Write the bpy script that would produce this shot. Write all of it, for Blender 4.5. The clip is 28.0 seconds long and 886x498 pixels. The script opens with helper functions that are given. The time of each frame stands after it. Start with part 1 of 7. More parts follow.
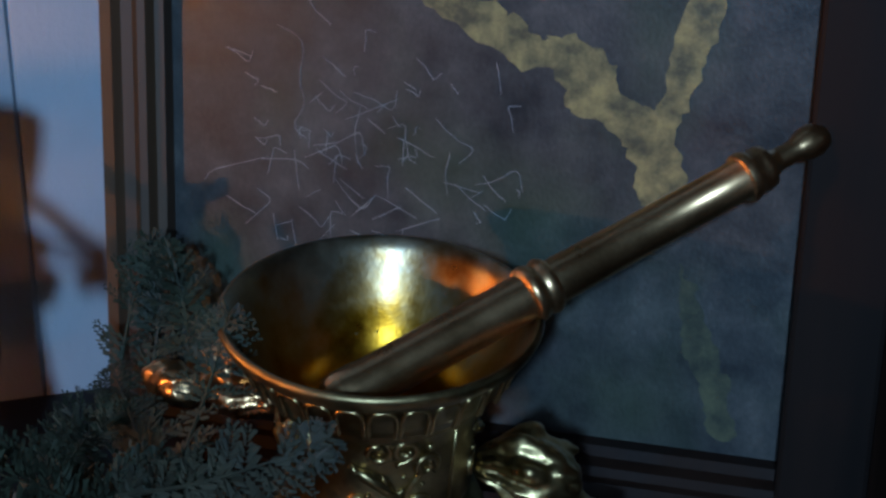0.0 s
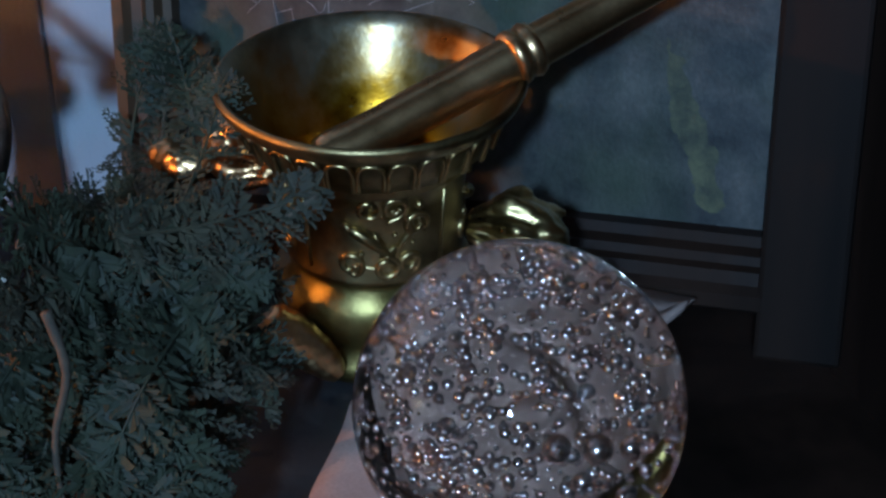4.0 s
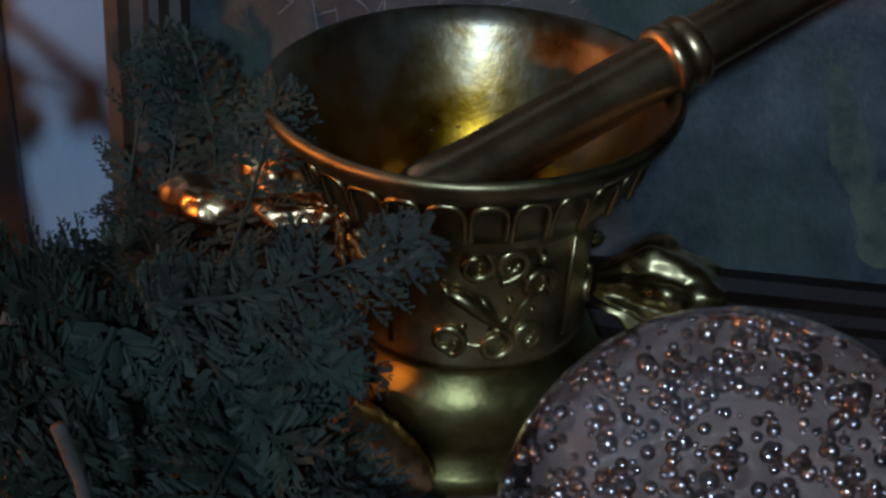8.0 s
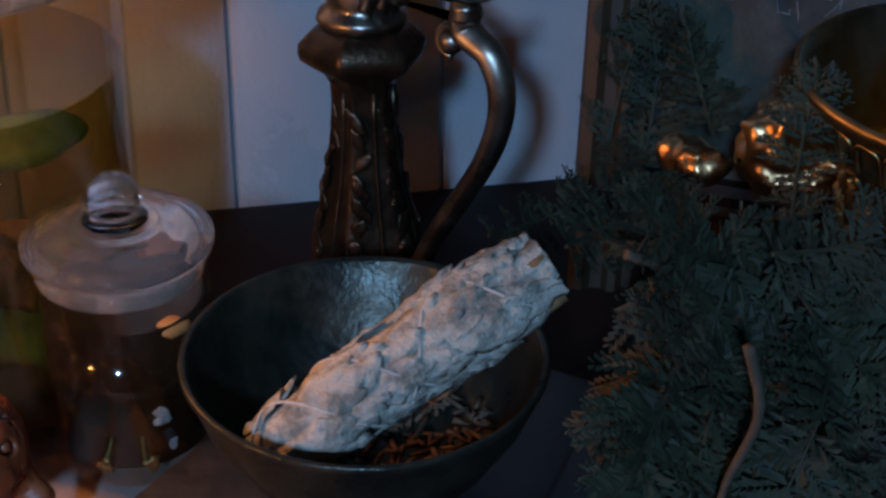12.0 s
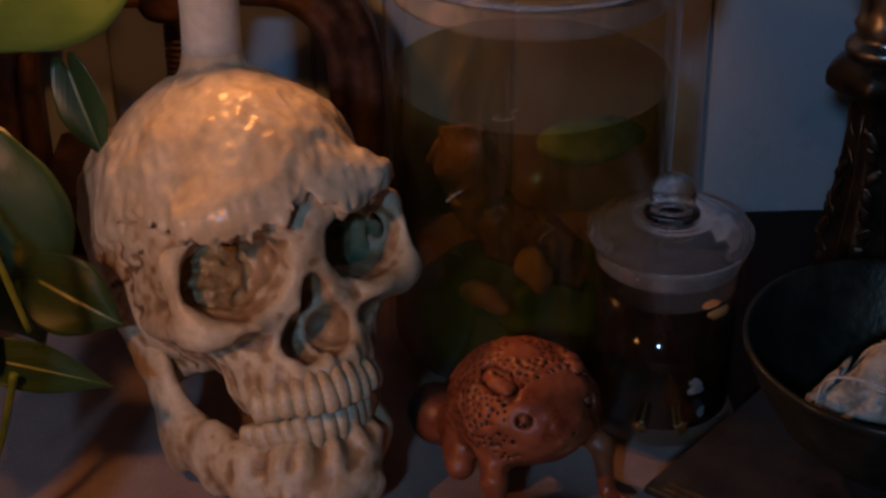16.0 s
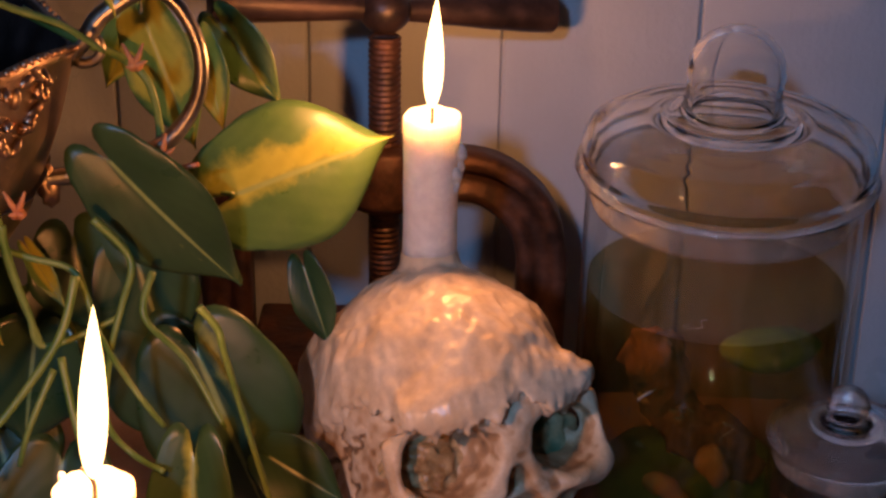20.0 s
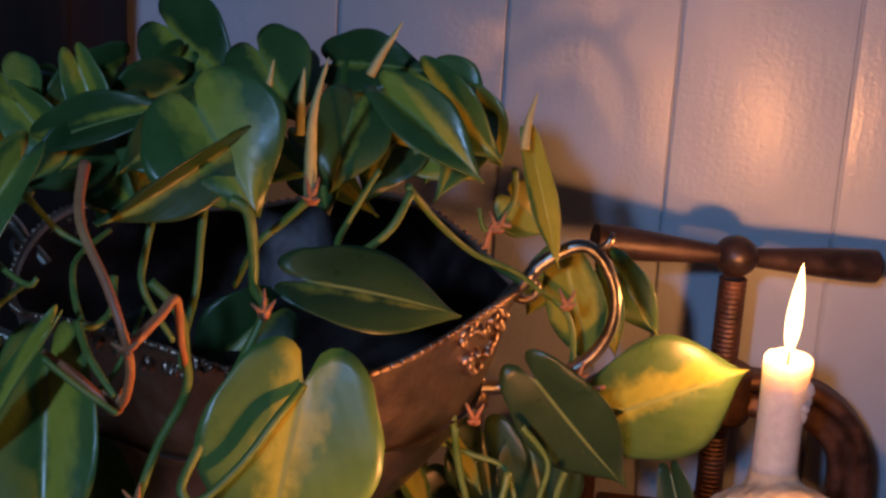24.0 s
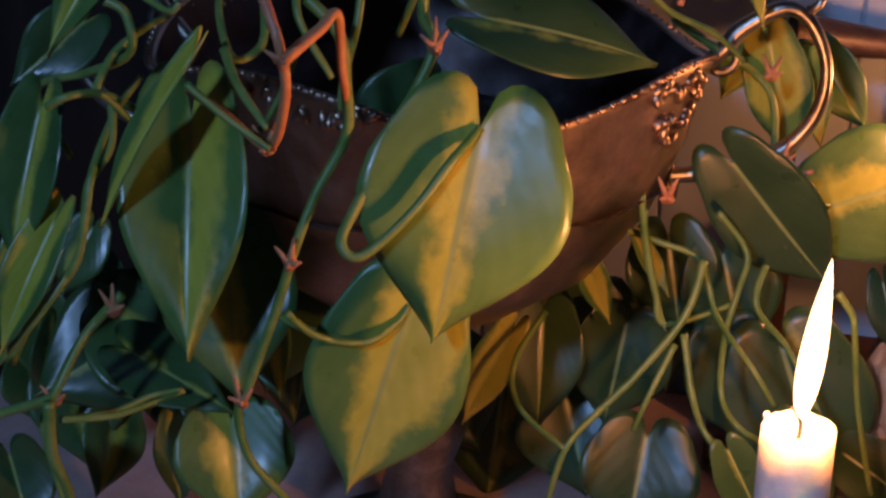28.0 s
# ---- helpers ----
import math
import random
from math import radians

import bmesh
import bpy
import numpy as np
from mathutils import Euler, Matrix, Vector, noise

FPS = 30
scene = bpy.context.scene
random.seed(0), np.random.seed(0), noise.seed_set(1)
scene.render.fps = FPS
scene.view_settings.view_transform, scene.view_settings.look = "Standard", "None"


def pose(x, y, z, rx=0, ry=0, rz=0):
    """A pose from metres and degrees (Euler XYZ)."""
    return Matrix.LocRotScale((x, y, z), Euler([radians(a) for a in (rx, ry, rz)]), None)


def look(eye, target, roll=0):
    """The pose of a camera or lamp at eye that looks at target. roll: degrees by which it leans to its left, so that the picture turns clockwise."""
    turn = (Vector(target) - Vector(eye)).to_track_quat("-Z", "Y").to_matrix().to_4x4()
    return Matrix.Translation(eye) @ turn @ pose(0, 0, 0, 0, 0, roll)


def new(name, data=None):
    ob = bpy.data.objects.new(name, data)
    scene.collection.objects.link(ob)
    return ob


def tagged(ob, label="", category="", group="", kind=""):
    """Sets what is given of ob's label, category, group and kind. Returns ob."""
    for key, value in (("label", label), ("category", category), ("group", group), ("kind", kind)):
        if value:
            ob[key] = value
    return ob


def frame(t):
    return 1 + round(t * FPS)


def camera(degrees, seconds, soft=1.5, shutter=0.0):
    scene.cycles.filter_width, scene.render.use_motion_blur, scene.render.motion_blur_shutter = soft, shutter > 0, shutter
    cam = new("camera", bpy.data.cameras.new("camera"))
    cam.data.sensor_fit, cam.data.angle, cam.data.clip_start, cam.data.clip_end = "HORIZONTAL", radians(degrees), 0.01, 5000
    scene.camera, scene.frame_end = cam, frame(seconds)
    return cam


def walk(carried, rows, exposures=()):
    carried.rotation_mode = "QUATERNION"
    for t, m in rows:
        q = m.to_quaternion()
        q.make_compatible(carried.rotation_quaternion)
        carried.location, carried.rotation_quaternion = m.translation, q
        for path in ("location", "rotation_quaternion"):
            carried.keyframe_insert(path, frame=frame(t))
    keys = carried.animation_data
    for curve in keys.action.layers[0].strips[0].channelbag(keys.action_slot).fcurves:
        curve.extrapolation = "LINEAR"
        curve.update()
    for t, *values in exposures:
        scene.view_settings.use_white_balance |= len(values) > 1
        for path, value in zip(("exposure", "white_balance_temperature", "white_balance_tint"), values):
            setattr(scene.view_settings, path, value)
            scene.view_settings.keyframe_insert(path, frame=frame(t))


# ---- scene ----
cam = camera(29.87, 28.0, soft=2.8)
# seconds, place, then the turn to the left, up and the lean, in degrees
PATH = [
    (0.0, 0.3017, -0.3836, 0.3902, -16.87, -23.46, 0.30),
    (0.5, 0.3055, -0.4037, 0.3935, -15.76, -24.63, -0.49),
    (1.0, 0.2963, -0.4256, 0.3849, -15.82, -25.23, 0.04),
    (1.5, 0.2969, -0.4393, 0.3754, -15.39, -26.40, -0.15),
    (2.0, 0.2977, -0.4503, 0.3702, -15.21, -27.42, -0.40),
    (2.5, 0.3035, -0.4497, 0.3666, -15.38, -28.06, -0.53),
    (3.0, 0.3059, -0.4455, 0.3666, -15.37, -28.12, -0.89),
    (3.5, 0.3075, -0.4350, 0.3635, -15.36, -27.95, -1.06),
    (4.0, 0.3111, -0.4236, 0.3640, -14.98, -27.67, -1.52),
    (4.5, 0.3194, -0.4079, 0.3605, -14.83, -27.13, -1.96),
    (6.5, 0.3357, -0.3150, 0.3142, -16.04, -25.03, -0.79),
    (7.0, 0.3276, -0.2998, 0.3049, -16.54, -25.16, -0.56),
    (7.5, 0.3137, -0.2856, 0.2981, -17.06, -25.44, -0.55),
    (8.0, 0.2961, -0.2794, 0.2995, -17.86, -25.88, -0.44),
    (8.5, 0.2808, -0.2753, 0.3059, -18.65, -26.03, -0.22),
    (9.0, 0.2689, -0.2709, 0.3160, -19.02, -26.60, -0.24),
    (9.5, 0.2572, -0.2717, 0.3212, -18.61, -27.15, -0.27),
    (10.0, 0.2441, -0.2781, 0.3287, -17.80, -27.74, -0.23),
    (10.5, 0.2286, -0.2860, 0.3338, -16.18, -28.08, -0.40),
    (11.0, 0.2113, -0.2973, 0.3382, -14.41, -28.40, -0.46),
    (11.5, 0.1907, -0.3098, 0.3402, -13.09, -28.30, -0.01),
    (12.0, 0.1719, -0.3186, 0.3410, -12.31, -28.29, 0.38),
    (12.5, 0.1512, -0.3323, 0.3439, -11.17, -28.41, 0.30),
    (13.0, 0.1221, -0.3492, 0.3481, -10.08, -28.32, 0.36),
    (13.5, 0.1006, -0.3620, 0.3536, -8.63, -28.51, -0.21),
    (15.5, 0.0660, -0.3836, 0.3643, -3.47, -27.54, -0.71),
    (16.0, 0.0583, -0.3831, 0.3721, -2.54, -27.65, -0.47),
    (16.5, 0.0498, -0.3845, 0.3760, -2.00, -27.36, -0.27),
    (17.0, 0.0437, -0.3884, 0.3811, -1.51, -26.77, -0.21),
    (17.5, 0.0414, -0.3927, 0.3890, -0.89, -26.45, -0.15),
    (18.0, 0.0363, -0.3956, 0.3933, -0.65, -25.85, 0.02),
    (18.5, 0.0300, -0.3997, 0.3979, -0.38, -25.11, 0.19),
    (19.0, 0.0224, -0.4052, 0.4089, -0.15, -24.78, 0.54),
    (19.5, 0.0151, -0.4144, 0.4132, 0.20, -23.97, 0.82),
    (20.0, 0.0086, -0.4234, 0.4276, 0.53, -23.64, 1.05),
    (20.5, -0.0031, -0.4406, 0.4462, 0.85, -22.91, 1.41),
    (22.5, -0.0488, -0.5195, 0.4960, 3.06, -20.84, 3.16),
    (23.0, -0.0610, -0.5296, 0.5052, 4.13, -20.29, 3.64),
    (23.5, -0.0704, -0.5428, 0.5033, 5.66, -19.11, 3.13),
    (24.0, -0.0810, -0.5534, 0.5091, 7.06, -18.77, 3.27),
    (24.5, -0.0896, -0.5679, 0.5124, 8.45, -18.57, 3.27),
    (25.0, -0.0887, -0.5765, 0.5022, 9.74, -17.91, 2.48),
    (25.5, -0.0937, -0.5664, 0.4933, 10.25, -18.71, 3.04),
    (26.0, -0.0981, -0.5538, 0.4773, 10.46, -19.20, 2.96),
    (26.5, -0.0979, -0.5442, 0.4615, 11.14, -19.68, 2.60),
    (27.0, -0.1015, -0.5317, 0.4436, 11.44, -19.89, 2.39),
    (27.5, -0.1040, -0.5180, 0.4275, 11.62, -20.29, 2.24),
    (28.0, -0.1043, -0.5033, 0.4111, 11.84, -20.81, 1.91),
]


def carried_pose(x, y, z, yaw, pitch, roll):
    a, b = radians(yaw), radians(pitch)
    ahead = (-math.sin(a) * math.cos(b), math.cos(a) * math.cos(b), math.sin(b))
    return look((x, y, z), (x + ahead[0], y + ahead[1], z + ahead[2]), roll)


EXPOSURES = [(0.0, 2.15, 6700, 8), (1.0, 2.5, 6750, 8), (2.0, 2.8, 6800, 9), (3.0, 2.7, 6800, 9), (4.5, 2.5, 6950, 9), (6.5, 2.15, 7300, 11), (8.0, 1.85, 7400, 13), (9.0, 2.0, 7400, 14), (10.0, 2.15, 7100, 13), (11.0, 1.85, 6600, 11), (12.0, 1.6, 6500, 8), (13.0, 1.15, 6500, 6), (13.5, 0.85, 6500, 6), (15.5, -0.15, 6500, 7), (16.5, 0.1, 6450, 8), (18.0, 0.7, 6150, 12), (20.0, 0.75, 6300, 17), (23.0, 0.85, 6250, 18), (24.0, 0.95, 6250, 18), (25.0, 0.75, 6250, 19), (28.0, 1.05, 6000, 25)]
walk(cam, [(t, carried_pose(*p)) for t, *p in PATH], EXPOSURES)

# ---- light: a window behind the camera, two candle flames ----
world = bpy.data.worlds.new("world")
scene.world = world
world.use_nodes = True
wn = world.node_tree.nodes
sky = wn.new("ShaderNodeTexSky")
sky.sky_type, sky.sun_disc = "NISHITA", False
sky.sun_elevation, sky.sun_rotation = radians(4), radians(150)
wn["Background"].inputs["Strength"].default_value = 0.10
world.node_tree.links.new(sky.outputs[0], wn["Background"].inputs["Color"])


def lamp(name, kind, energy, colour, m, size=0.1, size_y=None):
    data = bpy.data.lights.new(name, kind)
    data.energy, data.color = energy, colour
    if kind == "AREA":
        data.shape, data.size, data.size_y = "RECTANGLE", size, size_y or size
    else:
        data.shadow_soft_size = size
    ob = new(name, data)
    ob.matrix_world = m
    return ob


SKULL_FLAME = (-0.003, 0.222, 0.228)
FRONT_FLAME = (-0.089, -0.034, 0.209)
lamp("window_light", "AREA", 13.5, (0.30, 0.55, 0.94), look((-0.48, -2.05, 1.22), (0.15, 0.1, 0.1)), 0.11, 0.14)
lamp("candle_light", "POINT", 0.50, (1.0, 0.37, 0.10), pose(*SKULL_FLAME), 0.006)
lamp("candle_light", "POINT", 0.64, (1.0, 0.37, 0.10), pose(*FRONT_FLAME), 0.006)


# ---- materials ----
def ramp(nt, stops, source=None):
    n = nt.nodes.new("ShaderNodeValToRGB")
    e = n.color_ramp.elements
    while len(e) < len(stops):
        e.new(0.5)
    for el, (p, c) in zip(e, stops):
        el.position, el.color = p, (*c, 1)
    if source:
        nt.links.new(source, n.inputs[0])
    return n.outputs[0]


def texture(nt, scale, detail=4.0, rough=0.6, stretch=(1, 1, 1), kind="ShaderNodeTexNoise", shift=(0, 0, 0)):
    co = nt.nodes.new("ShaderNodeTexCoord")
    mp = nt.nodes.new("ShaderNodeMapping")
    mp.inputs["Scale"].default_value = stretch
    mp.inputs["Location"].default_value = shift
    nt.links.new(co.outputs["Object"], mp.inputs[0])
    n = nt.nodes.new(kind)
    n.inputs["Scale"].default_value = scale
    if kind == "ShaderNodeTexNoise":
        n.inputs["Detail"].default_value, n.inputs["Roughness"].default_value = detail, rough
    nt.links.new(mp.outputs[0], n.inputs["Vector"])
    return n.outputs[0]


def mixed(nt, fac, a, b, mode="MIX"):
    n = nt.nodes.new("ShaderNodeMix")
    n.data_type, n.blend_type = "RGBA", mode
    for s, v in ((n.inputs[0], fac), (n.inputs[6], a), (n.inputs[7], b)):
        if isinstance(v, (int, float)):
            s.default_value = v
        elif isinstance(v, tuple):
            s.default_value = (*v, 1)
        else:
            nt.links.new(v, s)
    return n.outputs[2]


def bump(nt, bsdf, height, strength=0.3, distance=0.001):
    n = nt.nodes.new("ShaderNodeBump")
    n.inputs["Strength"].default_value, n.inputs["Distance"].default_value = strength, distance
    nt.links.new(height, n.inputs["Height"])
    nt.links.new(n.outputs[0], bsdf.inputs["Normal"])


def material(name, base=(0.5, 0.5, 0.5), rough=0.5, metal=0.0, **more):
    m = bpy.data.materials.new(name)
    m.use_nodes = True
    b = m.node_tree.nodes["Principled BSDF"]
    b.inputs["Base Color"].default_value = (*base, 1)
    b.inputs["Roughness"].default_value, b.inputs["Metallic"].default_value = rough, metal
    for k, v in more.items():
        b.inputs[k].default_value = v
    return m, m.node_tree, b


def surface(name, a, b_, scale=40, rough=(0.4, 0.6), metal=0.0, stretch=(1, 1, 1), fine=400, bumps=0.25, depth=0.0006, contrast=(0.35, 0.65), third=None, **more):
    """A two-scale surface: a broad stain between two colours, a fine grain in gloss and relief."""
    m, nt, b = material(name, a, rough[0], metal, **more)
    broad = texture(nt, scale, 5, 0.62, stretch)
    grain = texture(nt, fine, 3, 0.6, stretch)
    stops = [(contrast[0], a), (contrast[1], b_)]
    if third:
        stops.append((min(0.98, contrast[1] + 0.13), third))
    col = ramp(nt, stops, broad)
    col = mixed(nt, 0.35, col, ramp(nt, [(0.3, (0.45, 0.45, 0.45)), (0.7, (1, 1, 1))], grain), "MULTIPLY")
    nt.links.new(col, b.inputs["Base Color"])
    nt.links.new(ramp(nt, [(0.3, (rough[0],) * 3), (0.7, (rough[1],) * 3)], broad), b.inputs["Roughness"])
    bump(nt, b, grain, bumps, depth)
    return m


def wall_paint():
    m, nt, b = material("satin_wall_paint", (0.62, 0.6, 0.57), 0.32)
    brush = texture(nt, 90, 3, 0.6, (1, 1, 0.12))
    stain = texture(nt, 9, 5, 0.6)
    col = mixed(nt, 0.5, (0.40, 0.445, 0.50), ramp(nt, [(0.35, (0.78, 0.75, 0.7)), (0.65, (1, 1, 1))], stain), "MULTIPLY")
    nt.links.new(col, b.inputs["Base Color"])
    nt.links.new(ramp(nt, [(0.3, (0.24,) * 3), (0.7, (0.42,) * 3)], stain), b.inputs["Roughness"])
    orange_peel = texture(nt, 330, 2, 0.5)
    bump(nt, b, mixed(nt, 0.40, brush, orange_peel), 0.65, 0.0012)
    return m


def glass(name, colour=(1, 1, 1), rough=0.0, ior=1.47):
    m, nt, b = material(name, colour, rough)
    b.inputs["Transmission Weight"].default_value, b.inputs["IOR"].default_value = 1.0, ior
    return m


def flame_glow(name, colour, strength):
    m, nt, b = material(name, (0, 0, 0), 1.0)
    b.inputs["Emission Color"].default_value, b.inputs["Emission Strength"].default_value = (*colour, 1), strength
    return m


WALL = wall_paint()
# unseen walls and ceiling, kept dark so metal and glass reflect a dim room
UNSEEN_ROOM = surface("unseen_room_dark", (0.07, 0.068, 0.066), (0.12, 0.112, 0.105), 6, (0.6, 0.8), fine=200)
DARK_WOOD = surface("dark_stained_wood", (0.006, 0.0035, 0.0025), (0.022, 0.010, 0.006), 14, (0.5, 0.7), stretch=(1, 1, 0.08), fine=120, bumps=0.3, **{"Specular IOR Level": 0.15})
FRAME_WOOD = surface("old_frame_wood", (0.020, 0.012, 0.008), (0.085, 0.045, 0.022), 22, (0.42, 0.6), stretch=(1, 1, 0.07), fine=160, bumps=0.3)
CLOTH = surface("pink_grey_cloth", (0.38, 0.26, 0.225), (0.50, 0.36, 0.31), 25, (0.85, 0.95), fine=900, bumps=0.5)
BRASS = surface("aged_brass", (0.26, 0.18, 0.075), (0.48, 0.35, 0.16), 45, (0.24, 0.40), 1.0, fine=300, bumps=0.12, depth=0.0004)
BRASS_WARM = surface("polished_bronze", (0.46, 0.26, 0.115), (0.64, 0.40, 0.20), 30, (0.24, 0.36), 1.0, fine=500, bumps=0.04, depth=0.0002)
BRASS_DARK = surface("dark_brass", (0.13, 0.095, 0.03), (0.27, 0.20, 0.07), 60, (0.3, 0.45), 1.0, fine=350, bumps=0.2)
PEWTER = surface("old_pewter", (0.17, 0.16, 0.14), (0.38, 0.345, 0.29), 60, (0.26, 0.42), 1.0, fine=300, bumps=0.15)
BROWN_METAL = surface("dark_brown_cast_metal", (0.026, 0.019, 0.014), (0.085, 0.058, 0.036), 60, (0.24, 0.40), 0.8, fine=260, bumps=0.45, depth=0.001)
IRON = surface("rusty_cast_iron", (0.035, 0.022, 0.018), (0.12, 0.055, 0.033), 60, (0.4, 0.65), 0.55, fine=280, bumps=0.6, depth=0.001)
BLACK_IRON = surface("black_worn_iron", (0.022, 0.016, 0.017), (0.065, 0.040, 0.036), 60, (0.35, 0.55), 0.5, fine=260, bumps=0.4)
WAX = surface("dripped_wax", (0.66, 0.50, 0.31), (0.80, 0.68, 0.50), 50, (0.28, 0.42), fine=220, bumps=0.25)
TEETH = surface("yellowed_teeth", (0.52, 0.36, 0.19), (0.76, 0.63, 0.43), 130, (0.3, 0.45), fine=400, bumps=0.2)
CANDLE_WAX = surface("white_candle_wax", (0.80, 0.74, 0.66), (0.84, 0.79, 0.72), 40, (0.35, 0.45), fine=200, bumps=0.08, **{"Subsurface Weight": 0.9, "Subsurface Scale": 0.022, "Subsurface Radius": (1.0, 0.85, 0.7)})
BOWL_METAL = surface("patinated_bowl", (0.018, 0.026, 0.024), (0.06, 0.062, 0.048), 50, (0.25, 0.45), 0.6, fine=220, bumps=0.5, depth=0.001)
BOOK = surface("black_book_cloth", (0.012, 0.012, 0.014), (0.03, 0.028, 0.028), 60, (0.4, 0.6), fine=500, bumps=0.3)
GOLD = surface("gold_tooling", (0.35, 0.22, 0.08), (0.45, 0.3, 0.12), 120, (0.3, 0.5), 0.9)
CLEAR = glass("clear_glass")
POT_METAL = surface("tarnished_silver_plate", (0.26, 0.18, 0.13), (0.42, 0.31, 0.23), 40, (0.3, 0.5), 1.0, fine=300, bumps=0.25)
SOIL = surface("dark_potting_soil", (0.012, 0.009, 0.007), (0.03, 0.02, 0.014), 90, (0.85, 0.95), fine=400, bumps=0.8, depth=0.002)
STEM = surface("green_stem", (0.07, 0.15, 0.022), (0.16, 0.23, 0.05), 60, (0.4, 0.55), fine=300, bumps=0.2)
FERN = surface("dried_cedar_leaf", (0.010, 0.015, 0.006), (0.032, 0.040, 0.018), 70, (0.65, 0.85), fine=500, bumps=0.3)
FERN_BROWN = surface("withered_cedar_leaf", (0.020, 0.020, 0.011), (0.060, 0.052, 0.027), 70, (0.7, 0.9), fine=500, bumps=0.3)
SAGE = surface("white_sage_leaf", (0.24, 0.235, 0.20), (0.56, 0.53, 0.46), 110, (0.8, 0.95), fine=420, bumps=0.9, depth=0.0012, contrast=(0.38, 0.56))
BUBBLE = surface("silvery_bubble_wall", (0.58, 0.49, 0.46), (0.74, 0.66, 0.63), 300, (0.14, 0.24), 1.0, bumps=0.0)
SLUDGE_AND_GLEAM = surface("green_sludge_and_gleam", (0.05, 0.12, 0.015), (0.17, 0.27, 0.05), 60, (0.6, 0.8), fine=300)
FUR = surface("matted_brown_fibre", (0.10, 0.045, 0.018), (0.42, 0.19, 0.08), 90, (0.8, 0.95), fine=700, bumps=0.8, depth=0.002, stretch=(1, 1, 0.4))
FLESH = surface("pale_orange_skin", (0.62, 0.26, 0.08), (0.80, 0.42, 0.16), 150, (0.5, 0.7), fine=500)
TAR = surface("near_black_liquid", (0.012, 0.007, 0.004), (0.035, 0.02, 0.01), 60, (0.05, 0.12), fine=300, bumps=0.02)
STRING = surface("cotton_string", (0.55, 0.52, 0.47), (0.66, 0.63, 0.58), 200, (0.8, 0.9))
DRY_STALK = surface("dry_brown_stalk", (0.20, 0.11, 0.05), (0.34, 0.20, 0.09), 160, (0.8, 0.9), fine=600)


def thin_glass(name, tint=(0.95, 0.96, 0.95), cloud=0.0, cloud_colour=(0.1, 0.1, 0.03), shine=0.05):
    m = bpy.data.materials.new(name)
    m.use_nodes = True
    nt = m.node_tree
    nt.nodes.remove(nt.nodes["Principled BSDF"])
    tr, gl, fr, mx = (nt.nodes.new(k) for k in ("ShaderNodeBsdfTransparent", "ShaderNodeBsdfGlossy", "ShaderNodeLayerWeight", "ShaderNodeMixShader"))
    tr.inputs[0].default_value = (*tint, 1)
    gl.inputs["Roughness"].default_value = 0.02
    fr.inputs[0].default_value = 0.5
    nt.links.new(ramp(nt, [(0.0, (shine,) * 3), (0.55, (shine * 1.6,) * 3), (0.86, (0.30,) * 3), (1.0, (0.85,) * 3)], fr.outputs["Facing"]), mx.inputs[0])
    clear = tr.outputs[0]
    if cloud:
        df, m2 = nt.nodes.new("ShaderNodeBsdfDiffuse"), nt.nodes.new("ShaderNodeMixShader")
        df.inputs[0].default_value = (*cloud_colour, 1)
        nt.links.new(ramp(nt, [(0.35, (cloud * 0.4,) * 3), (0.7, (cloud,) * 3)], texture(nt, 40, 4)), m2.inputs[0])
        nt.links.new(clear, m2.inputs[1])
        nt.links.new(df.outputs[0], m2.inputs[2])
        clear = m2.outputs[0]
    nt.links.new(clear, mx.inputs[1])
    nt.links.new(gl.outputs[0], mx.inputs[2])
    nt.links.new(mx.outputs[0], nt.nodes["Material Output"].inputs[0])
    return m


THIN_GLASS = thin_glass("thin_clear_glass", (0.94, 0.93, 0.90), 0.0, (0.1, 0.1, 0.03), 0.07)
SEAL = thin_glass("ground_glass_collar", (0.9, 0.9, 0.9), 0.34, (0.84, 0.83, 0.81), 0.16)
MURK = thin_glass("murky_liquid", (0.66, 0.56, 0.30), 0.10, (0.26, 0.24, 0.05))
SKIN = thin_glass("liquid_surface", (0.95, 0.90, 0.78), 0.01, (0.30, 0.20, 0.08), 0.035)
# faint white diffuse share stands in for window light caught in the lid
SHEEN_GLASS = glass("sheen_painted_glass", (0.88, 0.89, 0.93), 0.03)
SHEEN_GLASS.node_tree.nodes["Principled BSDF"].inputs["Transmission Weight"].default_value = 0.965
FLAME = flame_glow("candle_flame", (1.0, 0.60, 0.22), 5.0)
WICK = surface("burnt_wick", (0.015, 0.012, 0.01), (0.04, 0.03, 0.025), 300, (0.8, 0.9))


# ---- mesh helpers ----
def mesh_object(name, bm, mat, smooth=True):
    me = bpy.data.meshes.new(name)
    bm.to_mesh(me)
    bm.free()
    for m in mat if isinstance(mat, (list, tuple)) else [mat]:
        me.materials.append(m)
    if smooth:
        me.shade_smooth()
    return new(name, me)


def part(name, bm, mat, parent, label="", smooth=True):
    ob = mesh_object(name, bm, mat, smooth)
    ob.parent = parent
    if label:
        tagged(ob, label)
    return ob


def thing(name, m, label, category, group="", kind=""):
    ob = new(name)
    ob.empty_display_size = 0.02
    ob.matrix_world = m
    return tagged(ob, label, category, group, kind)


def box(cx, cy, cz, sx, sy, sz, bevel=0.0, bm=None, segments=2):
    bm = bm or bmesh.new()
    got = bmesh.ops.create_cube(bm, size=1.0, matrix=Matrix.Translation((cx, cy, cz)) @ Matrix.Diagonal((sx, sy, sz, 1)))
    if bevel:
        edges = list({e for v in got["verts"] for e in v.link_edges})
        bmesh.ops.bevel(bm, geom=edges, offset=bevel, segments=segments, profile=0.6, affect="EDGES")
    return bm


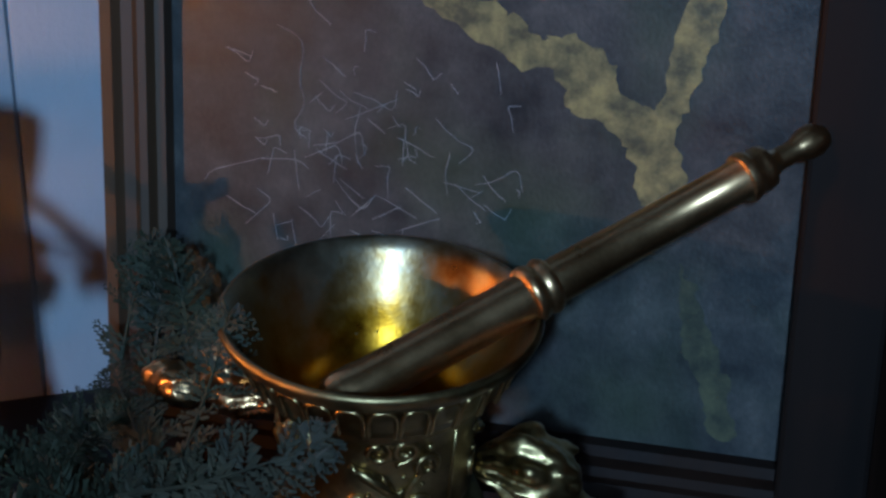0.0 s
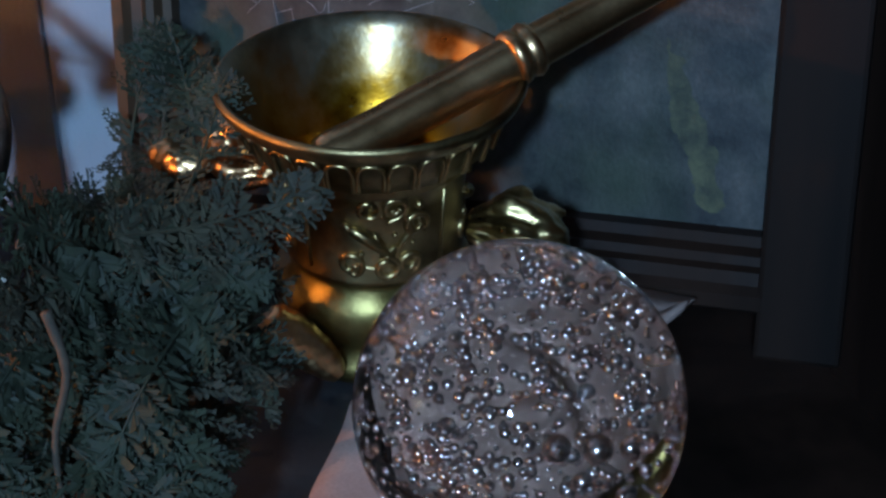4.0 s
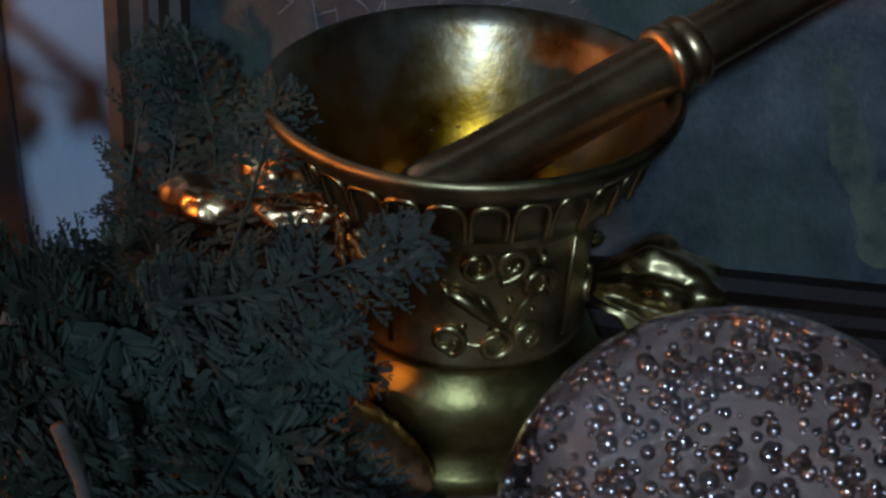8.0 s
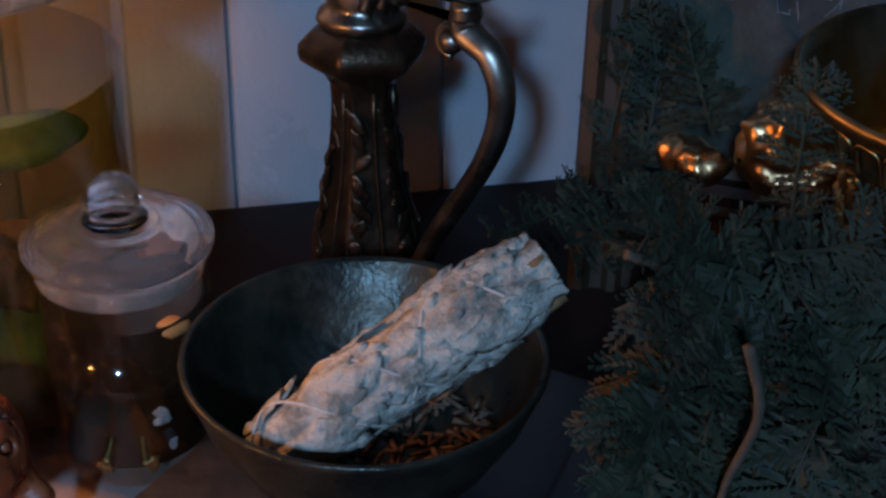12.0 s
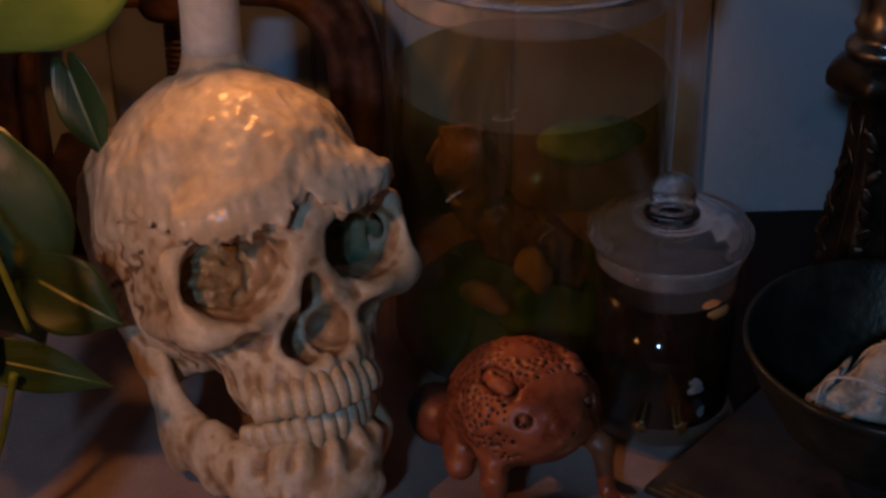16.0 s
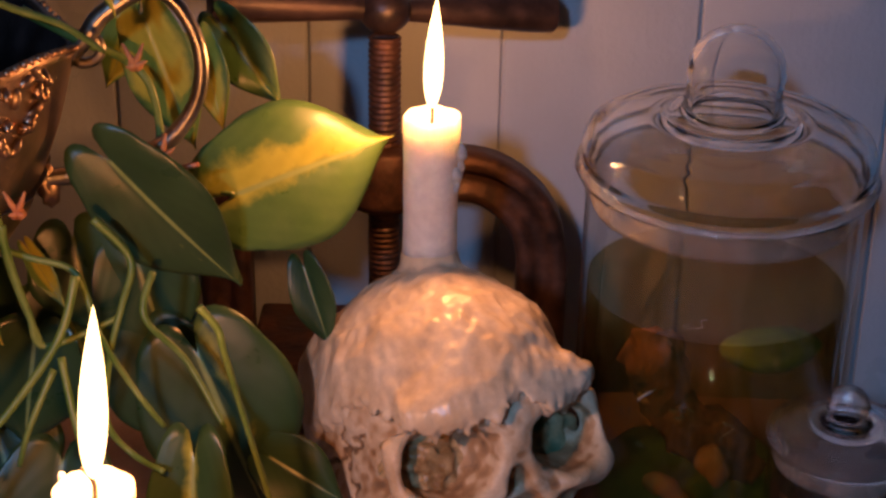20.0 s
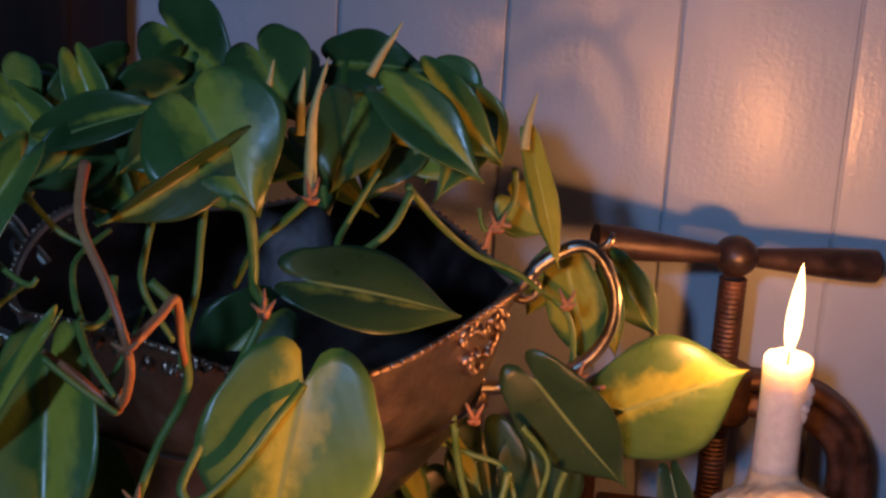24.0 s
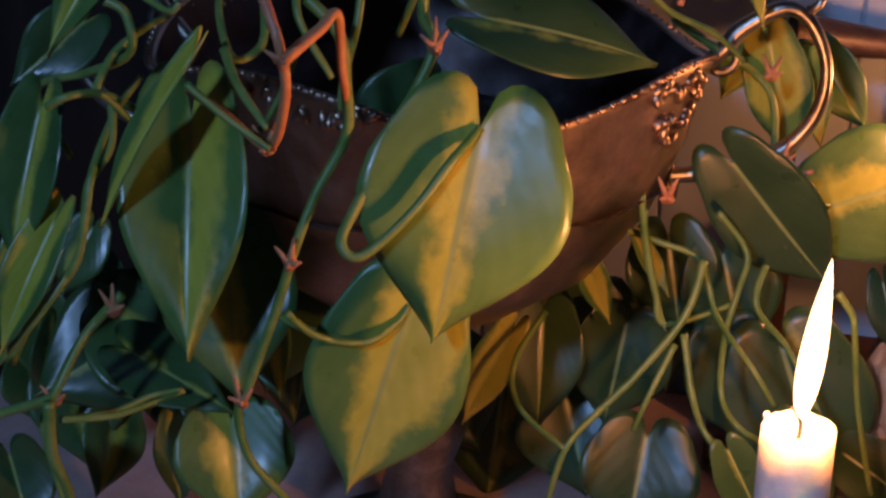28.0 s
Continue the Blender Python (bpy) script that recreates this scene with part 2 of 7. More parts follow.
def lathe(profile, n=64, bm=None, shape=None, cap=False):
    """Turns (radius, height) pairs round z. shape(angle, radius, height) may move each point."""
    bm = bm or bmesh.new()
    rings = []
    for r, z in profile:
        if r < 1e-6:
            rings.append([bm.verts.new((0, 0, z))])
            continue
        ring = []
        for i in range(n):
            a = 2 * math.pi * i / n
            p = shape(a, r, z) if shape else (r * math.cos(a), r * math.sin(a), z)
            ring.append(bm.verts.new(p))
        rings.append(ring)
    for lo, hi in zip(rings, rings[1:]):
        if len(lo) == 1 and len(hi) == 1:
            continue
        for i in range(n):
            j = (i + 1) % n
            if len(lo) == 1:
                bm.faces.new((lo[0], hi[j], hi[i]))
            elif len(hi) == 1:
                bm.faces.new((lo[i], lo[j], hi[0]))
            else:
                bm.faces.new((lo[i], lo[j], hi[j], hi[i]))
    bmesh.ops.recalc_face_normals(bm, faces=bm.faces)
    return bm


def spline(points, n=8):
    """A smooth line through points (Catmull-Rom)."""
    pts = [Vector(p) for p in points]
    out = []
    for i in range(len(pts) - 1):
        p0, p1, p2 = pts[max(0, i - 1)], pts[i], pts[i + 1]
        p3 = pts[min(len(pts) - 1, i + 2)]
        for k in range(n):
            t = k / n
            out.append(0.5 * (2 * p1 + (p2 - p0) * t + (2 * p0 - 5 * p1 + 4 * p2 - p3) * t * t + (3 * p1 - p0 - 3 * p2 + p3) * t ** 3))
    out.append(pts[-1])
    return out


def tube(line, radius, n=8, bm=None, flat=1.0):
    """A tube along a line; radius is a number or a function of 0..1."""
    bm = bm or bmesh.new()
    line = [Vector(p) for p in line]
    up = Vector((0.13, 0.31, 0.94))
    rings = []
    for i, p in enumerate(line):
        d = (line[min(i + 1, len(line) - 1)] - line[max(i - 1, 0)]).normalized()
        side = d.cross(up)
        if side.length < 1e-4:
            side = d.cross(Vector((1, 0, 0)))
        side.normalize()
        up = side.cross(d).normalized()
        r = radius(i / (len(line) - 1)) if callable(radius) else radius
        rings.append([bm.verts.new(p + (side * math.cos(2 * math.pi * k / n) + up * flat * math.sin(2 * math.pi * k / n)) * r) for k in range(n)])
    for a, b in zip(rings, rings[1:]):
        for k in range(n):
            bm.faces.new((a[k], a[(k + 1) % n], b[(k + 1) % n], b[k]))
    bm.faces.new(rings[0][::-1])
    bm.faces.new(rings[-1])
    return bm


def blob(centre, size, m=None, bm=None, sub=3, bumps=0.0, freq=40.0):
    bm = bm or bmesh.new()
    got = bmesh.ops.create_icosphere(bm, subdivisions=sub, radius=1.0)
    turn = m.to_3x3() if m else Matrix.Identity(3)
    c = Vector(centre)
    for v in got["verts"]:
        d = v.co.copy()
        k = 1.0 + bumps * noise.noise(Vector((d.x * size[0], d.y * size[1], d.z * size[2])) * freq + c * 31)
        v.co = c + turn @ Vector((d.x * size[0] * k, d.y * size[1] * k, d.z * size[2] * k))
    return bm


# ---- the setting ----
WALL_Y = 0.385


def structure(name, bm, mat, label, smooth=False):
    return tagged(mesh_object(name, bm, mat, smooth), label, name.split("_")[0], kind="structure")


def panelled_wall():
    """Tongue-and-groove boards, one mesh each, with a bead of shadow between them."""
    wall = structure("wall_north", box(0.0, WALL_Y + 0.0335, 0.6, 4.0, 0.06, 2.6), WALL, "grey-white painted boarded wall behind the display")
    for i in range(14):
        x0 = -0.1675 + 0.0985 * (i - 3)
        part("board", box(x0 + 0.04925, WALL_Y + 0.01, 0.55, 0.0972, 0.02, 1.3, 0.0014), WALL, wall)
    return wall


panelled_wall()
structure("floor", box(0.3, -0.8, -0.78, 4.0, 2.6, 0.04), DARK_WOOD, "dark wooden floor of the room")
structure("ceiling", box(0.3, -0.8, 1.92, 4.0, 2.6, 0.04), UNSEEN_ROOM, "unseen ceiling added to close the room, dark for reflections")
structure("wall_west", box(-1.7, -0.8, 0.57, 0.06, 2.6, 2.7), UNSEEN_ROOM, "unseen side wall added to close the room, dark for reflections")
structure("wall_east", box(2.3, -0.8, 0.57, 0.06, 2.6, 2.7), UNSEEN_ROOM, "unseen side wall added to close the room, dark for reflections")
for nm, a in (("wall_south_low", (0.3, -2.1, 0.12, 4.0, 0.06, 1.84)), ("wall_south_high", (0.3, -2.1, 1.675, 4.0, 0.06, 0.55)),
              ("wall_south_left", (-1.125, -2.1, 1.22, 1.15, 0.06, 0.36)), ("wall_south_right", (1.025, -2.1, 1.22, 2.55, 0.06, 0.36))):
    structure(nm, box(*a), UNSEEN_ROOM, "unseen wall added round the window, dark for reflections")


def cloth_height(x, y):
    z = 0.004 * noise.noise(Vector((x * 9, y * 9, 0.3))) + 0.0015 * noise.noise(Vector((x * 40, y * 40, 2.0)))
    d = math.hypot((x - 0.11) / 0.085, (y - 0.07) / 0.06)
    z += 0.019 * max(0.0, 1 - d * d) ** 1.0 if d < 1 else 0.0
    return z


def table():
    t = thing("display_table", pose(0, 0, 0), "dark wooden table that carries the display", "table")
    part("tabletop", box(0.1, 0.05, -0.03, 1.7, 0.66, 0.04, 0.004), DARK_WOOD, t)
    for x in (-0.7, 0.9):
        for y in (-0.25, 0.34):
            part("leg", box(x, y, -0.405, 0.05, 0.05, 0.71, 0.003), DARK_WOOD, t)
    bm = bmesh.new()
    nx, ny = 130, 50
    grid = [[bm.verts.new((-0.62 + 0.822 * i / nx, -0.25 + 0.62 * j / ny, cloth_height(-0.62 + 0.822 * i / nx, -0.25 + 0.62 * j / ny) - 0.004)) for i in range(nx + 1)] for j in range(ny + 1)]
    for j in range(ny):
        for i in range(nx):
            bm.faces.new((grid[j][i], grid[j][i + 1], grid[j + 1][i + 1], grid[j + 1][i]))
    tagged(mesh_object("tablecloth", bm, CLOTH), "dusty pink cloth lying over the table", "tablecloth")


table()


# ---- mortar and pestle ----
BRASS_BODY = surface("tarnished_brass", (0.15, 0.105, 0.045), (0.36, 0.26, 0.12), 38, (0.30, 0.46), 1.0, fine=260, bumps=0.2, depth=0.0005)


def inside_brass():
    """Worn bright near the lip; reflected candle glow painted in as gold deeper down."""
    m, nt, b = material("brass_painted_glow", (0.5, 0.35, 0.1), 0.3, 1.0)
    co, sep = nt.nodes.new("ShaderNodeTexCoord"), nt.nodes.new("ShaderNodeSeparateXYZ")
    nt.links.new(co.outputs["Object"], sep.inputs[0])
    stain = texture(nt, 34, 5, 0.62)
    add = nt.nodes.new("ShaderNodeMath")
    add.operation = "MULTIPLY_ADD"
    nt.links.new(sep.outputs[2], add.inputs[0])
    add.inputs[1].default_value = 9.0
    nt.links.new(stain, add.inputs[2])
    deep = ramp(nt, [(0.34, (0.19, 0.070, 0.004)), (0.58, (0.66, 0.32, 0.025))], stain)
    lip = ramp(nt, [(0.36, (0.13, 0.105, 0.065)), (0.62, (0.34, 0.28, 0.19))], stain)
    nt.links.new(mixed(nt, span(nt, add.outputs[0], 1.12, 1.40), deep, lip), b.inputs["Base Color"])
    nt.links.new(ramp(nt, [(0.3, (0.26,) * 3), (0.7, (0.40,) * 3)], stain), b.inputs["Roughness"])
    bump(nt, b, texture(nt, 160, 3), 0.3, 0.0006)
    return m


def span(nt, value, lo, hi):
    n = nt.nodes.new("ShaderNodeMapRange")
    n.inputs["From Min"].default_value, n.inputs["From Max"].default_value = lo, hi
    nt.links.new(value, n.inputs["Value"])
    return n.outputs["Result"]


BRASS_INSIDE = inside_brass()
MORTAR = Vector((0.4265, 0.108, 0.0465))


def mortar():
    t = thing("mortar", pose(*MORTAR, 5, 0, 0) @ pose(0, 0, 0, 0, 0, 12) @ Matrix.Diagonal((1.0, 1.0, 1.02, 1)), "aged brass mortar with embossed scrolls and lion-head handles", "mortar")
    outer = [(0.0, 0.0), (0.036, 0.0), (0.0375, 0.003), (0.037, 0.007), (0.033, 0.010), (0.0345, 0.015), (0.0375, 0.021), (0.038, 0.026), (0.0355, 0.032), (0.031, 0.036),
             (0.0312, 0.038), (0.0325, 0.0395), (0.0325, 0.041), (0.0318, 0.0425), (0.0325, 0.055), (0.0335, 0.068), (0.0345, 0.074), (0.0365, 0.0755), (0.0375, 0.077), (0.0375, 0.079),
             (0.0385, 0.0805), (0.0415, 0.0815), (0.0435, 0.086), (0.0465, 0.094), (0.0505, 0.0965), (0.053, 0.099), (0.0545, 0.102), (0.0543, 0.1035), (0.053, 0.1042),
             (0.0515, 0.1035), (0.0490, 0.0990), (0.0455, 0.0925), (0.0418, 0.0860), (0.0370, 0.0795), (0.0318, 0.0725), (0.0290, 0.0650), (0.0268, 0.0560), (0.0245, 0.0460), (0.0185, 0.0370), (0.01, 0.0315), (0.0, 0.030)]
    part("foot", lathe(outer[:11], 96), BRASS_DARK, t, "brass foot, darker than the body")
    part("body", lathe(outer[10:29], 96), BRASS_BODY, t)
    part("inside", lathe(outer[28:], 96), BRASS_INSIDE, t, "worn brass inside of the mortar with candle glow painted in")
    # band of upright arches under the rim
    u = bmesh.new()
    tube(spline([(-0.0042, 0, -0.0055), (-0.0044, 0, 0.003), (-0.0025, 0, 0.0062), (0.0025, 0, 0.0062), (0.0044, 0, 0.003), (0.0042, 0, -0.0055)], 4), 0.00085, 6, u)
    arch = bpy.data.meshes.new("arch")
    u.to_mesh(arch)
    u.free()
    arch.materials.append(BRASS)
    arch.shade_smooth()
    for i in range(28):
        a = 2 * math.pi * i / 28
        ob = new("arch", arch)
        ob.parent = t
        ob.matrix_basis = pose(0.0457 * math.cos(a), 0.0457 * math.sin(a), 0.0885, 0, 0, math.degrees(a) + 90) @ pose(0, 0, 0, 19)

    def on_body(a, z, lift=0.0):
        r = 0.0318 + (z - 0.0425) * 0.085 + lift
        return Vector((r * math.cos(a), r * math.sin(a), z))

    def scroll(a0, z0, size, turns, spin, tail):
        """A spiral curl that runs out into a tail, laid on the body."""
        pts = []
        size *= 1.6
        for k in range(26):
            th = spin * turns * 2 * math.pi * k / 25
            r = size * (0.4 + 0.6 * k / 25)
            pts.append((a0 + r * math.cos(th) / 0.033, z0 + r * math.sin(th)))
        pts += [(pts[-1][0] + tail[0] * s / 0.033, pts[-1][1] + tail[1] * s) for s in (0.35, 0.7, 1.0)]
        return tube([on_body(a, z, 0.0002) for a, z in pts], lambda s: 0.0009 + 0.0004 * math.sin(s * 3.1), 8)

    for k in range(4):
        a = -1.72 - radians(12) + k * math.pi / 2
        part("scroll", scroll(a - 0.13, 0.071, 0.0028, 1.2, 1, (0.004, -0.0015)), BRASS, t)
        part("scroll", scroll(a + 0.13, 0.071, 0.0028, 1.2, -1, (-0.004, -0.0015)), BRASS, t)
        part("scroll", scroll(a + 0.36, 0.063, 0.0030, 1.1, -1, (-0.003, 0.006)), BRASS, t)
        part("scroll", scroll(a + 0.05, 0.0465, 0.0032, 1.3, 1, (0.005, 0.004)), BRASS, t)
        part("scroll", scroll(a + 0.30, 0.0475, 0.0028, 1.2, -1, (0.002, 0.007)), BRASS, t)
        part("scroll", scroll(a - 0.34, 0.048, 0.003, 1.2, -1, (-0.004, 0.003)), BRASS, t)
        part("plume", tube([on_body(a - 0.42, 0.064), on_body(a - 0.25, 0.062, 0.001), on_body(a - 0.05, 0.057, 0.0014), on_body(a + 0.12, 0.051, 0.0005)], lambda s: 0.0006 + 0.0018 * math.sin(math.pi * s), 6), BRASS, t)
        for q in range(4):
            c = a - 0.40 + q * 0.10
            part("plume", tube([on_body(c, 0.0655 - q * 0.0012), on_body(c + 0.06, 0.0635 - q * 0.0015, 0.001), on_body(c + 0.13, 0.059 - q * 0.001)], lambda s: 0.0003 + 0.0010 * math.sin(math.pi * s), 6), BRASS, t)
        # a long S-curved stalk between the scrolls, and small buds
        part("stalk", tube(spline([on_body(a + 0.10, 0.0700), on_body(a + 0.24, 0.0670), on_body(a + 0.31, 0.0610), on_body(a + 0.22, 0.0565), on_body(a + 0.16, 0.0520), on_body(a + 0.21, 0.0475)], 6), lambda s: 0.0006 + 0.0009 * math.sin(math.pi * s), 7), BRASS, t)
        part("stalk", tube(spline([on_body(a - 0.05, 0.0560), on_body(a + 0.04, 0.0525), on_body(a + 0.05, 0.0490), on_body(a - 0.06, 0.0465), on_body(a - 0.20, 0.0470)], 6), lambda s: 0.0005 + 0.0007 * math.sin(math.pi * s), 7), BRASS, t)
        for da, z, r in ((0.0, 0.0685, 0.0013), (0.40, 0.0705, 0.0016), (0.14, 0.0600, 0.0011), (-0.22, 0.0525, 0.0012), (0.34, 0.0555, 0.0010)):
            part("bud", blob(on_body(a + da, z), (r,) * 3, sub=2), BRASS, t)
        part("rib", tube([on_body(a + 0.72, 0.043), on_body(a + 0.72, 0.058), on_body(a + 0.72, 0.073)], 0.0007, 6), BRASS, t)
    return t


mortar_thing = mortar()


def rod(a, b, profile, mat_n=40):
    """A turned rod from a to b; profile is (radius, metres along)."""
    d = Vector(b) - Vector(a)
    bm = lathe([(r, s) for r, s in profile], mat_n)
    m = Matrix.Translation(a) @ d.to_track_quat("Z", "Y").to_matrix().to_4x4()
    bm.transform(m)
    return bm


def pestle():
    a, b = Vector((0.4014, 0.0750, 0.1319)), Vector((0.5904, 0.1085, 0.1939))
    p = [(0.0, 0.0005), (0.0055, 0.001), (0.0080, 0.003), (0.0088, 0.007), (0.0086, 0.012), (0.0083, 0.020), (0.0082, 0.0765), (0.0096, 0.077), (0.0102, 0.079), (0.0096, 0.081), (0.0086, 0.0815), (0.0094, 0.083), (0.0101, 0.085), (0.0092, 0.087),
         (0.0079, 0.0875), (0.0075, 0.12), (0.0073, 0.166), (0.0088, 0.1665), (0.0093, 0.1685), (0.0084, 0.171), (0.0077, 0.1715), (0.0084, 0.174), (0.0079, 0.177), (0.0056, 0.1785),
         (0.0041, 0.182), (0.0038, 0.189), (0.0046, 0.191), (0.0059, 0.1945), (0.0061, 0.198), (0.0052, 0.202), (0.0028, 0.2045), (0.0, 0.205)]
    t = thing("pestle", pose(*a), "polished bronze pestle leaning in the mortar", "pestle")
    for name, lo, hi in (("grinding_end", 0, 7), ("collar", 6, 15), ("shaft", 14, 18), ("end_collar", 17, 25), ("finial", 24, 32)):
        bm = rod(a, b, p[lo:hi])
        bm.transform(Matrix.Translation(-a))
        part(name, bm, BRASS_WARM, t)


pestle()


def raised_box():
    m = pose(0.408, 0.079, 0.0, 0, 0, -33)
    t = thing("wooden_box", m, "dark box that lifts the mortar, under a pale cloth", "box")
    part("body", box(-0.012, 0, 0.018, 0.16, 0.17, 0.038, 0.003), BOOK, t)
    part("lid", box(-0.012, 0, 0.039, 0.164, 0.174, 0.004, 0.0015), BOOK, t)
    inv = m.inverted()
    edge = [(0.552, 0.096), (0.505, 0.072), (0.485, 0.02), (0.480, -0.03), (0.470, -0.075), (0.415, -0.085), (0.378, -0.05), (0.376, 0.0), (0.40, 0.05), (0.42, 0.10), (0.43, 0.15), (0.43, 0.175), (0.50, 0.135)]
    pts = [(inv @ p).xy for p in spline([(x, y, 0) for x, y in edge + edge[:1]], 6)[:-1]]
    bm = bmesh.new()
    c = Vector((inv @ Vector((0.465, 0.03, 0))).xy)
    rings = [[bm.verts.new((*(c.lerp(p, k / 8)), 0.0436 + 0.0006 * noise.noise(Vector((p.x * k * 9, p.y * k * 9, 0))))) for p in pts] for k in range(1, 9)]
    mid = bm.verts.new((c.x, c.y, 0.0438))
    n = len(pts)
    for k in range(n):
        bm.faces.new((mid, rings[0][k], rings[0][(k + 1) % n]))
        for lo, hi in zip(rings, rings[1:]):
            bm.faces.new((lo[k], hi[k], hi[(k + 1) % n], lo[(k + 1) % n]))
    bmesh.ops.recalc_face_normals(bm, faces=bm.faces)
    ob = mesh_object("linen_cloth", bm, CLOTH)
    ob.modifiers.new("thickness", "SOLIDIFY").thickness = 0.001
    ob.matrix_world = m
    tagged(ob, "pale pink cloth under the mortar and glass ball", "cloth")


raised_box()


def glass_ball():
    R = 0.0495
    t = thing("glass_ball", pose(0.4385, -0.030, 0.0945), "clear glass ball filled with many air bubbles", "glass ball")
    part("sphere", blob((0, 0, 0), (R,) * 3, sub=6), glass("smoky_clear_glass", (0.77, 0.70, 0.65)), t).visible_shadow = False
    rng = random.Random(21)
    clear = Vector((0.45, -0.70, -0.15)).normalized()

    def way():
        while True:
            p = Vector((rng.uniform(-1, 1), rng.uniform(-1, 1), rng.uniform(-1, 1)))
            if 0.2 < p.length < 1:
                return p.normalized()

    ball = bpy.data.meshes.new("bubble")
    bm = bmesh.new()
    bmesh.ops.create_icosphere(bm, subdivisions=3, radius=1.0)
    bm.to_mesh(ball)
    bm.free()
    ball.materials.append(BUBBLE)
    ball.shade_smooth()
    placed = []

    def put(p, s):
        if p.length + s > R * 0.95 or any((p - q).length < (s + r) * 0.92 for q, r in placed):
            return False
        placed.append((p, s))
        ob = new("bubble", ball)
        ob.parent = t
        ob.matrix_basis = Matrix.Translation(p) @ Matrix.Diagonal((s, s, s * rng.uniform(0.94, 1.06), 1))
        return True

    # a handful of large ones, then bunches, then a loose even shell
    for p, s in (((0.010, -0.030, 0.004), 0.0040), ((0.019, -0.027, 0.001), 0.0030), ((0.017, -0.029, -0.011), 0.0032), ((-0.001, -0.033, 0.008), 0.0038), ((0.005, -0.034, -0.002), 0.0026), ((0.010, -0.024, -0.028), 0.0042), ((0.004, -0.028, -0.026), 0.0026)):
        put(Vector(p), s)
    for bunch in range(46):
        c = way() * R * rng.uniform(0.62, 0.88)
        for k in range(rng.randint(3, 9)):
            put(c + way() * rng.uniform(0.0008, 0.0055), rng.uniform(0.0007, 0.0016))
    tries = 0
    while len(placed) < 298 and tries < 4000:
        tries += 1
        d = way()
        if d.dot(clear) > 0.93 and rng.random() < 0.8:
            continue
        put(d * R * rng.uniform(0.66, 0.90), rng.uniform(0.0009, 0.0016))
    # the finest ones in one mesh
    bm = bmesh.new()
    bmesh.ops.create_icosphere(bm, subdivisions=2, radius=1.0)
    unit = np.array([v.co[:] for v in bm.verts])
    tris = np.array([[v.index for v in f.verts] for f in bm.faces])
    bm.free()
    verts, faces = [], []
    for i in range(1500):
        p, r = way() * R * rng.uniform(0.45, 0.93), rng.choice((0.0004, 0.0006, 0.0008, 0.0010, 0.0013))
        if p.normalized().dot(clear) < 0.90 or rng.random() < 0.25:
            faces.append(tris + len(verts) * len(unit))
            verts.append(unit * r + np.array(p[:]))
    me = bpy.data.meshes.new("fine_bubbles")
    me.from_pydata(np.concatenate(verts).tolist(), [], np.concatenate(faces).tolist())
    me.materials.append(BUBBLE)
    me.shade_smooth()
    ob = new("fine_bubbles", me)
    ob.parent = t
    tagged(ob, kind="stuff")


glass_ball()


# ---- picture ----
PICTURE = pose(0.466, 0.177, 0.012, 0, 0, math.degrees(math.atan2(-0.144, 0.2325))) @ pose(0, 0, 0, -6)
painting = thing("picture", PICTURE, "old framed oil painting with a scratched dark canvas", "picture")


def canvas_material():
    m, nt, b = material("dark_scratched_oil_paint", (0.05, 0.06, 0.07), 0.42)
    broad = texture(nt, 26, 8, 0.70)
    weave = texture(nt, 620, 2, 0.5, (1, 1, 0.7))
    green = texture(nt, 9, 4, 0.5, shift=(3, 1, 7))
    col = ramp(nt, [(0.36, (0.016, 0.020, 0.022)), (0.52, (0.046, 0.048, 0.046)), (0.68, (0.095, 0.090, 0.080))], broad)
    col = mixed(nt, ramp(nt, [(0.5, (0, 0, 0)), (0.68, (0.8, 0.8, 0.8))], green), col, (0.045, 0.068, 0.034))
    col = mixed(nt, 0.35, col, ramp(nt, [(0.35, (0.5, 0.5, 0.5)), (0.65, (1, 1, 1))], weave), "MULTIPLY")
    nt.links.new(col, b.inputs["Base Color"])
    nt.links.new(ramp(nt, [(0.3, (0.34,) * 3), (0.7, (0.55,) * 3)], broad), b.inputs["Roughness"])
    bump(nt, b, weave, 0.3, 0.0005)
    return m


OCHRE = surface("ochre_oil_paint", (0.080, 0.078, 0.040), (0.36, 0.29, 0.105), 75, (0.4, 0.6), fine=300, contrast=(0.36, 0.68))
CHALK = surface("pale_scratch", (0.18, 0.19, 0.20), (0.44, 0.45, 0.45), 80, (0.7, 0.8))


def moulding(length, w, depth):
    """A frame bar along z with a stepped and rounded section."""
    sec = [(-w / 2, 0.006), (-w / 2, -depth * 0.75), (-w * 0.42, -depth), (-w * 0.22, -depth * 1.02), (-w * 0.12, -depth * 0.78), (w * 0.05, -depth * 0.70), (w * 0.18, -depth * 0.86), (w * 0.30, -depth * 0.80), (w * 0.36, -depth * 0.45), (w * 0.5, -depth * 0.38), (w * 0.5, 0.006)]
    bm = bmesh.new()
    rows = [[bm.verts.new((x, y, s * length / 2)) for x, y in sec] for s in (-1, 1)]
    n = len(sec)
    for k in range(n):
        bm.faces.new((rows[0][k], rows[0][(k + 1) % n], rows[1][(k + 1) % n], rows[1][k]))
    bm.faces.new(rows[0][::-1])
    bm.faces.new(rows[1])
    bmesh.ops.recalc_face_normals(bm, faces=bm.faces)
    return bm


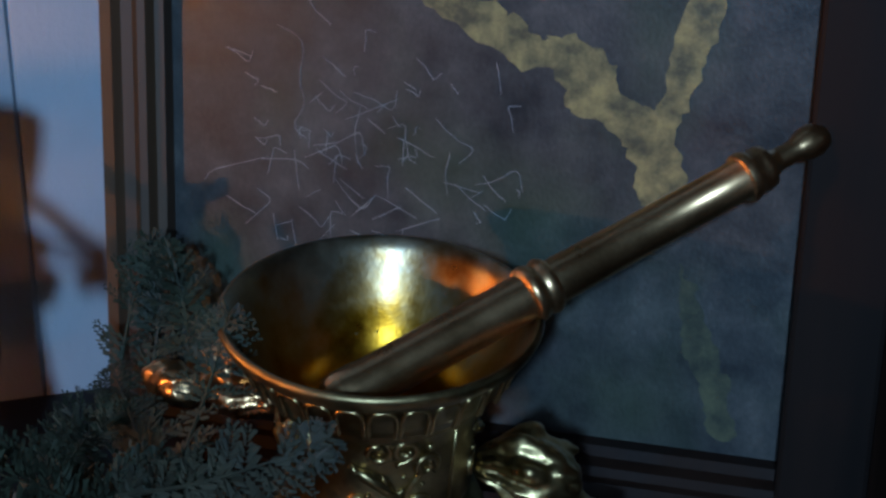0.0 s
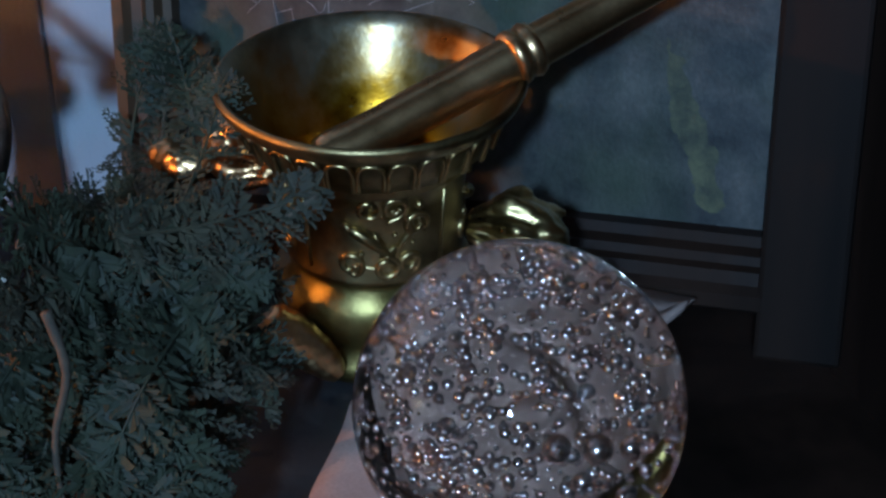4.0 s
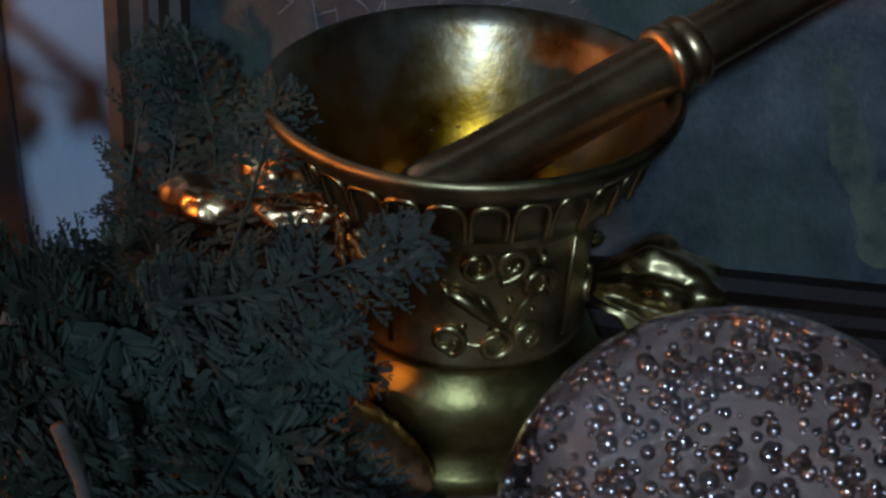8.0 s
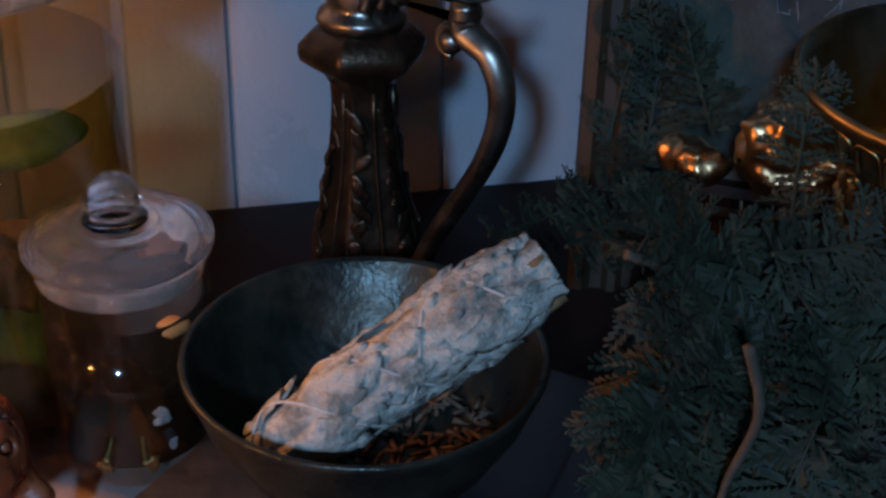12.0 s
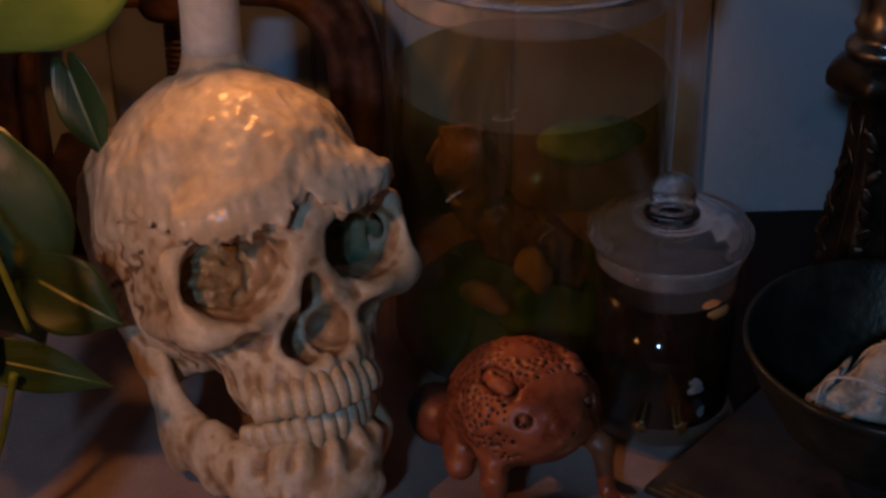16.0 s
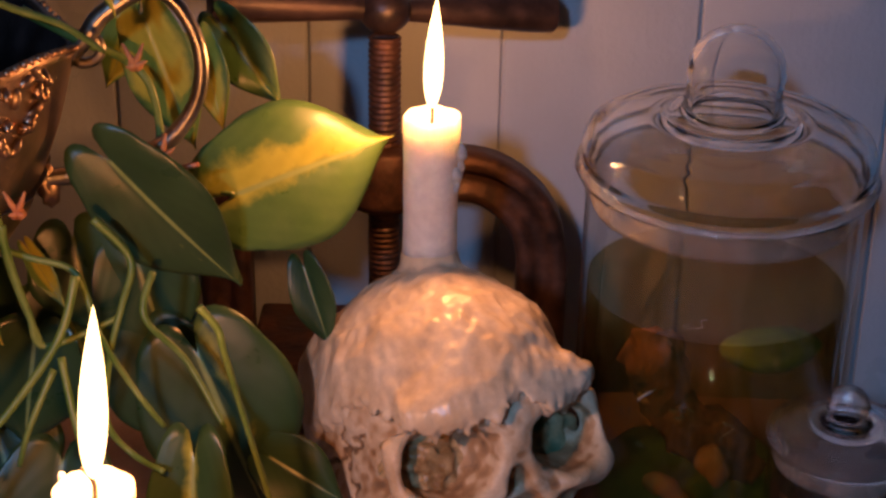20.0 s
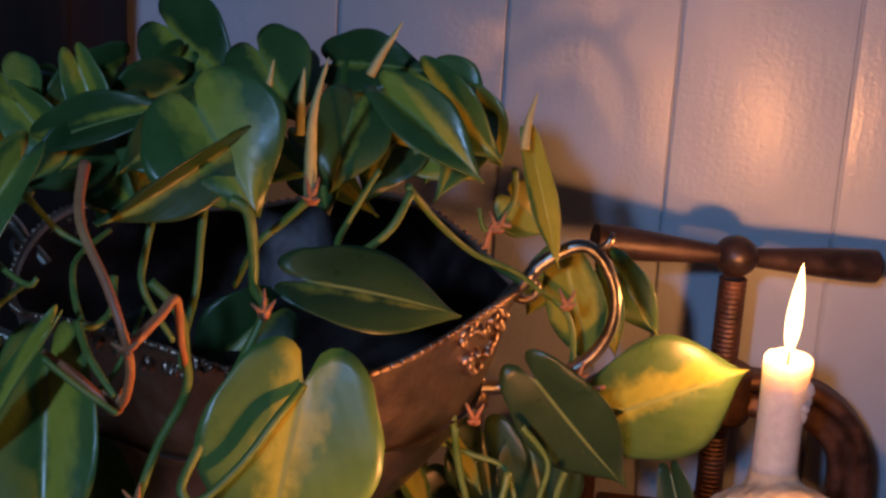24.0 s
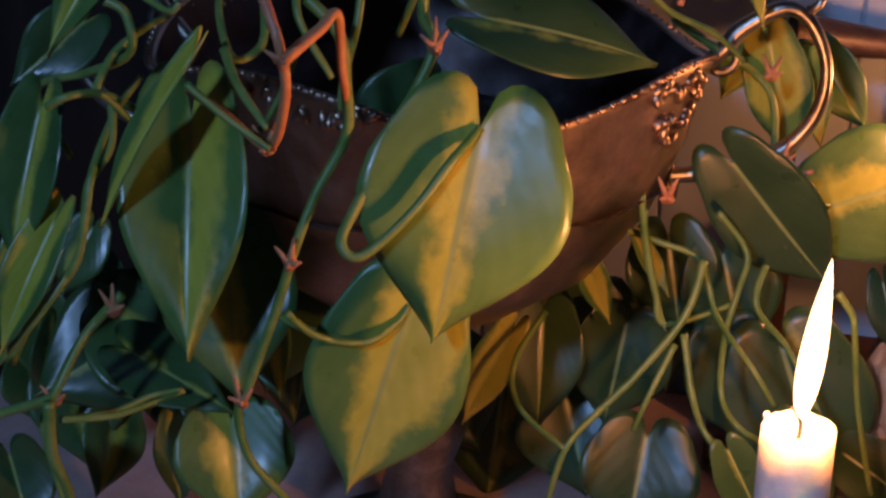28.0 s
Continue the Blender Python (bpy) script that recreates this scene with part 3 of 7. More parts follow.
def picture():
    h = 0.46
    part("canvas", box(0.014, 0.004, 0.03 + h / 2, 0.268, 0.004, h), canvas_material(), painting, smooth=False)
    # right and bottom bars use a darker wood than the left bar
    for x, flip in ((-0.1235, 1), (0.155, -1)):
        bm = moulding(h + 0.04, 0.0245, 0.016) if flip > 0 else box(0, -0.004, 0, 0.034, 0.022, h + 0.04, 0.002)
        bm.transform(pose(x, 0, 0.02 + h / 2) @ Matrix.Diagonal((flip, 1, 1, 1)))
        bmesh.ops.recalc_face_normals(bm, faces=bm.faces)
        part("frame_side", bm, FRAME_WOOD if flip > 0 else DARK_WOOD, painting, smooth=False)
    bm = moulding(0.252, 0.030, 0.016)
    bm.transform(pose(0.014, 0, 0.034) @ pose(0, 0, 0, 0, 90, 0) @ Matrix.Diagonal((-1, 1, 1, 1)))
    bmesh.ops.recalc_face_normals(bm, faces=bm.faces)
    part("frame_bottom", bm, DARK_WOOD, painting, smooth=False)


picture()


def paint_patch(outline, paint):
    bm = bmesh.new()
    pts = spline([(x, 0.0014, z) for x, z in outline + outline[:1]], 9)[:-1]
    f = bm.faces.new([bm.verts.new(p + Vector((0.003 * noise.noise(p * 260) + 0.001 * noise.noise(p * 900), 0, 0.003 * noise.noise(p * 260 + Vector((9, 0, 0)))))) for p in pts])
    f.normal_update()
    if f.normal.y > 0:
        f.normal_flip()
    bmesh.ops.triangulate(bm, faces=[f])
    part("paint_patch", bm, paint, painting, smooth=False)


def scratch(points):
    pts = spline([(x, 0.0017, z) for x, z in points], 4)
    pts = [p + Vector((0.0004 * noise.noise(p * 700), 0, 0.0004 * noise.noise(p * 700 + Vector((5, 0, 0))))) for p in pts]
    part("scratch", tube(pts, lambda s: 0.00013 * (0.5 + 0.5 * math.sin(3.1 * s)) + 0.00004, 4), CHALK, painting)


paint_patch([(-0.011, 0.217), (0.013, 0.219), (0.032, 0.211), (0.036, 0.205), (0.047, 0.209), (0.065, 0.198), (0.068, 0.189), (0.079, 0.182), (0.084, 0.193), (0.092, 0.224), (0.105, 0.225), (0.098, 0.202), (0.090, 0.176), (0.095, 0.155), (0.091, 0.142), (0.077, 0.147), (0.072, 0.166), (0.061, 0.177), (0.050, 0.178), (0.044, 0.191), (0.025, 0.197)], OCHRE)
paint_patch([(0.095, 0.124), (0.102, 0.114), (0.109, 0.096), (0.117, 0.074), (0.121, 0.058), (0.111, 0.057), (0.105, 0.077), (0.097, 0.097)], surface("dull_green_oil_paint", (0.030, 0.036, 0.026), (0.095, 0.095, 0.045), 75, (0.4, 0.6), fine=300))
scratch([(-0.067, 0.203), (-0.057, 0.197), (-0.058, 0.183), (-0.056, 0.173), (-0.060, 0.164), (-0.055, 0.159)])
scratch([(-0.074, 0.149), (-0.060, 0.150), (-0.054, 0.147)])
scratch([(-0.060, 0.154), (-0.058, 0.138)])
scratch([(-0.046, 0.163), (-0.047, 0.154)])
scratch([(-0.051, 0.155), (-0.038, 0.148)])
scratch([(-0.039, 0.168), (-0.018, 0.178)])
scratch([(-0.030, 0.169), (-0.023, 0.164)])
scratch([(-0.020, 0.171), (-0.017, 0.167)])
scratch([(-0.055, 0.135), (-0.049, 0.139)])
scratch([(-0.043, 0.135), (-0.039, 0.130)])
scratch([(-0.041, 0.144), (-0.031, 0.137)])
scratch([(-0.036, 0.129), (-0.026, 0.139)])
scratch([(-0.026, 0.139), (-0.009, 0.131)])
scratch([(-0.017, 0.125), (-0.000, 0.132)])
scratch([(-0.014, 0.143), (-0.001, 0.134)])
scratch([(-0.013, 0.155), (-0.010, 0.153)])
scratch([(0.001, 0.147), (0.016, 0.144)])
scratch([(0.011, 0.141), (0.017, 0.145)])
scratch([(-0.069, 0.127), (-0.067, 0.116)])
scratch([(-0.061, 0.125), (-0.059, 0.114)])
scratch([(-0.078, 0.190), (-0.088, 0.193)])
scratch([(-0.098, 0.138), (-0.093, 0.143), (-0.071, 0.150)])
scratch([(-0.043, 0.125), (-0.050, 0.117)])
scratch([(-0.032, 0.149), (-0.035, 0.155)])

scratch_rng = random.Random(31)
for i in range(60):
    # fine crazing, gathered in the middle, in two main directions with short hooked ends
    x, z = scratch_rng.gauss(-0.030, 0.030), scratch_rng.gauss(0.156, 0.026)
    a = scratch_rng.choice((0.55, -0.6, -0.6, 1.5)) + scratch_rng.gauss(0, 0.18)
    r = abs(scratch_rng.gauss(0.003, 0.004)) + 0.0015
    hook = scratch_rng.choice((0, 0, 0.9, -0.9))
    scratch([(x - r * math.cos(a), z - r * math.sin(a)), (x + scratch_rng.uniform(-1, 1) * r * 0.15, z + scratch_rng.uniform(-1, 1) * r * 0.15), (x + r * 0.7 * math.cos(a), z + r * 0.7 * math.sin(a)), (x + r * math.cos(a + hook), z + r * math.sin(a + hook))])


structure("door_jamb", box(0.70, 0.06, 0.4, 0.16, 0.10, 1.0, 0.004), DARK_WOOD, "dark stained wooden upright beside the painting")

# ---- jars ----
def lidded_jar(name, m, body_r, lid_r, lid_z, top_z, label, solid_knob):
    t = thing(name, m, label, "jar")
    w = 0.0022
    k = lid_r / 0.06
    R = lid_r
    bz = lid_z - 0.004
    part("body", lathe([(0, 0.001), (body_r * 0.9, 0.001), (body_r * 0.97, 0.003), (body_r, 0.008), (body_r, bz - 0.004), (body_r * 1.015, bz - 0.002), (body_r * 1.01, bz),
                        (body_r - w, bz - 0.001)], 72), THIN_GLASS, t)
    drop = 0.012 if solid_knob else 0.0185
    collar = [(R * 0.90, lid_z - 0.002)] + [(R * (0.90 if k % 2 else 0.885), lid_z - 0.002 - (drop - 0.003) * (k / 6)) for k in range(1, 6)] + [(R * 0.885, lid_z - drop + 0.001), (R * 0.83, lid_z - drop)]
    part("collar", lathe(collar, 64), SEAL, t, "milky ground-glass collar under the lid")

    def shell(outer, inner):
        return [(r * R, lid_z + z * k) for r, z in outer] + [(r * R, lid_z + z * k) for r, z in inner]

    if solid_knob:
        dome = [(0.88, -0.004), (0.99, -0.0034), (1.014, -0.0005), (1.01, 0.0030), (0.985, 0.0052), (0.95, 0.0062), (0.90, 0.0066), (0.80, 0.0078), (0.72, 0.0100), (0.64, 0.0122), (0.56, 0.0130), (0.48, 0.0132), (0.45, 0.0145), (0.42, 0.0150), (0.36, 0.0150), (0.0, 0.0150)]
        under = [(0.0, 0.0105), (0.40, 0.0100), (0.56, 0.0085), (0.70, 0.0055), (0.80, 0.0030), (0.88, 0.0010), (0.90, -0.002), (0.88, -0.004)]
        cap_z = 0.0150
    else:
        dome = [(0.88, -0.004), (0.99, -0.0034), (1.014, -0.0005), (0.995, 0.0026), (0.972, 0.0036), (0.975, 0.0055), (0.972, 0.0105), (0.935, 0.0148), (0.86, 0.0172), (0.74, 0.0190), (0.56, 0.0203), (0.48, 0.0208), (0.455, 0.0222), (0.425, 0.0228), (0.40, 0.0222), (0.36, 0.0222), (0.0, 0.0222)]
        under = [(0.0, 0.0188), (0.40, 0.0180), (0.56, 0.0170), (0.74, 0.0155), (0.86, 0.0132), (0.905, 0.0105), (0.91, 0.004), (0.88, -0.004)]
        cap_z = 0.0222
    bm = lathe(shell(dome, under), 72)
    bmesh.ops.remove_doubles(bm, verts=bm.verts, dist=1e-6)
    bmesh.ops.recalc_face_normals(bm, faces=bm.faces)
    lid = part("lid", bm, SHEEN_GLASS if solid_knob else CLEAR, t, "domed clear glass lid with a thick rim")
    lid.visible_shadow = not solid_knob
    z0 = lid_z + (cap_z + 0.0003) * k
    if solid_knob:
        kr = R * 0.285
        knob = [(0, z0), (R * 0.33, z0), (R * 0.35, z0 + 0.0015 * k), (R * 0.32, z0 + 0.0035 * k), (R * 0.24, z0 + 0.0055 * k), (R * 0.20, z0 + 0.0085 * k)]
        zc = top_z - kr
        for i in range(11):
            e = -0.85 + (math.pi / 2 + 0.85) * i / 10
            knob.append((kr * math.cos(e) if i < 10 else 0.0, zc + kr * math.sin(e)))
    else:
        def cap(r, lo, hi):
            return [(r * R * (1 - 0.05 * math.sin(s * 3)), lo + (hi - lo - r * R) * s) for s in (0, 0.15, 0.35, 0.6, 0.8)] + [(r * R * math.cos(e), hi - r * R + r * R * math.sin(e)) for e in (0, 0.3, 0.6, 0.9, 1.2, 1.4)] + [(0.0, hi)]
        knob = [(R * 0.27, z0), (R * 0.345, z0), (R * 0.355, z0 + 0.0015 * k), (R * 0.335, z0 + 0.003 * k)] + cap(0.330, z0 + 0.004 * k, top_z) + cap(0.285, z0 + 0.001, top_z - 0.0032)[::-1] + [(R * 0.27, z0)]
    bm = lathe(knob, 48)
    bmesh.ops.remove_doubles(bm, verts=bm.verts, dist=1e-6)
    bmesh.ops.recalc_face_normals(bm, faces=bm.faces)
    ob = part("knob", bm, CLEAR, lid, "rounded glass knob")
    ob.visible_shadow = not solid_knob
    return t


def wisp(at, seed, size, bm=None):
    rng = random.Random(seed)
    p = Vector(at)
    pts = [p]
    for i in range(5):
        p = p + Vector((rng.uniform(-1, 1), rng.uniform(-0.5, 0.5), rng.uniform(-0.7, 0.7))) * size
        pts.append(p)
    return tube(spline(pts, 5), 0.00035, 5, bm)


def large_jar():
    t = lidded_jar("specimen_jar", pose(0.121, 0.24, 0, 3), 0.0585, 0.0628, 0.182, 0.244, "large lidded glass jar of murky liquid with brown preserved lumps", False)
    R, top = 0.0555, 0.128
    part("liquid", lathe([(0, 0.0075), (R, 0.0095), (R, top - 0.0006)], 72), MURK, t, "murky green-brown liquid")
    part("liquid_surface", lathe([(R + 0.0004, top), (R - 0.002, top - 0.0006), (0, top - 0.0006)], 72), SKIN, t, "glossy surface of the liquid")
    part("sediment", lathe([(0, 0.009), (R * 0.93, 0.0105), (R * 0.93, 0.022), (R * 0.5, 0.028), (0, 0.026)], 40, shape=lambda a, r, z: (r * math.cos(a), r * math.sin(a), z + 0.006 * noise.noise(Vector((r * 60 * math.cos(a), r * 60 * math.sin(a), 0))))), SLUDGE_AND_GLEAM, t, "green sediment")
    # curled fibrous bodies that drift in the liquid
    for pts, rad in (([(-0.030, -0.022, 0.115), (-0.028, -0.026, 0.105), (-0.024, -0.029, 0.094), (-0.024, -0.026, 0.080)], 0.0135),
                     ([(-0.026, -0.022, 0.085), (-0.012, -0.029, 0.074), (0.006, -0.031, 0.062), (0.018, -0.027, 0.050)], 0.013)):
        bm = tube(spline(pts, 8), lambda s: rad * (0.35 + 0.65 * math.sin(math.pi * (0.12 + 0.8 * s))), 20)
        for v in bm.verts:
            v.co += Vector((noise.noise(v.co * 150), noise.noise(v.co * 150 + Vector((7, 0, 0))), noise.noise(v.co * 150 + Vector((0, 9, 0))))) * 0.0045
        part("lump", bm, FUR, t, "soft brown preserved lump")
    for c, s, turn in (((-0.001, -0.046, 0.0625), (0.0058, 0.004, 0.0115), -28), ((-0.020, -0.044, 0.050), (0.0050, 0.004, 0.0110), -55), ((-0.029, -0.035, 0.094), (0.0045, 0.004, 0.007), 20)):
        part("pale_tip", blob(c, s, pose(0, 0, 0, 0, turn, 0), sub=3, bumps=0.35, freq=150), FLESH, t, "pale orange tip")
    # two green clumps stand in for green light refracted in the liquid
    part("green_gleam", blob((0.021, -0.026, 0.110), (0.021, 0.014, 0.0075), pose(0, 0, 0, 0, -6, 0), sub=4, bumps=0.2, freq=60), SLUDGE_AND_GLEAM, t, "added green clump standing in for light refracted under the surface")
    part("green_gleam", blob((0.016, -0.024, 0.030), (0.030, 0.020, 0.008), sub=4, bumps=0.3, freq=60), SLUDGE_AND_GLEAM, t)
    for i, c in enumerate(((-0.02, -0.048, 0.088), (-0.012, -0.0485, 0.091), (-0.034, -0.042, 0.070), (-0.008, -0.036, 0.1285), (-0.028, -0.045, 0.100), (0.0, -0.05, 0.078))):
        part("thread", wisp(c, i, 0.005), CHALK, t, "pale floating thread")


def small_jar():
    t = lidded_jar("small_jar", pose(0.170, 0.181, 0, 3), 0.0297, 0.0315, 0.0835, 0.1085, "small lidded glass jar of dark liquid with pale scraps", True)
    R = 0.0272
    part("liquid", lathe([(0, 0.0075), (R, 0.0095), (R, 0.0630), (R - 0.0015, 0.0625), (0, 0.0625)], 48), TAR, t, "almost black brown liquid")
    rng = random.Random(3)
    for a, z, s, mat in ((-1.22, 0.029, 0.0036, CHALK), (-1.10, 0.016, 0.0022, CHALK), (-2.0, 0.010, 0.003, GOLD), (-1.4, 0.0105, 0.003, GOLD)):
        part("scrap", blob((0.0268 * math.cos(a), 0.0268 * math.sin(a), z), (s * 0.9, s * 0.5, s), pose(0, 0, 0, 0, rng.uniform(-40, 40), math.degrees(a) + 90), sub=3, bumps=0.7, freq=500), mat, t, "pale scrap against the glass")
    part("amber_slice", blob((0.0150, -0.0190, 0.0600), (0.0075, 0.0045, 0.0030), pose(0, 0, 0, 0, 0, 40), sub=3, bumps=0.3, freq=200), FLESH, t, "orange slice afloat")


large_jar()
small_jar()


# ---- book, bowl, sage ----
def book():
    t = thing("book", pose(0.2663, 0.0958, 0.001, 0, 0, -42), "thick black book with worn gold tooling under the bowl", "book")
    W_, D_ = 0.17, 0.16
    part("cover", box(0, 0, 0.0232, W_, D_, 0.003, 0.001), BOOK, t, "black front cover")
    part("cover", box(0, 0, 0.0015, W_, D_, 0.003, 0.001), BOOK, t, "black back cover")
    part("pages", box(0.002, 0.002, 0.0123, W_ - 0.008, D_ - 0.008, 0.0186), surface("aged_page_edges", (0.10, 0.07, 0.04), (0.16, 0.12, 0.07), 30, (0.8, 0.9), stretch=(1, 1, 30)), t, "browned page edges", smooth=False)
    for k, y in ((0, -D_ / 2 + 0.003), (1, -D_ / 2 + 0.0065)):
        part("gold_line", box(0.0, y, 0.0249, W_ - 0.012, 0.0010, 0.0005), GOLD, t, "worn gold rule", smooth=False)
    for i in range(26):
        x = -W_ / 2 + 0.008 + i * 0.006
        part("gold_motif", tube([(x + 0.0016 * math.cos(q * 0.9), -D_ / 2 - 0.0002, 0.0118 + 0.0055 * math.sin(q * 0.9)) for q in range(7)], 0.0005, 5), GOLD, t, "worn gold spine motif")


book()


def bowl():
    t = thing("bowl", pose(0.240, 0.105, 0.0272, 3), "patinated dark metal bowl standing on a black book", "bowl")
    p = [(0, 0.0), (0.022, 0.0), (0.024, 0.002), (0.0235, 0.004), (0.030, 0.008), (0.041, 0.018), (0.050, 0.033), (0.0545, 0.0455), (0.0558, 0.0475), (0.0560, 0.0490), (0.0548, 0.0498), (0.0532, 0.0485), (0.048, 0.034), (0.039, 0.019), (0.025, 0.009), (0, 0.006)]
    part("body", lathe(p, 96, shape=lambda a, r, z: (r * math.cos(a) * (1 + 0.004 * noise.noise(Vector((math.cos(a) * 3, math.sin(a) * 3, z * 60)))), r * math.sin(a) * (1 + 0.004 * math.sin(3 * a)), z)), BOWL_METAL, t)
    bm = bmesh.new()
    rng = random.Random(2)
    for i in range(260):
        a, r = rng.uniform(0, 6.28), 0.034 * math.sqrt(rng.random())
        x, y = r * math.cos(a) + 0.006, r * math.sin(a) - 0.004
        z = 0.0095 + max(0, (math.hypot(x, y) - 0.02)) * 0.75 + rng.uniform(0, 0.003)
        e = Vector((rng.uniform(-1, 1), rng.uniform(-1, 1), rng.uniform(-0.3, 0.5))) * 0.004
        tube([Vector((x, y, z)) - e, Vector((x, y, z)) + e], lambda s: 0.0006 + 0.0004 * s, 4, bm)
    ash = mesh_object("burnt_herb_crumbs", bm, surface("charred_herb_crumbs", (0.05, 0.035, 0.025), (0.20, 0.13, 0.08), 200, (0.8, 0.95), fine=600))
    ash.matrix_world = pose(0.240, 0.105, 0.0262)
    tagged(ash, "charred leaf crumbs in the bottom of the bowl", "crumbs", kind="stuff")


bowl()


def sage():
    a, b_ = Vector((0.2045, 0.0795, 0.0585)), Vector((0.2905, 0.0965, 0.1015))
    t = thing("sage_bundle", pose(*a), "string-bound white sage bundle lying in the bowl", "sage bundle")
    d = (b_ - a)
    L = d.length
    turn = d.to_track_quat("Z", "Y").to_matrix().to_4x4()

    def girth(s):
        return 0.87 * (0.0085 + 0.0062 * min(1.0, s * 2.2) ** 0.8 + 0.0012 * math.sin(s * 9)) * (1 - 0.30 * (max(0, s - 0.70) / 0.30) ** 2)

    bm = tube([(0, 0, L * s / 24) for s in range(25)], lambda s: girth(s) * 0.93, 24)
    for v in bm.verts:
        k = 1 + 0.12 * noise.noise(v.co * 190)
        v.co.x *= k
        v.co.y *= k
    bm.transform(turn)
    part("core", bm, SAGE, t)
    rng = random.Random(8)
    for i in range(120):
        s = rng.uniform(-0.02, 0.94)
        ang = rng.uniform(0, 6.283)
        ll, ww, skew = rng.uniform(0.012, 0.026), rng.uniform(0.0035, 0.0062), rng.uniform(-0.9, 0.9)
        bm = bmesh.new()
        rows = []
        for j in range(7):
            v = j / 6
            wj = ww * math.sin(math.pi * min(1, 0.12 + 0.86 * v)) ** 0.7
            row = []
            for u in (-1, -0.5, 0, 0.5, 1):
                sz = max(0.0, min(1.04, s + v * ll / L))
                r = girth(min(1, sz)) + 0.0004 + 0.0012 * v + 0.0010 * (1 - abs(u)) + 0.0022 * noise.noise(Vector((u * 2.5, v * 4, i)))
                aa = ang + (u * wj + skew * v * 0.006) / r
                row.append(bm.verts.new((r * math.cos(aa), r * math.sin(aa), L * sz)))
            rows.append(row)
        for p, q in zip(rows, rows[1:]):
            for k in range(4):
                bm.faces.new((p[k], p[k + 1], q[k + 1], q[k]))
        bm.transform(turn)
        ob = part("sage_leaf", bm, SAGE, t)
        ob.modifiers.new("thickness", "SOLIDIFY").thickness = 0.0004
    for ph, sg in ((0.0, 1), (2.0, -1), (4.1, 1)):
        pts = [Vector(((girth(k / 60) + 0.0014) * math.cos(ph + sg * k * 0.17), (girth(k / 60) + 0.0014) * math.sin(ph + sg * k * 0.17), L * k / 60)) for k in range(60)]
        bm = tube(pts, 0.00055, 5)
        bm.transform(turn)
        part("string", bm, STRING, t, "white cotton string")
    for end in range(22):
        an, r = rng.uniform(0, 6.28), 0.0110 * math.sqrt(rng.random())
        bm = tube([(r * math.cos(an), r * math.sin(an), L * 0.97), (r * math.cos(an), r * math.sin(an), L + rng.uniform(0.0, 0.004))], rng.uniform(0.0009, 0.0018), 6)
        bm.transform(turn)
        part("stalk", bm, DRY_STALK, t, "cut brown stalk end")
    for end in range(10):
        an = rng.uniform(0, 6.28)
        r = 0.006 * rng.random()
        bm = blob((r * math.cos(an), r * math.sin(an), -0.001), (0.003, 0.003, 0.003), sub=2, bumps=0.5, freq=300)
        bm.transform(turn)
        part("stalk", bm, DRY_STALK, t)


sage()


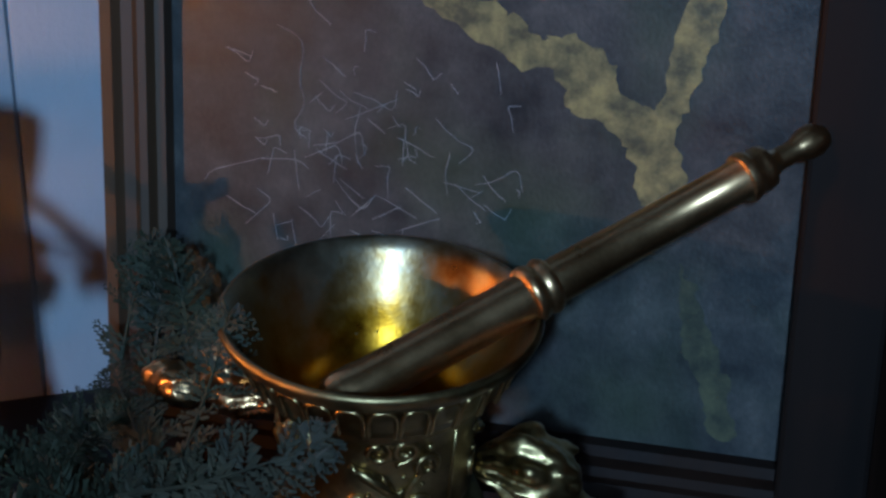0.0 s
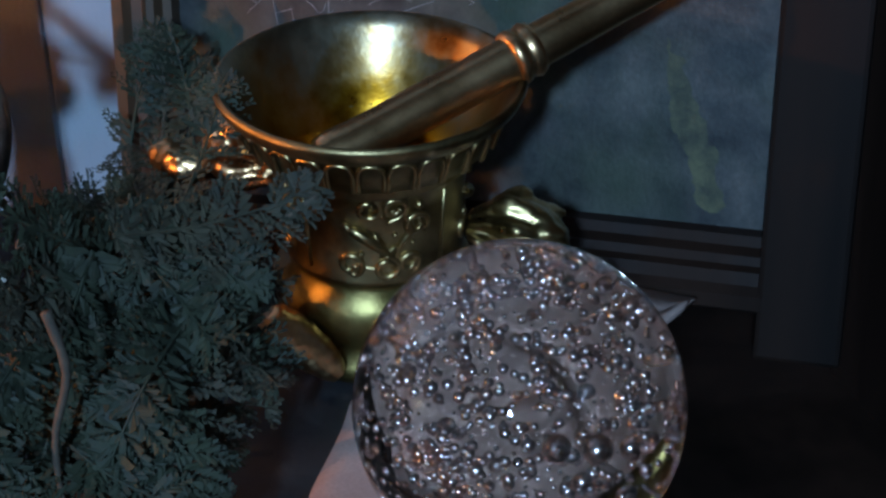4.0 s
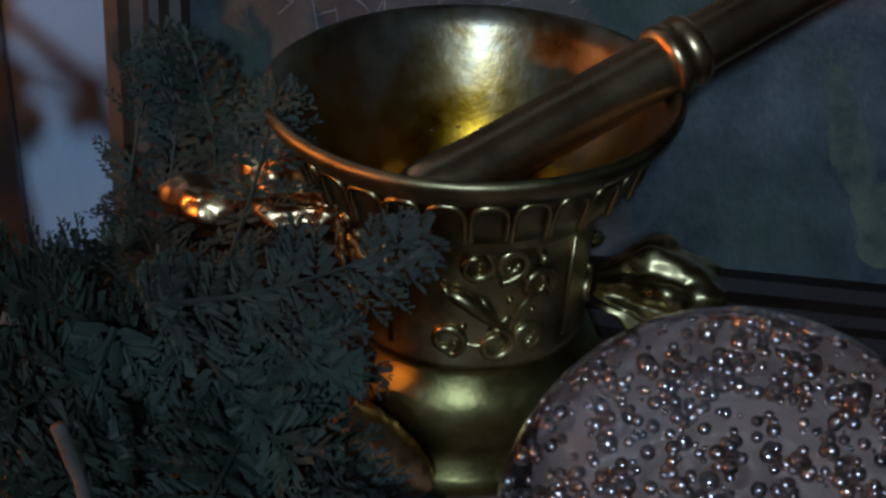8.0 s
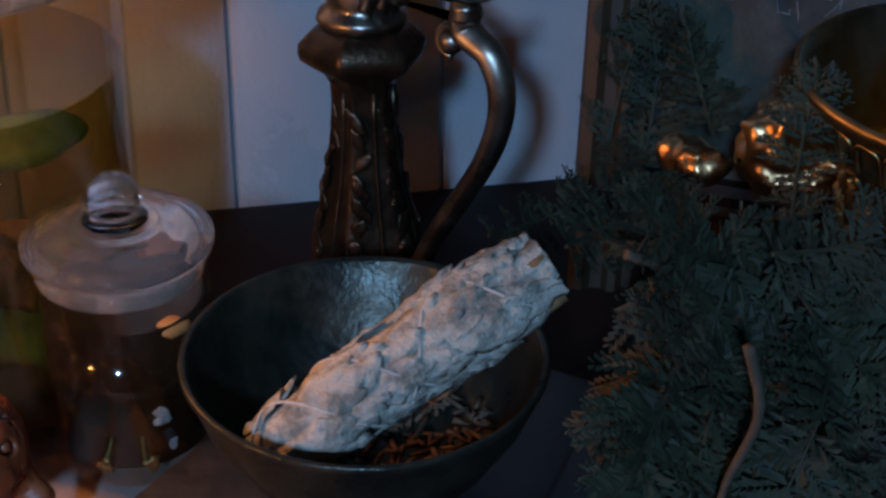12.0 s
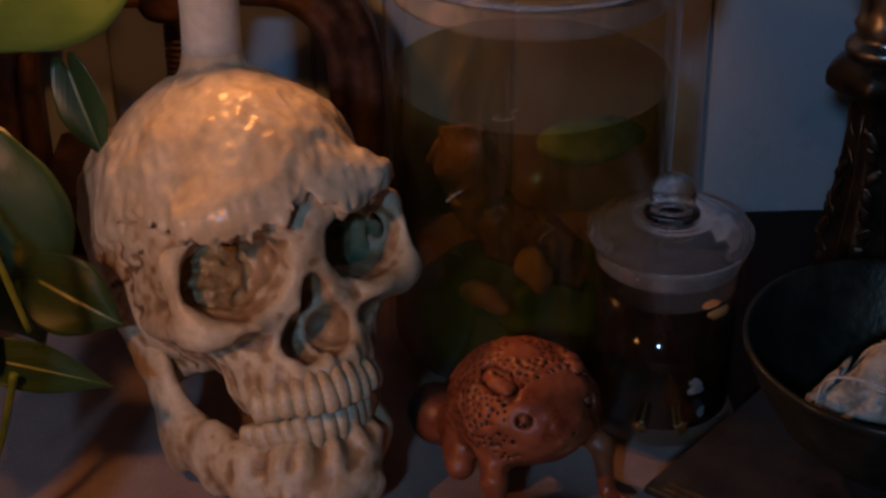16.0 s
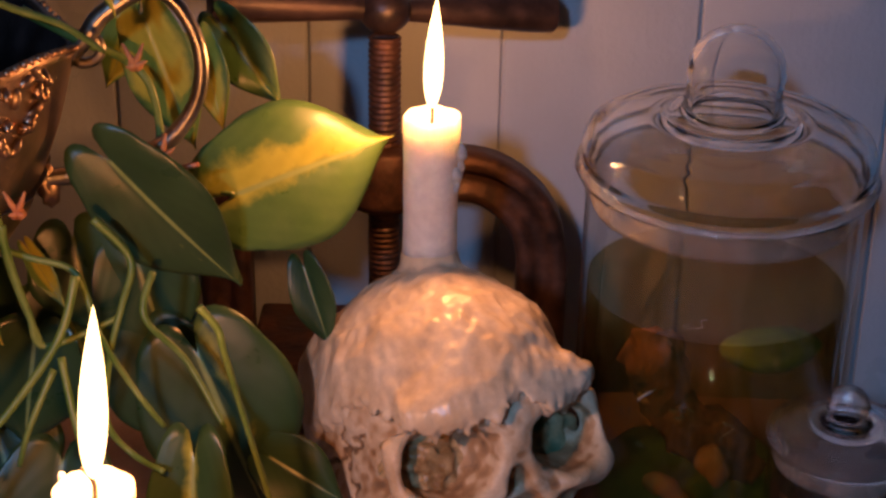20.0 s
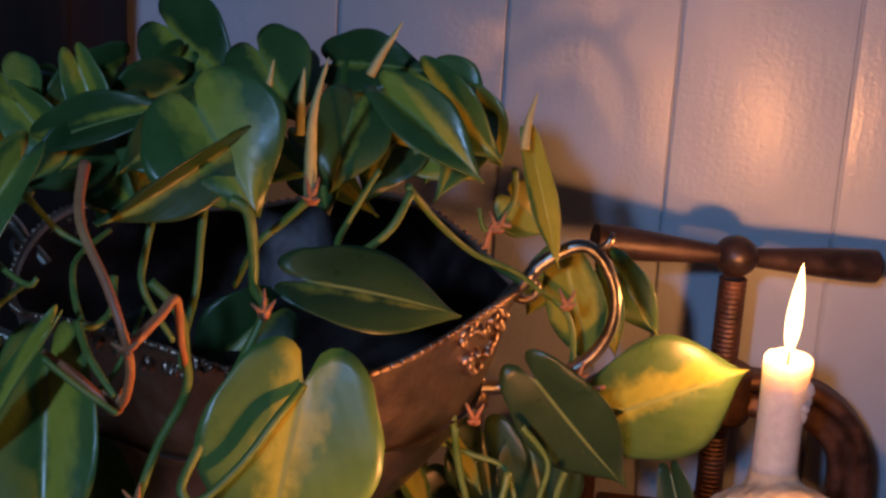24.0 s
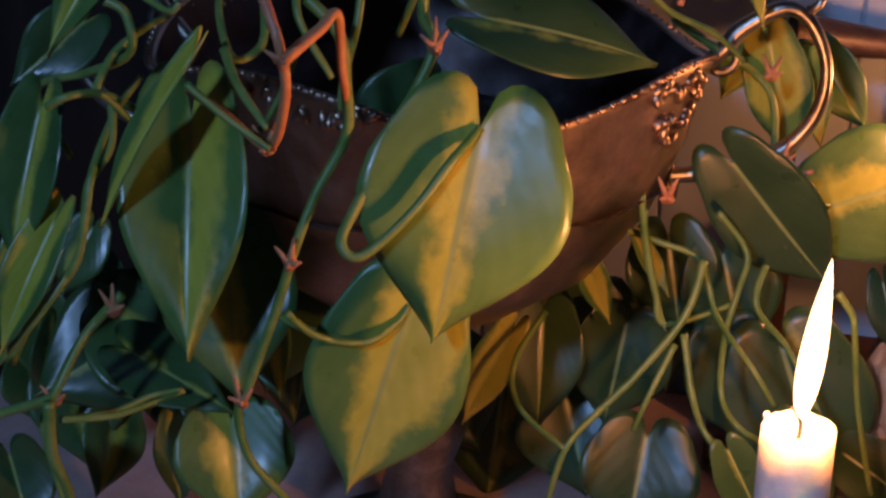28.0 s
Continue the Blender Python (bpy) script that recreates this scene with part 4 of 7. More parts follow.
def ewer():
    t = thing("ewer", pose(0.261, 0.225, 0), "brown cast-metal ewer with a pewter collar and scrolled handle", "ewer")

    def six(a, r, z):
        a += radians(20)
        k = math.cos(math.pi / 6) / math.cos((a % (math.pi / 3)) - math.pi / 6)
        k = 1 + (k - 1) * 0.8
        return (r * k * math.cos(a), r * k * math.sin(a), z)

    p = [(0, 0.020), (0.010, 0.020), (0.0115, 0.026), (0.0135, 0.032), (0.0180, 0.038), (0.0205, 0.045), (0.0207, 0.052), (0.0188, 0.060), (0.0160, 0.070), (0.0138, 0.082), (0.0124, 0.095), (0.0117, 0.106), (0.0120, 0.113), (0.0140, 0.1165), (0.0185, 0.1195), (0.0225, 0.1225), (0.0232, 0.1250), (0.0230, 0.1285), (0.0190, 0.1325), (0.0150, 0.1355), (0, 0.1355)]

    def girth(z):
        for (ra, za), (rb, zb) in zip(p, p[1:]):
            if za <= z <= zb and zb > za:
                return ra + (rb - ra) * (z - za) / (zb - za)
        return 0.012

    part("body", lathe(p, 72, shape=six), BROWN_METAL, t)

    def fluted(a, r, z):
        k = 1 + 0.05 * abs(math.cos(11 * a)) * min(1.0, max(0.0, (r - 0.012) / 0.012))
        return (r * k * math.cos(a), r * k * math.sin(a), z)

    part("foot", lathe([(0, 0), (0.040, 0.0), (0.0415, 0.003), (0.0400, 0.007), (0.0365, 0.0125), (0.030, 0.0185), (0.021, 0.0235), (0.0130, 0.0270), (0.0115, 0.0290), (0, 0.0290)], 132, shape=fluted), BROWN_METAL, t, "fluted spreading foot")
    part("collar", lathe([(0, 0.134), (0.0150, 0.135), (0.0162, 0.137), (0.0155, 0.1395), (0.0128, 0.141), (0.0122, 0.144), (0.0135, 0.147), (0.0120, 0.150), (0.0112, 0.158), (0.0125, 0.165), (0.018, 0.185), (0.021, 0.205), (0.0195, 0.206), (0.010, 0.175), (0, 0.17)], 40), PEWTER, t, "bright pewter collar and neck")
    rng = random.Random(4)
    for k in range(6):
        a = radians(-20 + 60 * k + 30) - radians(0)
        for q in range(9):
            z = 0.036 + q * 0.0082
            r = girth(z) * 0.95
            bm = blob((r * math.cos(a) + rng.uniform(-1, 1) * 0.0012, r * math.sin(a) + rng.uniform(-1, 1) * 0.0012, z), (0.0011, 0.0034 - 0.0016 * q / 9, 0.0062), pose(0, 0, 0, 0, 0, math.degrees(a)) @ pose(0, 0, 0, rng.uniform(-40, 40), rng.uniform(-8, 8), 0), sub=3, bumps=0.5, freq=420)
            part("relief_leaf", bm, BROWN_METAL, t)
        e = radians(-20 + 60 * k)
        part("edge_bead", tube([six(e - radians(20), girth(z) * 1.01, z) for z in (0.036, 0.044, 0.052, 0.062, 0.074, 0.088, 0.102, 0.112)], 0.0009, 6), BROWN_METAL, t)
    D = Vector((0.64, -0.768, 0))

    def at(s, z):
        return D * s + Vector((0, 0, z))

    part("handle", tube(spline([at(0.046, 0.150), at(0.045, 0.1435), at(0.049, 0.1405), at(0.056, 0.1365), at(0.0605, 0.127), at(0.0605, 0.114), at(0.0550, 0.098), at(0.0445, 0.080), at(0.034, 0.063), at(0.026, 0.048)], 7), lambda s: 0.0057 - 0.0018 * s, 12, flat=0.62), PEWTER, t, "curved pewter handle")
    part("thumb_leaf", tube(spline([at(0.006, 0.172), at(0.018, 0.171), at(0.030, 0.163), at(0.042, 0.1565), at(0.052, 0.157), at(0.057, 0.1615)], 7), lambda s: 0.0040 + 0.0022 * math.sin(math.pi * s), 12, flat=0.55), PEWTER, t, "pewter acanthus leaf")
    part("knuckle", lathe([(0, 0.1465), (0.0048, 0.1465), (0.0058, 0.148), (0.0050, 0.1495), (0.0056, 0.151), (0.0046, 0.153), (0, 0.153)], 24, bm=None, shape=lambda a, r, z: (D.x * 0.0455 + r * math.cos(a), D.y * 0.0455 + r * math.sin(a), z)), PEWTER, t)
    part("volute", blob(at(0.0395, 0.1375), (0.0046, 0.0046, 0.0046), sub=3), PEWTER, t)
    part("volute", tube([at(0.0395 + 0.0055 * math.cos(k * 0.4), 0.1375 + 0.0055 * math.sin(k * 0.4)) for k in range(13)], 0.0014, 8), PEWTER, t)
    for k in range(5):
        a = -1.6 + k * 0.5
        part("collar_scroll", blob((0.0125 * math.cos(a), 0.0125 * math.sin(a), 0.147), (0.0032, 0.0032, 0.006), sub=3, bumps=0.4, freq=300), PEWTER, t)
    part("collar_volute", blob(at(0.017, 0.150) + Vector((0, 0, 0)), (0.005, 0.006, 0.005), sub=3), PEWTER, t)


ewer()


# ---- skull, frog, candles ----
def candle(name, base, r, h, label, lean, drips):
    t = thing(name, pose(*base), label, "candle", "lit candles")
    rng = random.Random(int(r * 1e6))

    def worn(a, rr, z):
        k = 1 + 0.025 * noise.noise(Vector((math.cos(a) * 1.5, math.sin(a) * 1.5, z * 60)))
        top = 0.0014 * noise.noise(Vector((math.cos(a) * 2, math.sin(a) * 2, 3.3))) if z > h - 0.004 else 0
        return (rr * k * math.cos(a), rr * k * math.sin(a), z + top)

    p = [(0, 0)] + [(r * (1.0 - 0.05 * math.sin(i / 12 * 3.1)), h * i / 13) for i in range(13)] + [(r, h - 0.003), (r * 0.99, h - 0.0008), (r * 0.92, h), (r * 0.82, h - 0.0008), (r * 0.5, h - 0.0035), (0.001, h - 0.0045), (0, h - 0.0045)]
    part("wax", lathe(p, 48, shape=worn), CANDLE_WAX, t)
    for a, z, s in drips:
        bm = blob((r * math.cos(a), r * math.sin(a), z), (s, s, s * 1.4), sub=3, bumps=0.35, freq=300)
        blob((r * 1.02 * math.cos(a), r * 1.02 * math.sin(a), z - s * 2.0), (s * 0.6, s * 0.6, s * 1.7), sub=3, bm=bm, bumps=0.3, freq=300)
        part("wax_drip", bm, CANDLE_WAX, t, "dried run of wax")
    part("wick", tube(spline([(0, 0, h - 0.006), (0.0003, 0, h + 0.001), (0.001 - lean * 0.05, -0.0005, h + 0.006)], 4), 0.0008, 6), WICK, t, "charred wick")
    fp = []
    H = 0.053 if h > 0.1 else 0.047
    for i in range(29):
        s = i / 28
        fp.append((0.0125 * s ** 0.62 * (1 - s) ** 0.95 * (1 - 0.25 * s) if 0 < i < 28 else 2e-5, s * H))
    f = part("flame", lathe(fp, 24, shape=lambda a, rr, z: (rr * math.cos(a) + lean * (z / H) * H, rr * math.sin(a), z)), FLAME, t, "bright candle flame")
    f.matrix_basis = pose(0, 0, h + 0.002)
    f.visible_shadow = False
    return t


candle("taper_candle", (-0.003, 0.222, 0.131), 0.0120, 0.0745, "burning white taper candle stuck on the skull", 0.03, ((-0.15, 0.058, 0.0028), (-0.5, 0.050, 0.0022), (0.2, 0.051, 0.002)))
candle("taper_candle", (-0.0897, -0.034, 0.012), 0.0115, 0.172, "burning white taper candle in a small brass holder", 0.07, ((2.6, 0.171, 0.0012),))


def holder():
    ob = mesh_object("candle_holder", lathe([(0, 0.002), (0.030, 0.002), (0.032, 0.004), (0.030, 0.006), (0.014, 0.008), (0.0135, 0.022), (0.0145, 0.023), (0.0122, 0.023), (0.0122, 0.012), (0, 0.0118)], 40), BRASS_DARK)
    ob.matrix_world = pose(-0.0897, -0.034, 0.0)
    tagged(ob, "small dark brass candle holder on the cloth", "candle holder")


holder()


# ---- press ----
def press():
    t = thing("screw_press", pose(-0.0275, 0.33, 0), "old rusty iron screw press with a bar handle", "press")
    prof = [(0, 0.062)]
    z = 0.062
    while z < 0.205:
        prof += [(0.0066, z), (0.0079, z + 0.0008), (0.0079, z + 0.0016), (0.0066, z + 0.0024)]
        z += 0.0029
    prof += [(0.0075, 0.206), (0, 0.206)]
    part("screw", lathe(prof, 24), IRON, t, "threaded iron screw")
    part("swivel_foot", lathe([(0, 0.056), (0.012, 0.056), (0.0165, 0.059), (0.0165, 0.064), (0.012, 0.069), (0.0085, 0.072), (0, 0.072)], 32), IRON, t, "rust-brown swivel foot")
    arch = [(0.0, 0, 0.1385), (0.03, 0, 0.1385), (0.052, 0, 0.135), (0.070, 0, 0.120), (0.0775, 0, 0.098), (0.0780, 0, 0.06), (0.078, 0, 0.016)]
    line = spline([(-x, y, z) for x, y, z in arch[:0:-1]] + arch, 6)
    bm = bmesh.new()
    rows = []
    for i, p in enumerate(line):
        d = (line[min(i + 1, len(line) - 1)] - line[max(i - 1, 0)]).normalized()
        n = Vector((d.z, 0, -d.x))
        sec = [(-0.0125, -0.006), (-0.0105, -0.009), (-0.005, -0.0095), (-0.004, -0.0065), (0.004, -0.0065), (0.005, -0.0095), (0.0105, -0.009), (0.0125, -0.006), (0.0125, 0.008), (-0.0125, 0.008)]
        rows.append([bm.verts.new(p + n * a + Vector((0, b_, 0))) for a, b_ in sec])
    for a, b_ in zip(rows, rows[1:]):
        for k in range(10):
            bm.faces.new((a[k], a[(k + 1) % 10], b_[(k + 1) % 10], b_[k]))
    bm.faces.new(rows[0][::-1])
    bm.faces.new(rows[-1])
    bmesh.ops.recalc_face_normals(bm, faces=bm.faces)
    part("frame", bm, IRON, t, "ribbed cast-iron arched frame")
    part("bed", box(0, -0.004, 0.009, 0.20, 0.085, 0.018, 0.003), IRON, t, "rust-brown iron bed plate")
    part("platen", box(0, -0.006, 0.046, 0.130, 0.070, 0.014, 0.003), IRON, t, "rust-brown pressing plate")
    part("boss", lathe([(0.0085, 0.122), (0.0165, 0.122), (0.0185, 0.126), (0.0185, 0.150), (0.016, 0.153), (0.0085, 0.153)], 32), IRON, t)
    part("hub", blob((0, 0, 0.219), (0.0125, 0.0125, 0.0115), sub=4), BLACK_IRON, t)
    hub = Vector((0, 0, 0.219))
    for e in (Vector((-0.078, -0.025, 0.2285)), Vector((0.0800, 0.031, 0.2105))):
        bm = tube(spline([hub, hub.lerp(e, 0.25), hub.lerp(e, 0.6), hub.lerp(e, 0.9), hub.lerp(e, 0.985), hub.lerp(e, 1.0)], 6), lambda s: (0.0050 + 0.0046 * (0.5 - 0.5 * math.cos(math.pi * min(1, s / 0.62)))) * (1 if s < 0.82 else math.sqrt(max(0.01, 1 - ((s - 0.82) / 0.18) ** 2))), 16)
        part("bar", bm, BLACK_IRON, t, "dark worn handle bar")


press()


# ---- plant ----
def planter():
    t = thing("planter", pose(-0.25, 0.155, 0), "tarnished silver-plated tureen used as a plant pot", "planter")

    def scalloped(a, r, z):
        k = max(0.0, (z - 0.20) / 0.055) ** 2
        return (r * math.cos(a), r * math.sin(a), z + 0.008 * k * math.cos(4 * (a + 0.35)) - 0.004 * k)

    p = [(0.016, 0.112), (0.02, 0.122), (0.045, 0.136), (0.075, 0.157), (0.096, 0.186), (0.108, 0.217), (0.115, 0.248), (0.1168, 0.2515), (0.1155, 0.2535), (0.113, 0.2515), (0.106, 0.217)]
    part("bowl", lathe(p, 96, shape=scalloped), POT_METAL, t)
    # inner wall set much darker than the bowl's outside
    part("lining", lathe([(0.1128, 0.2508), (0.1055, 0.217), (0.093, 0.187), (0.07, 0.16), (0, 0.15)], 96, shape=scalloped), BLACK_IRON, t, "near-black inner wall of the pot")
    part("foot", lathe([(0, 0), (0.052, 0), (0.054, 0.004), (0.05, 0.010), (0.03, 0.018), (0.018, 0.032), (0.0145, 0.05), (0.02, 0.066), (0.022, 0.075), (0.017, 0.088), (0.014, 0.10), (0.0175, 0.111), (0.013, 0.114), (0, 0.114)], 48), PEWTER, t, "bright turned pedestal foot")
    # beaded lip
    bm = bmesh.new()
    for i in range(150):
        a = 2 * math.pi * i / 150
        x, y, z = scalloped(a, 0.1165, 0.2525)
        blob((x, y, z), (0.0017,) * 3, bm=bm, sub=1)
    tagged(part("beaded_lip", bm, POT_METAL, t), kind="stuff")
    # cast acanthus mounts
    rng = random.Random(5)
    for ang, w, drop in ((-0.35, 0.02, 0.034), (-1.75, 0.035, 0.010), (2.8, 0.02, 0.03)):
        for i in range(24):
            a = ang + rng.uniform(-1, 1) * w / 0.11
            z = 0.250 - rng.uniform(0, drop) * (1 - abs(a - ang) * 0.11 / w * 0.8)
            r = 0.108 + (z - 0.217) * 0.2 + 0.0008
            x, y, zz = scalloped(a, r, z)
            bm = blob((x, y, zz), (0.0022, 0.0022, 0.0042), pose(0, 0, 0, rng.uniform(-60, 60), rng.uniform(-60, 60), 0), sub=2)
            part("cast_curl", bm, POT_METAL, t)
    for flip in (1, -1):
        pts = [(0.108, 0.016, 0.238), (0.119, 0.016, 0.250), (0.126, 0.017, 0.259), (0.142, 0.019, 0.268), (0.153, 0.020, 0.262), (0.1605, 0.020, 0.245), (0.1585, 0.020, 0.225), (0.146, 0.019, 0.208), (0.125, 0.017, 0.198), (0.099, 0.014, 0.194)]
        if flip < 0:
            pts = [(-x, -y + 0.02, z) for x, y, z in pts]
        h = part("handle", tube(spline(pts), lambda s: 0.0032 + 0.0005 * math.sin(s * 9), 12), PEWTER, t, "bent pewter loop handle")
        scroll = [(0.119 + 0.0075 * (1 - k / 22) * math.cos(0.35 * k - 2.2), 0.016, 0.247 + 0.0075 * (1 - k / 22) * math.sin(0.35 * k - 2.2)) for k in range(20)]
        curl = [(0.150, 0.020, 0.266), (0.155, 0.020, 0.270), (0.157, 0.020, 0.275)]
        if flip < 0:
            scroll, curl = [(-x, -y + 0.02, z) for x, y, z in scroll], [(-x, -y + 0.02, z) for x, y, z in curl]
        part("scroll", tube(scroll, lambda s: 0.0022 - 0.0008 * s, 8), PEWTER, h)
        part("thumb_curl", tube(curl, lambda s: 0.0024 - 0.001 * s, 8), PEWTER, h)
        bm = blob((0.101 * flip, 0.014 if flip > 0 else 0.006, 0.190), (0.004, 0.004, 0.009), bumps=0.5, freq=300)
        part("handle_boss", bm, POT_METAL, h)
    soil = mesh_object("potting_soil", lathe([(0.103, 0.21), (0.09, 0.214), (0.05, 0.219), (0, 0.221)], 48, shape=lambda a, r, z: (r * math.cos(a), r * math.sin(a), z + 0.004 * noise.noise(Vector((r * 40 * math.cos(a), r * 40 * math.sin(a), 1))))), SOIL)
    soil.matrix_world = pose(-0.25, 0.155, -0.012)
    tagged(soil, "dark potting soil inside the pot", "soil", kind="stuff")


planter()
structure("post", box(-0.46, 0.33, 0.4, 0.14, 0.10, 1.0, 0.004), DARK_WOOD, "dark stained wooden upright beside the wall")
# ---- organic forms from distance fields ----
def field_noise(seed, n=24):
    """Smooth random values in space, periodic over n cells."""
    table = np.random.RandomState(seed).uniform(-1, 1, (n, n, n)).astype(np.float32)

    def at(x, y, z, freq):
        c = [np.asarray(k) * freq for k in (x, y, z)]
        i = [np.floor(k).astype(int) for k in c]
        f = [k - j for k, j in zip(c, i)]
        f = [k * k * (3 - 2 * k) for k in f]
        i = [j % n for j in i]
        k = [(j + 1) % n for j in i]
        v = 0
        for a in (0, 1):
            for b in (0, 1):
                for d in (0, 1):
                    w = (f[0] if a else 1 - f[0]) * (f[1] if b else 1 - f[1]) * (f[2] if d else 1 - f[2])
                    v = v + w * table[(k if a else i)[0], (k if b else i)[1], (k if d else i)[2]]
        return v

    return at


NOISE = field_noise(3)


def ellipsoid(p, c, r):
    q = [(p[k] - c[k]) / r[k] for k in range(3)]
    n = np.sqrt(q[0] ** 2 + q[1] ** 2 + q[2] ** 2)
    g = np.sqrt((q[0] / r[0]) ** 2 + (q[1] / r[1]) ** 2 + (q[2] / r[2]) ** 2) + 1e-9
    return n * (n - 1) / g


def capsule(p, a, b, ra, rb):
    ab = np.subtract(b, a)
    pa = [p[k] - a[k] for k in range(3)]
    h = np.clip(sum(pa[k] * ab[k] for k in range(3)) / (ab @ ab), 0, 1)
    return np.sqrt(sum((pa[k] - h * ab[k]) ** 2 for k in range(3))) - (ra + (rb - ra) * h)


def join(a, b, k=0.004):
    h = np.clip(0.5 + 0.5 * (b - a) / k, 0, 1)
    return b + (a - b) * h - k * h * (1 - h)


def carve(a, b, k=0.003):
    return -join(-a, b, k)


def field_mesh(f, lo, hi, step):
    """The zero surface of a distance field, as naive surface nets."""
    axes = [np.arange(l, h + step, step) for l, h in zip(lo, hi)]
    p = np.meshgrid(*axes, indexing="ij")
    d = f(p)
    s = d < 0
    nx, ny, nz = (k - 1 for k in d.shape)
    total, count = np.zeros((nx, ny, nz, 3)), np.zeros((nx, ny, nz))
    corners = [(i, j, k) for i in (0, 1) for j in (0, 1) for k in (0, 1)]

    def cut(c):
        return tuple(slice(o, o + n) for o, n in zip(c, (nx, ny, nz)))

    for a in corners:
        for axis in range(3):
            if a[axis]:
                continue
            b = tuple(v + (m == axis) for m, v in enumerate(a))
            da, db = d[cut(a)], d[cut(b)]
            cross = s[cut(a)] != s[cut(b)]
            t = np.where(cross, da / np.where(cross, da - db, 1), 0)
            for m in range(3):
                total[..., m] += np.where(cross, a[m] + (t if m == axis else 0), 0)
            count += cross
    live = count > 0
    index = -np.ones(live.shape, int)
    index[live] = np.arange(live.sum())
    cell = np.stack(np.nonzero(live), 1)
    verts = (cell + total[live] / count[live][:, None]) * step + np.array(lo)
    faces = []
    for axis in range(3):
        u, v = (axis + 1) % 3, (axis + 2) % 3
        size = [nx, ny, nz]
        a = [slice(1, n) for n in size]
        a[axis] = slice(0, size[axis])
        b = list(a)
        b[axis] = slice(1, size[axis] + 1)
        sa, sb = s[tuple(a)], s[tuple(b)]
        where = np.stack(np.nonzero(sa != sb), 1)
        if not len(where):
            continue
        inside = sa[tuple(where.T)]
        base = where + np.array([0 if m == axis else 1 for m in range(3)])
        quad = []
        for du, dv in ((0, 0), (1, 0), (1, 1), (0, 1)):
            q = base.copy()
            q[:, u] -= du
            q[:, v] -= dv
            quad.append(index[tuple(q.T)])
        quad = np.stack(quad, 1)
        quad[inside] = quad[inside][:, ::-1]
        faces.append(quad)
    faces = np.concatenate(faces)[:, ::-1]
    me = bpy.data.meshes.new("field")
    me.from_pydata(verts.tolist(), [], faces.tolist())
    me.shade_smooth()
    return me


def field_object(name, me, mat, parent=None, label=""):
    me.name = name
    for m in mat if isinstance(mat, (list, tuple)) else [mat]:
        me.materials.append(m)
    ob = new(name, me)
    if parent:
        ob.parent = parent
    return tagged(ob, label) if label else ob


# ---- skull ----
SKULL_POSE = pose(0.0283, 0.1500, 0.1067, 0, 0, 30) @ pose(0, 0, 0, -25, 0, 0) @ Matrix.Diagonal((1.12, 1.12, 1.08, 1))


LEAN = 0.17   # the face is cast a little askew


def bone_material():
    m, nt, b = material("aged_bone_resin", (0.62, 0.52, 0.38), 0.45)
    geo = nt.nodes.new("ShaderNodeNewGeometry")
    broad = texture(nt, 45, 5, 0.65)
    grain = texture(nt, 320, 3, 0.6)
    col = ramp(nt, [(0.32, (0.44, 0.29, 0.15)), (0.5, (0.64, 0.50, 0.33)), (0.7, (0.76, 0.66, 0.49))], broad)
    # brown multiplied in where the mesh is concave
    hollow_brown = ramp(nt, [(0.47, (0.14, 0.07, 0.03)), (0.493, (0.58, 0.40, 0.24)), (0.506, (1, 1, 1))], geo.outputs["Pointiness"])
    col = mixed(nt, 0.8, col, hollow_brown, "MULTIPLY")
    col = mixed(nt, 0.3, col, ramp(nt, [(0.3, (0.5, 0.46, 0.4)), (0.65, (1, 1, 1))], grain), "MULTIPLY")
    nt.links.new(col, b.inputs["Base Color"])
    nt.links.new(ramp(nt, [(0.3, (0.36,) * 3), (0.7, (0.58,) * 3)], broad), b.inputs["Roughness"])
    bump(nt, b, grain, 0.35, 0.0008)
    return m


BONE_SKIN = bone_material()
MOSS_STAIN = surface("green_stained_wax", (0.03, 0.12, 0.07), (0.42, 0.34, 0.18), 60, (0.4, 0.6), fine=260)
HOLLOW_WAX = surface("amber_stained_wax", (0.24, 0.13, 0.045), (0.60, 0.44, 0.22), 110, (0.35, 0.55), fine=260, bumps=0.6, depth=0.001)


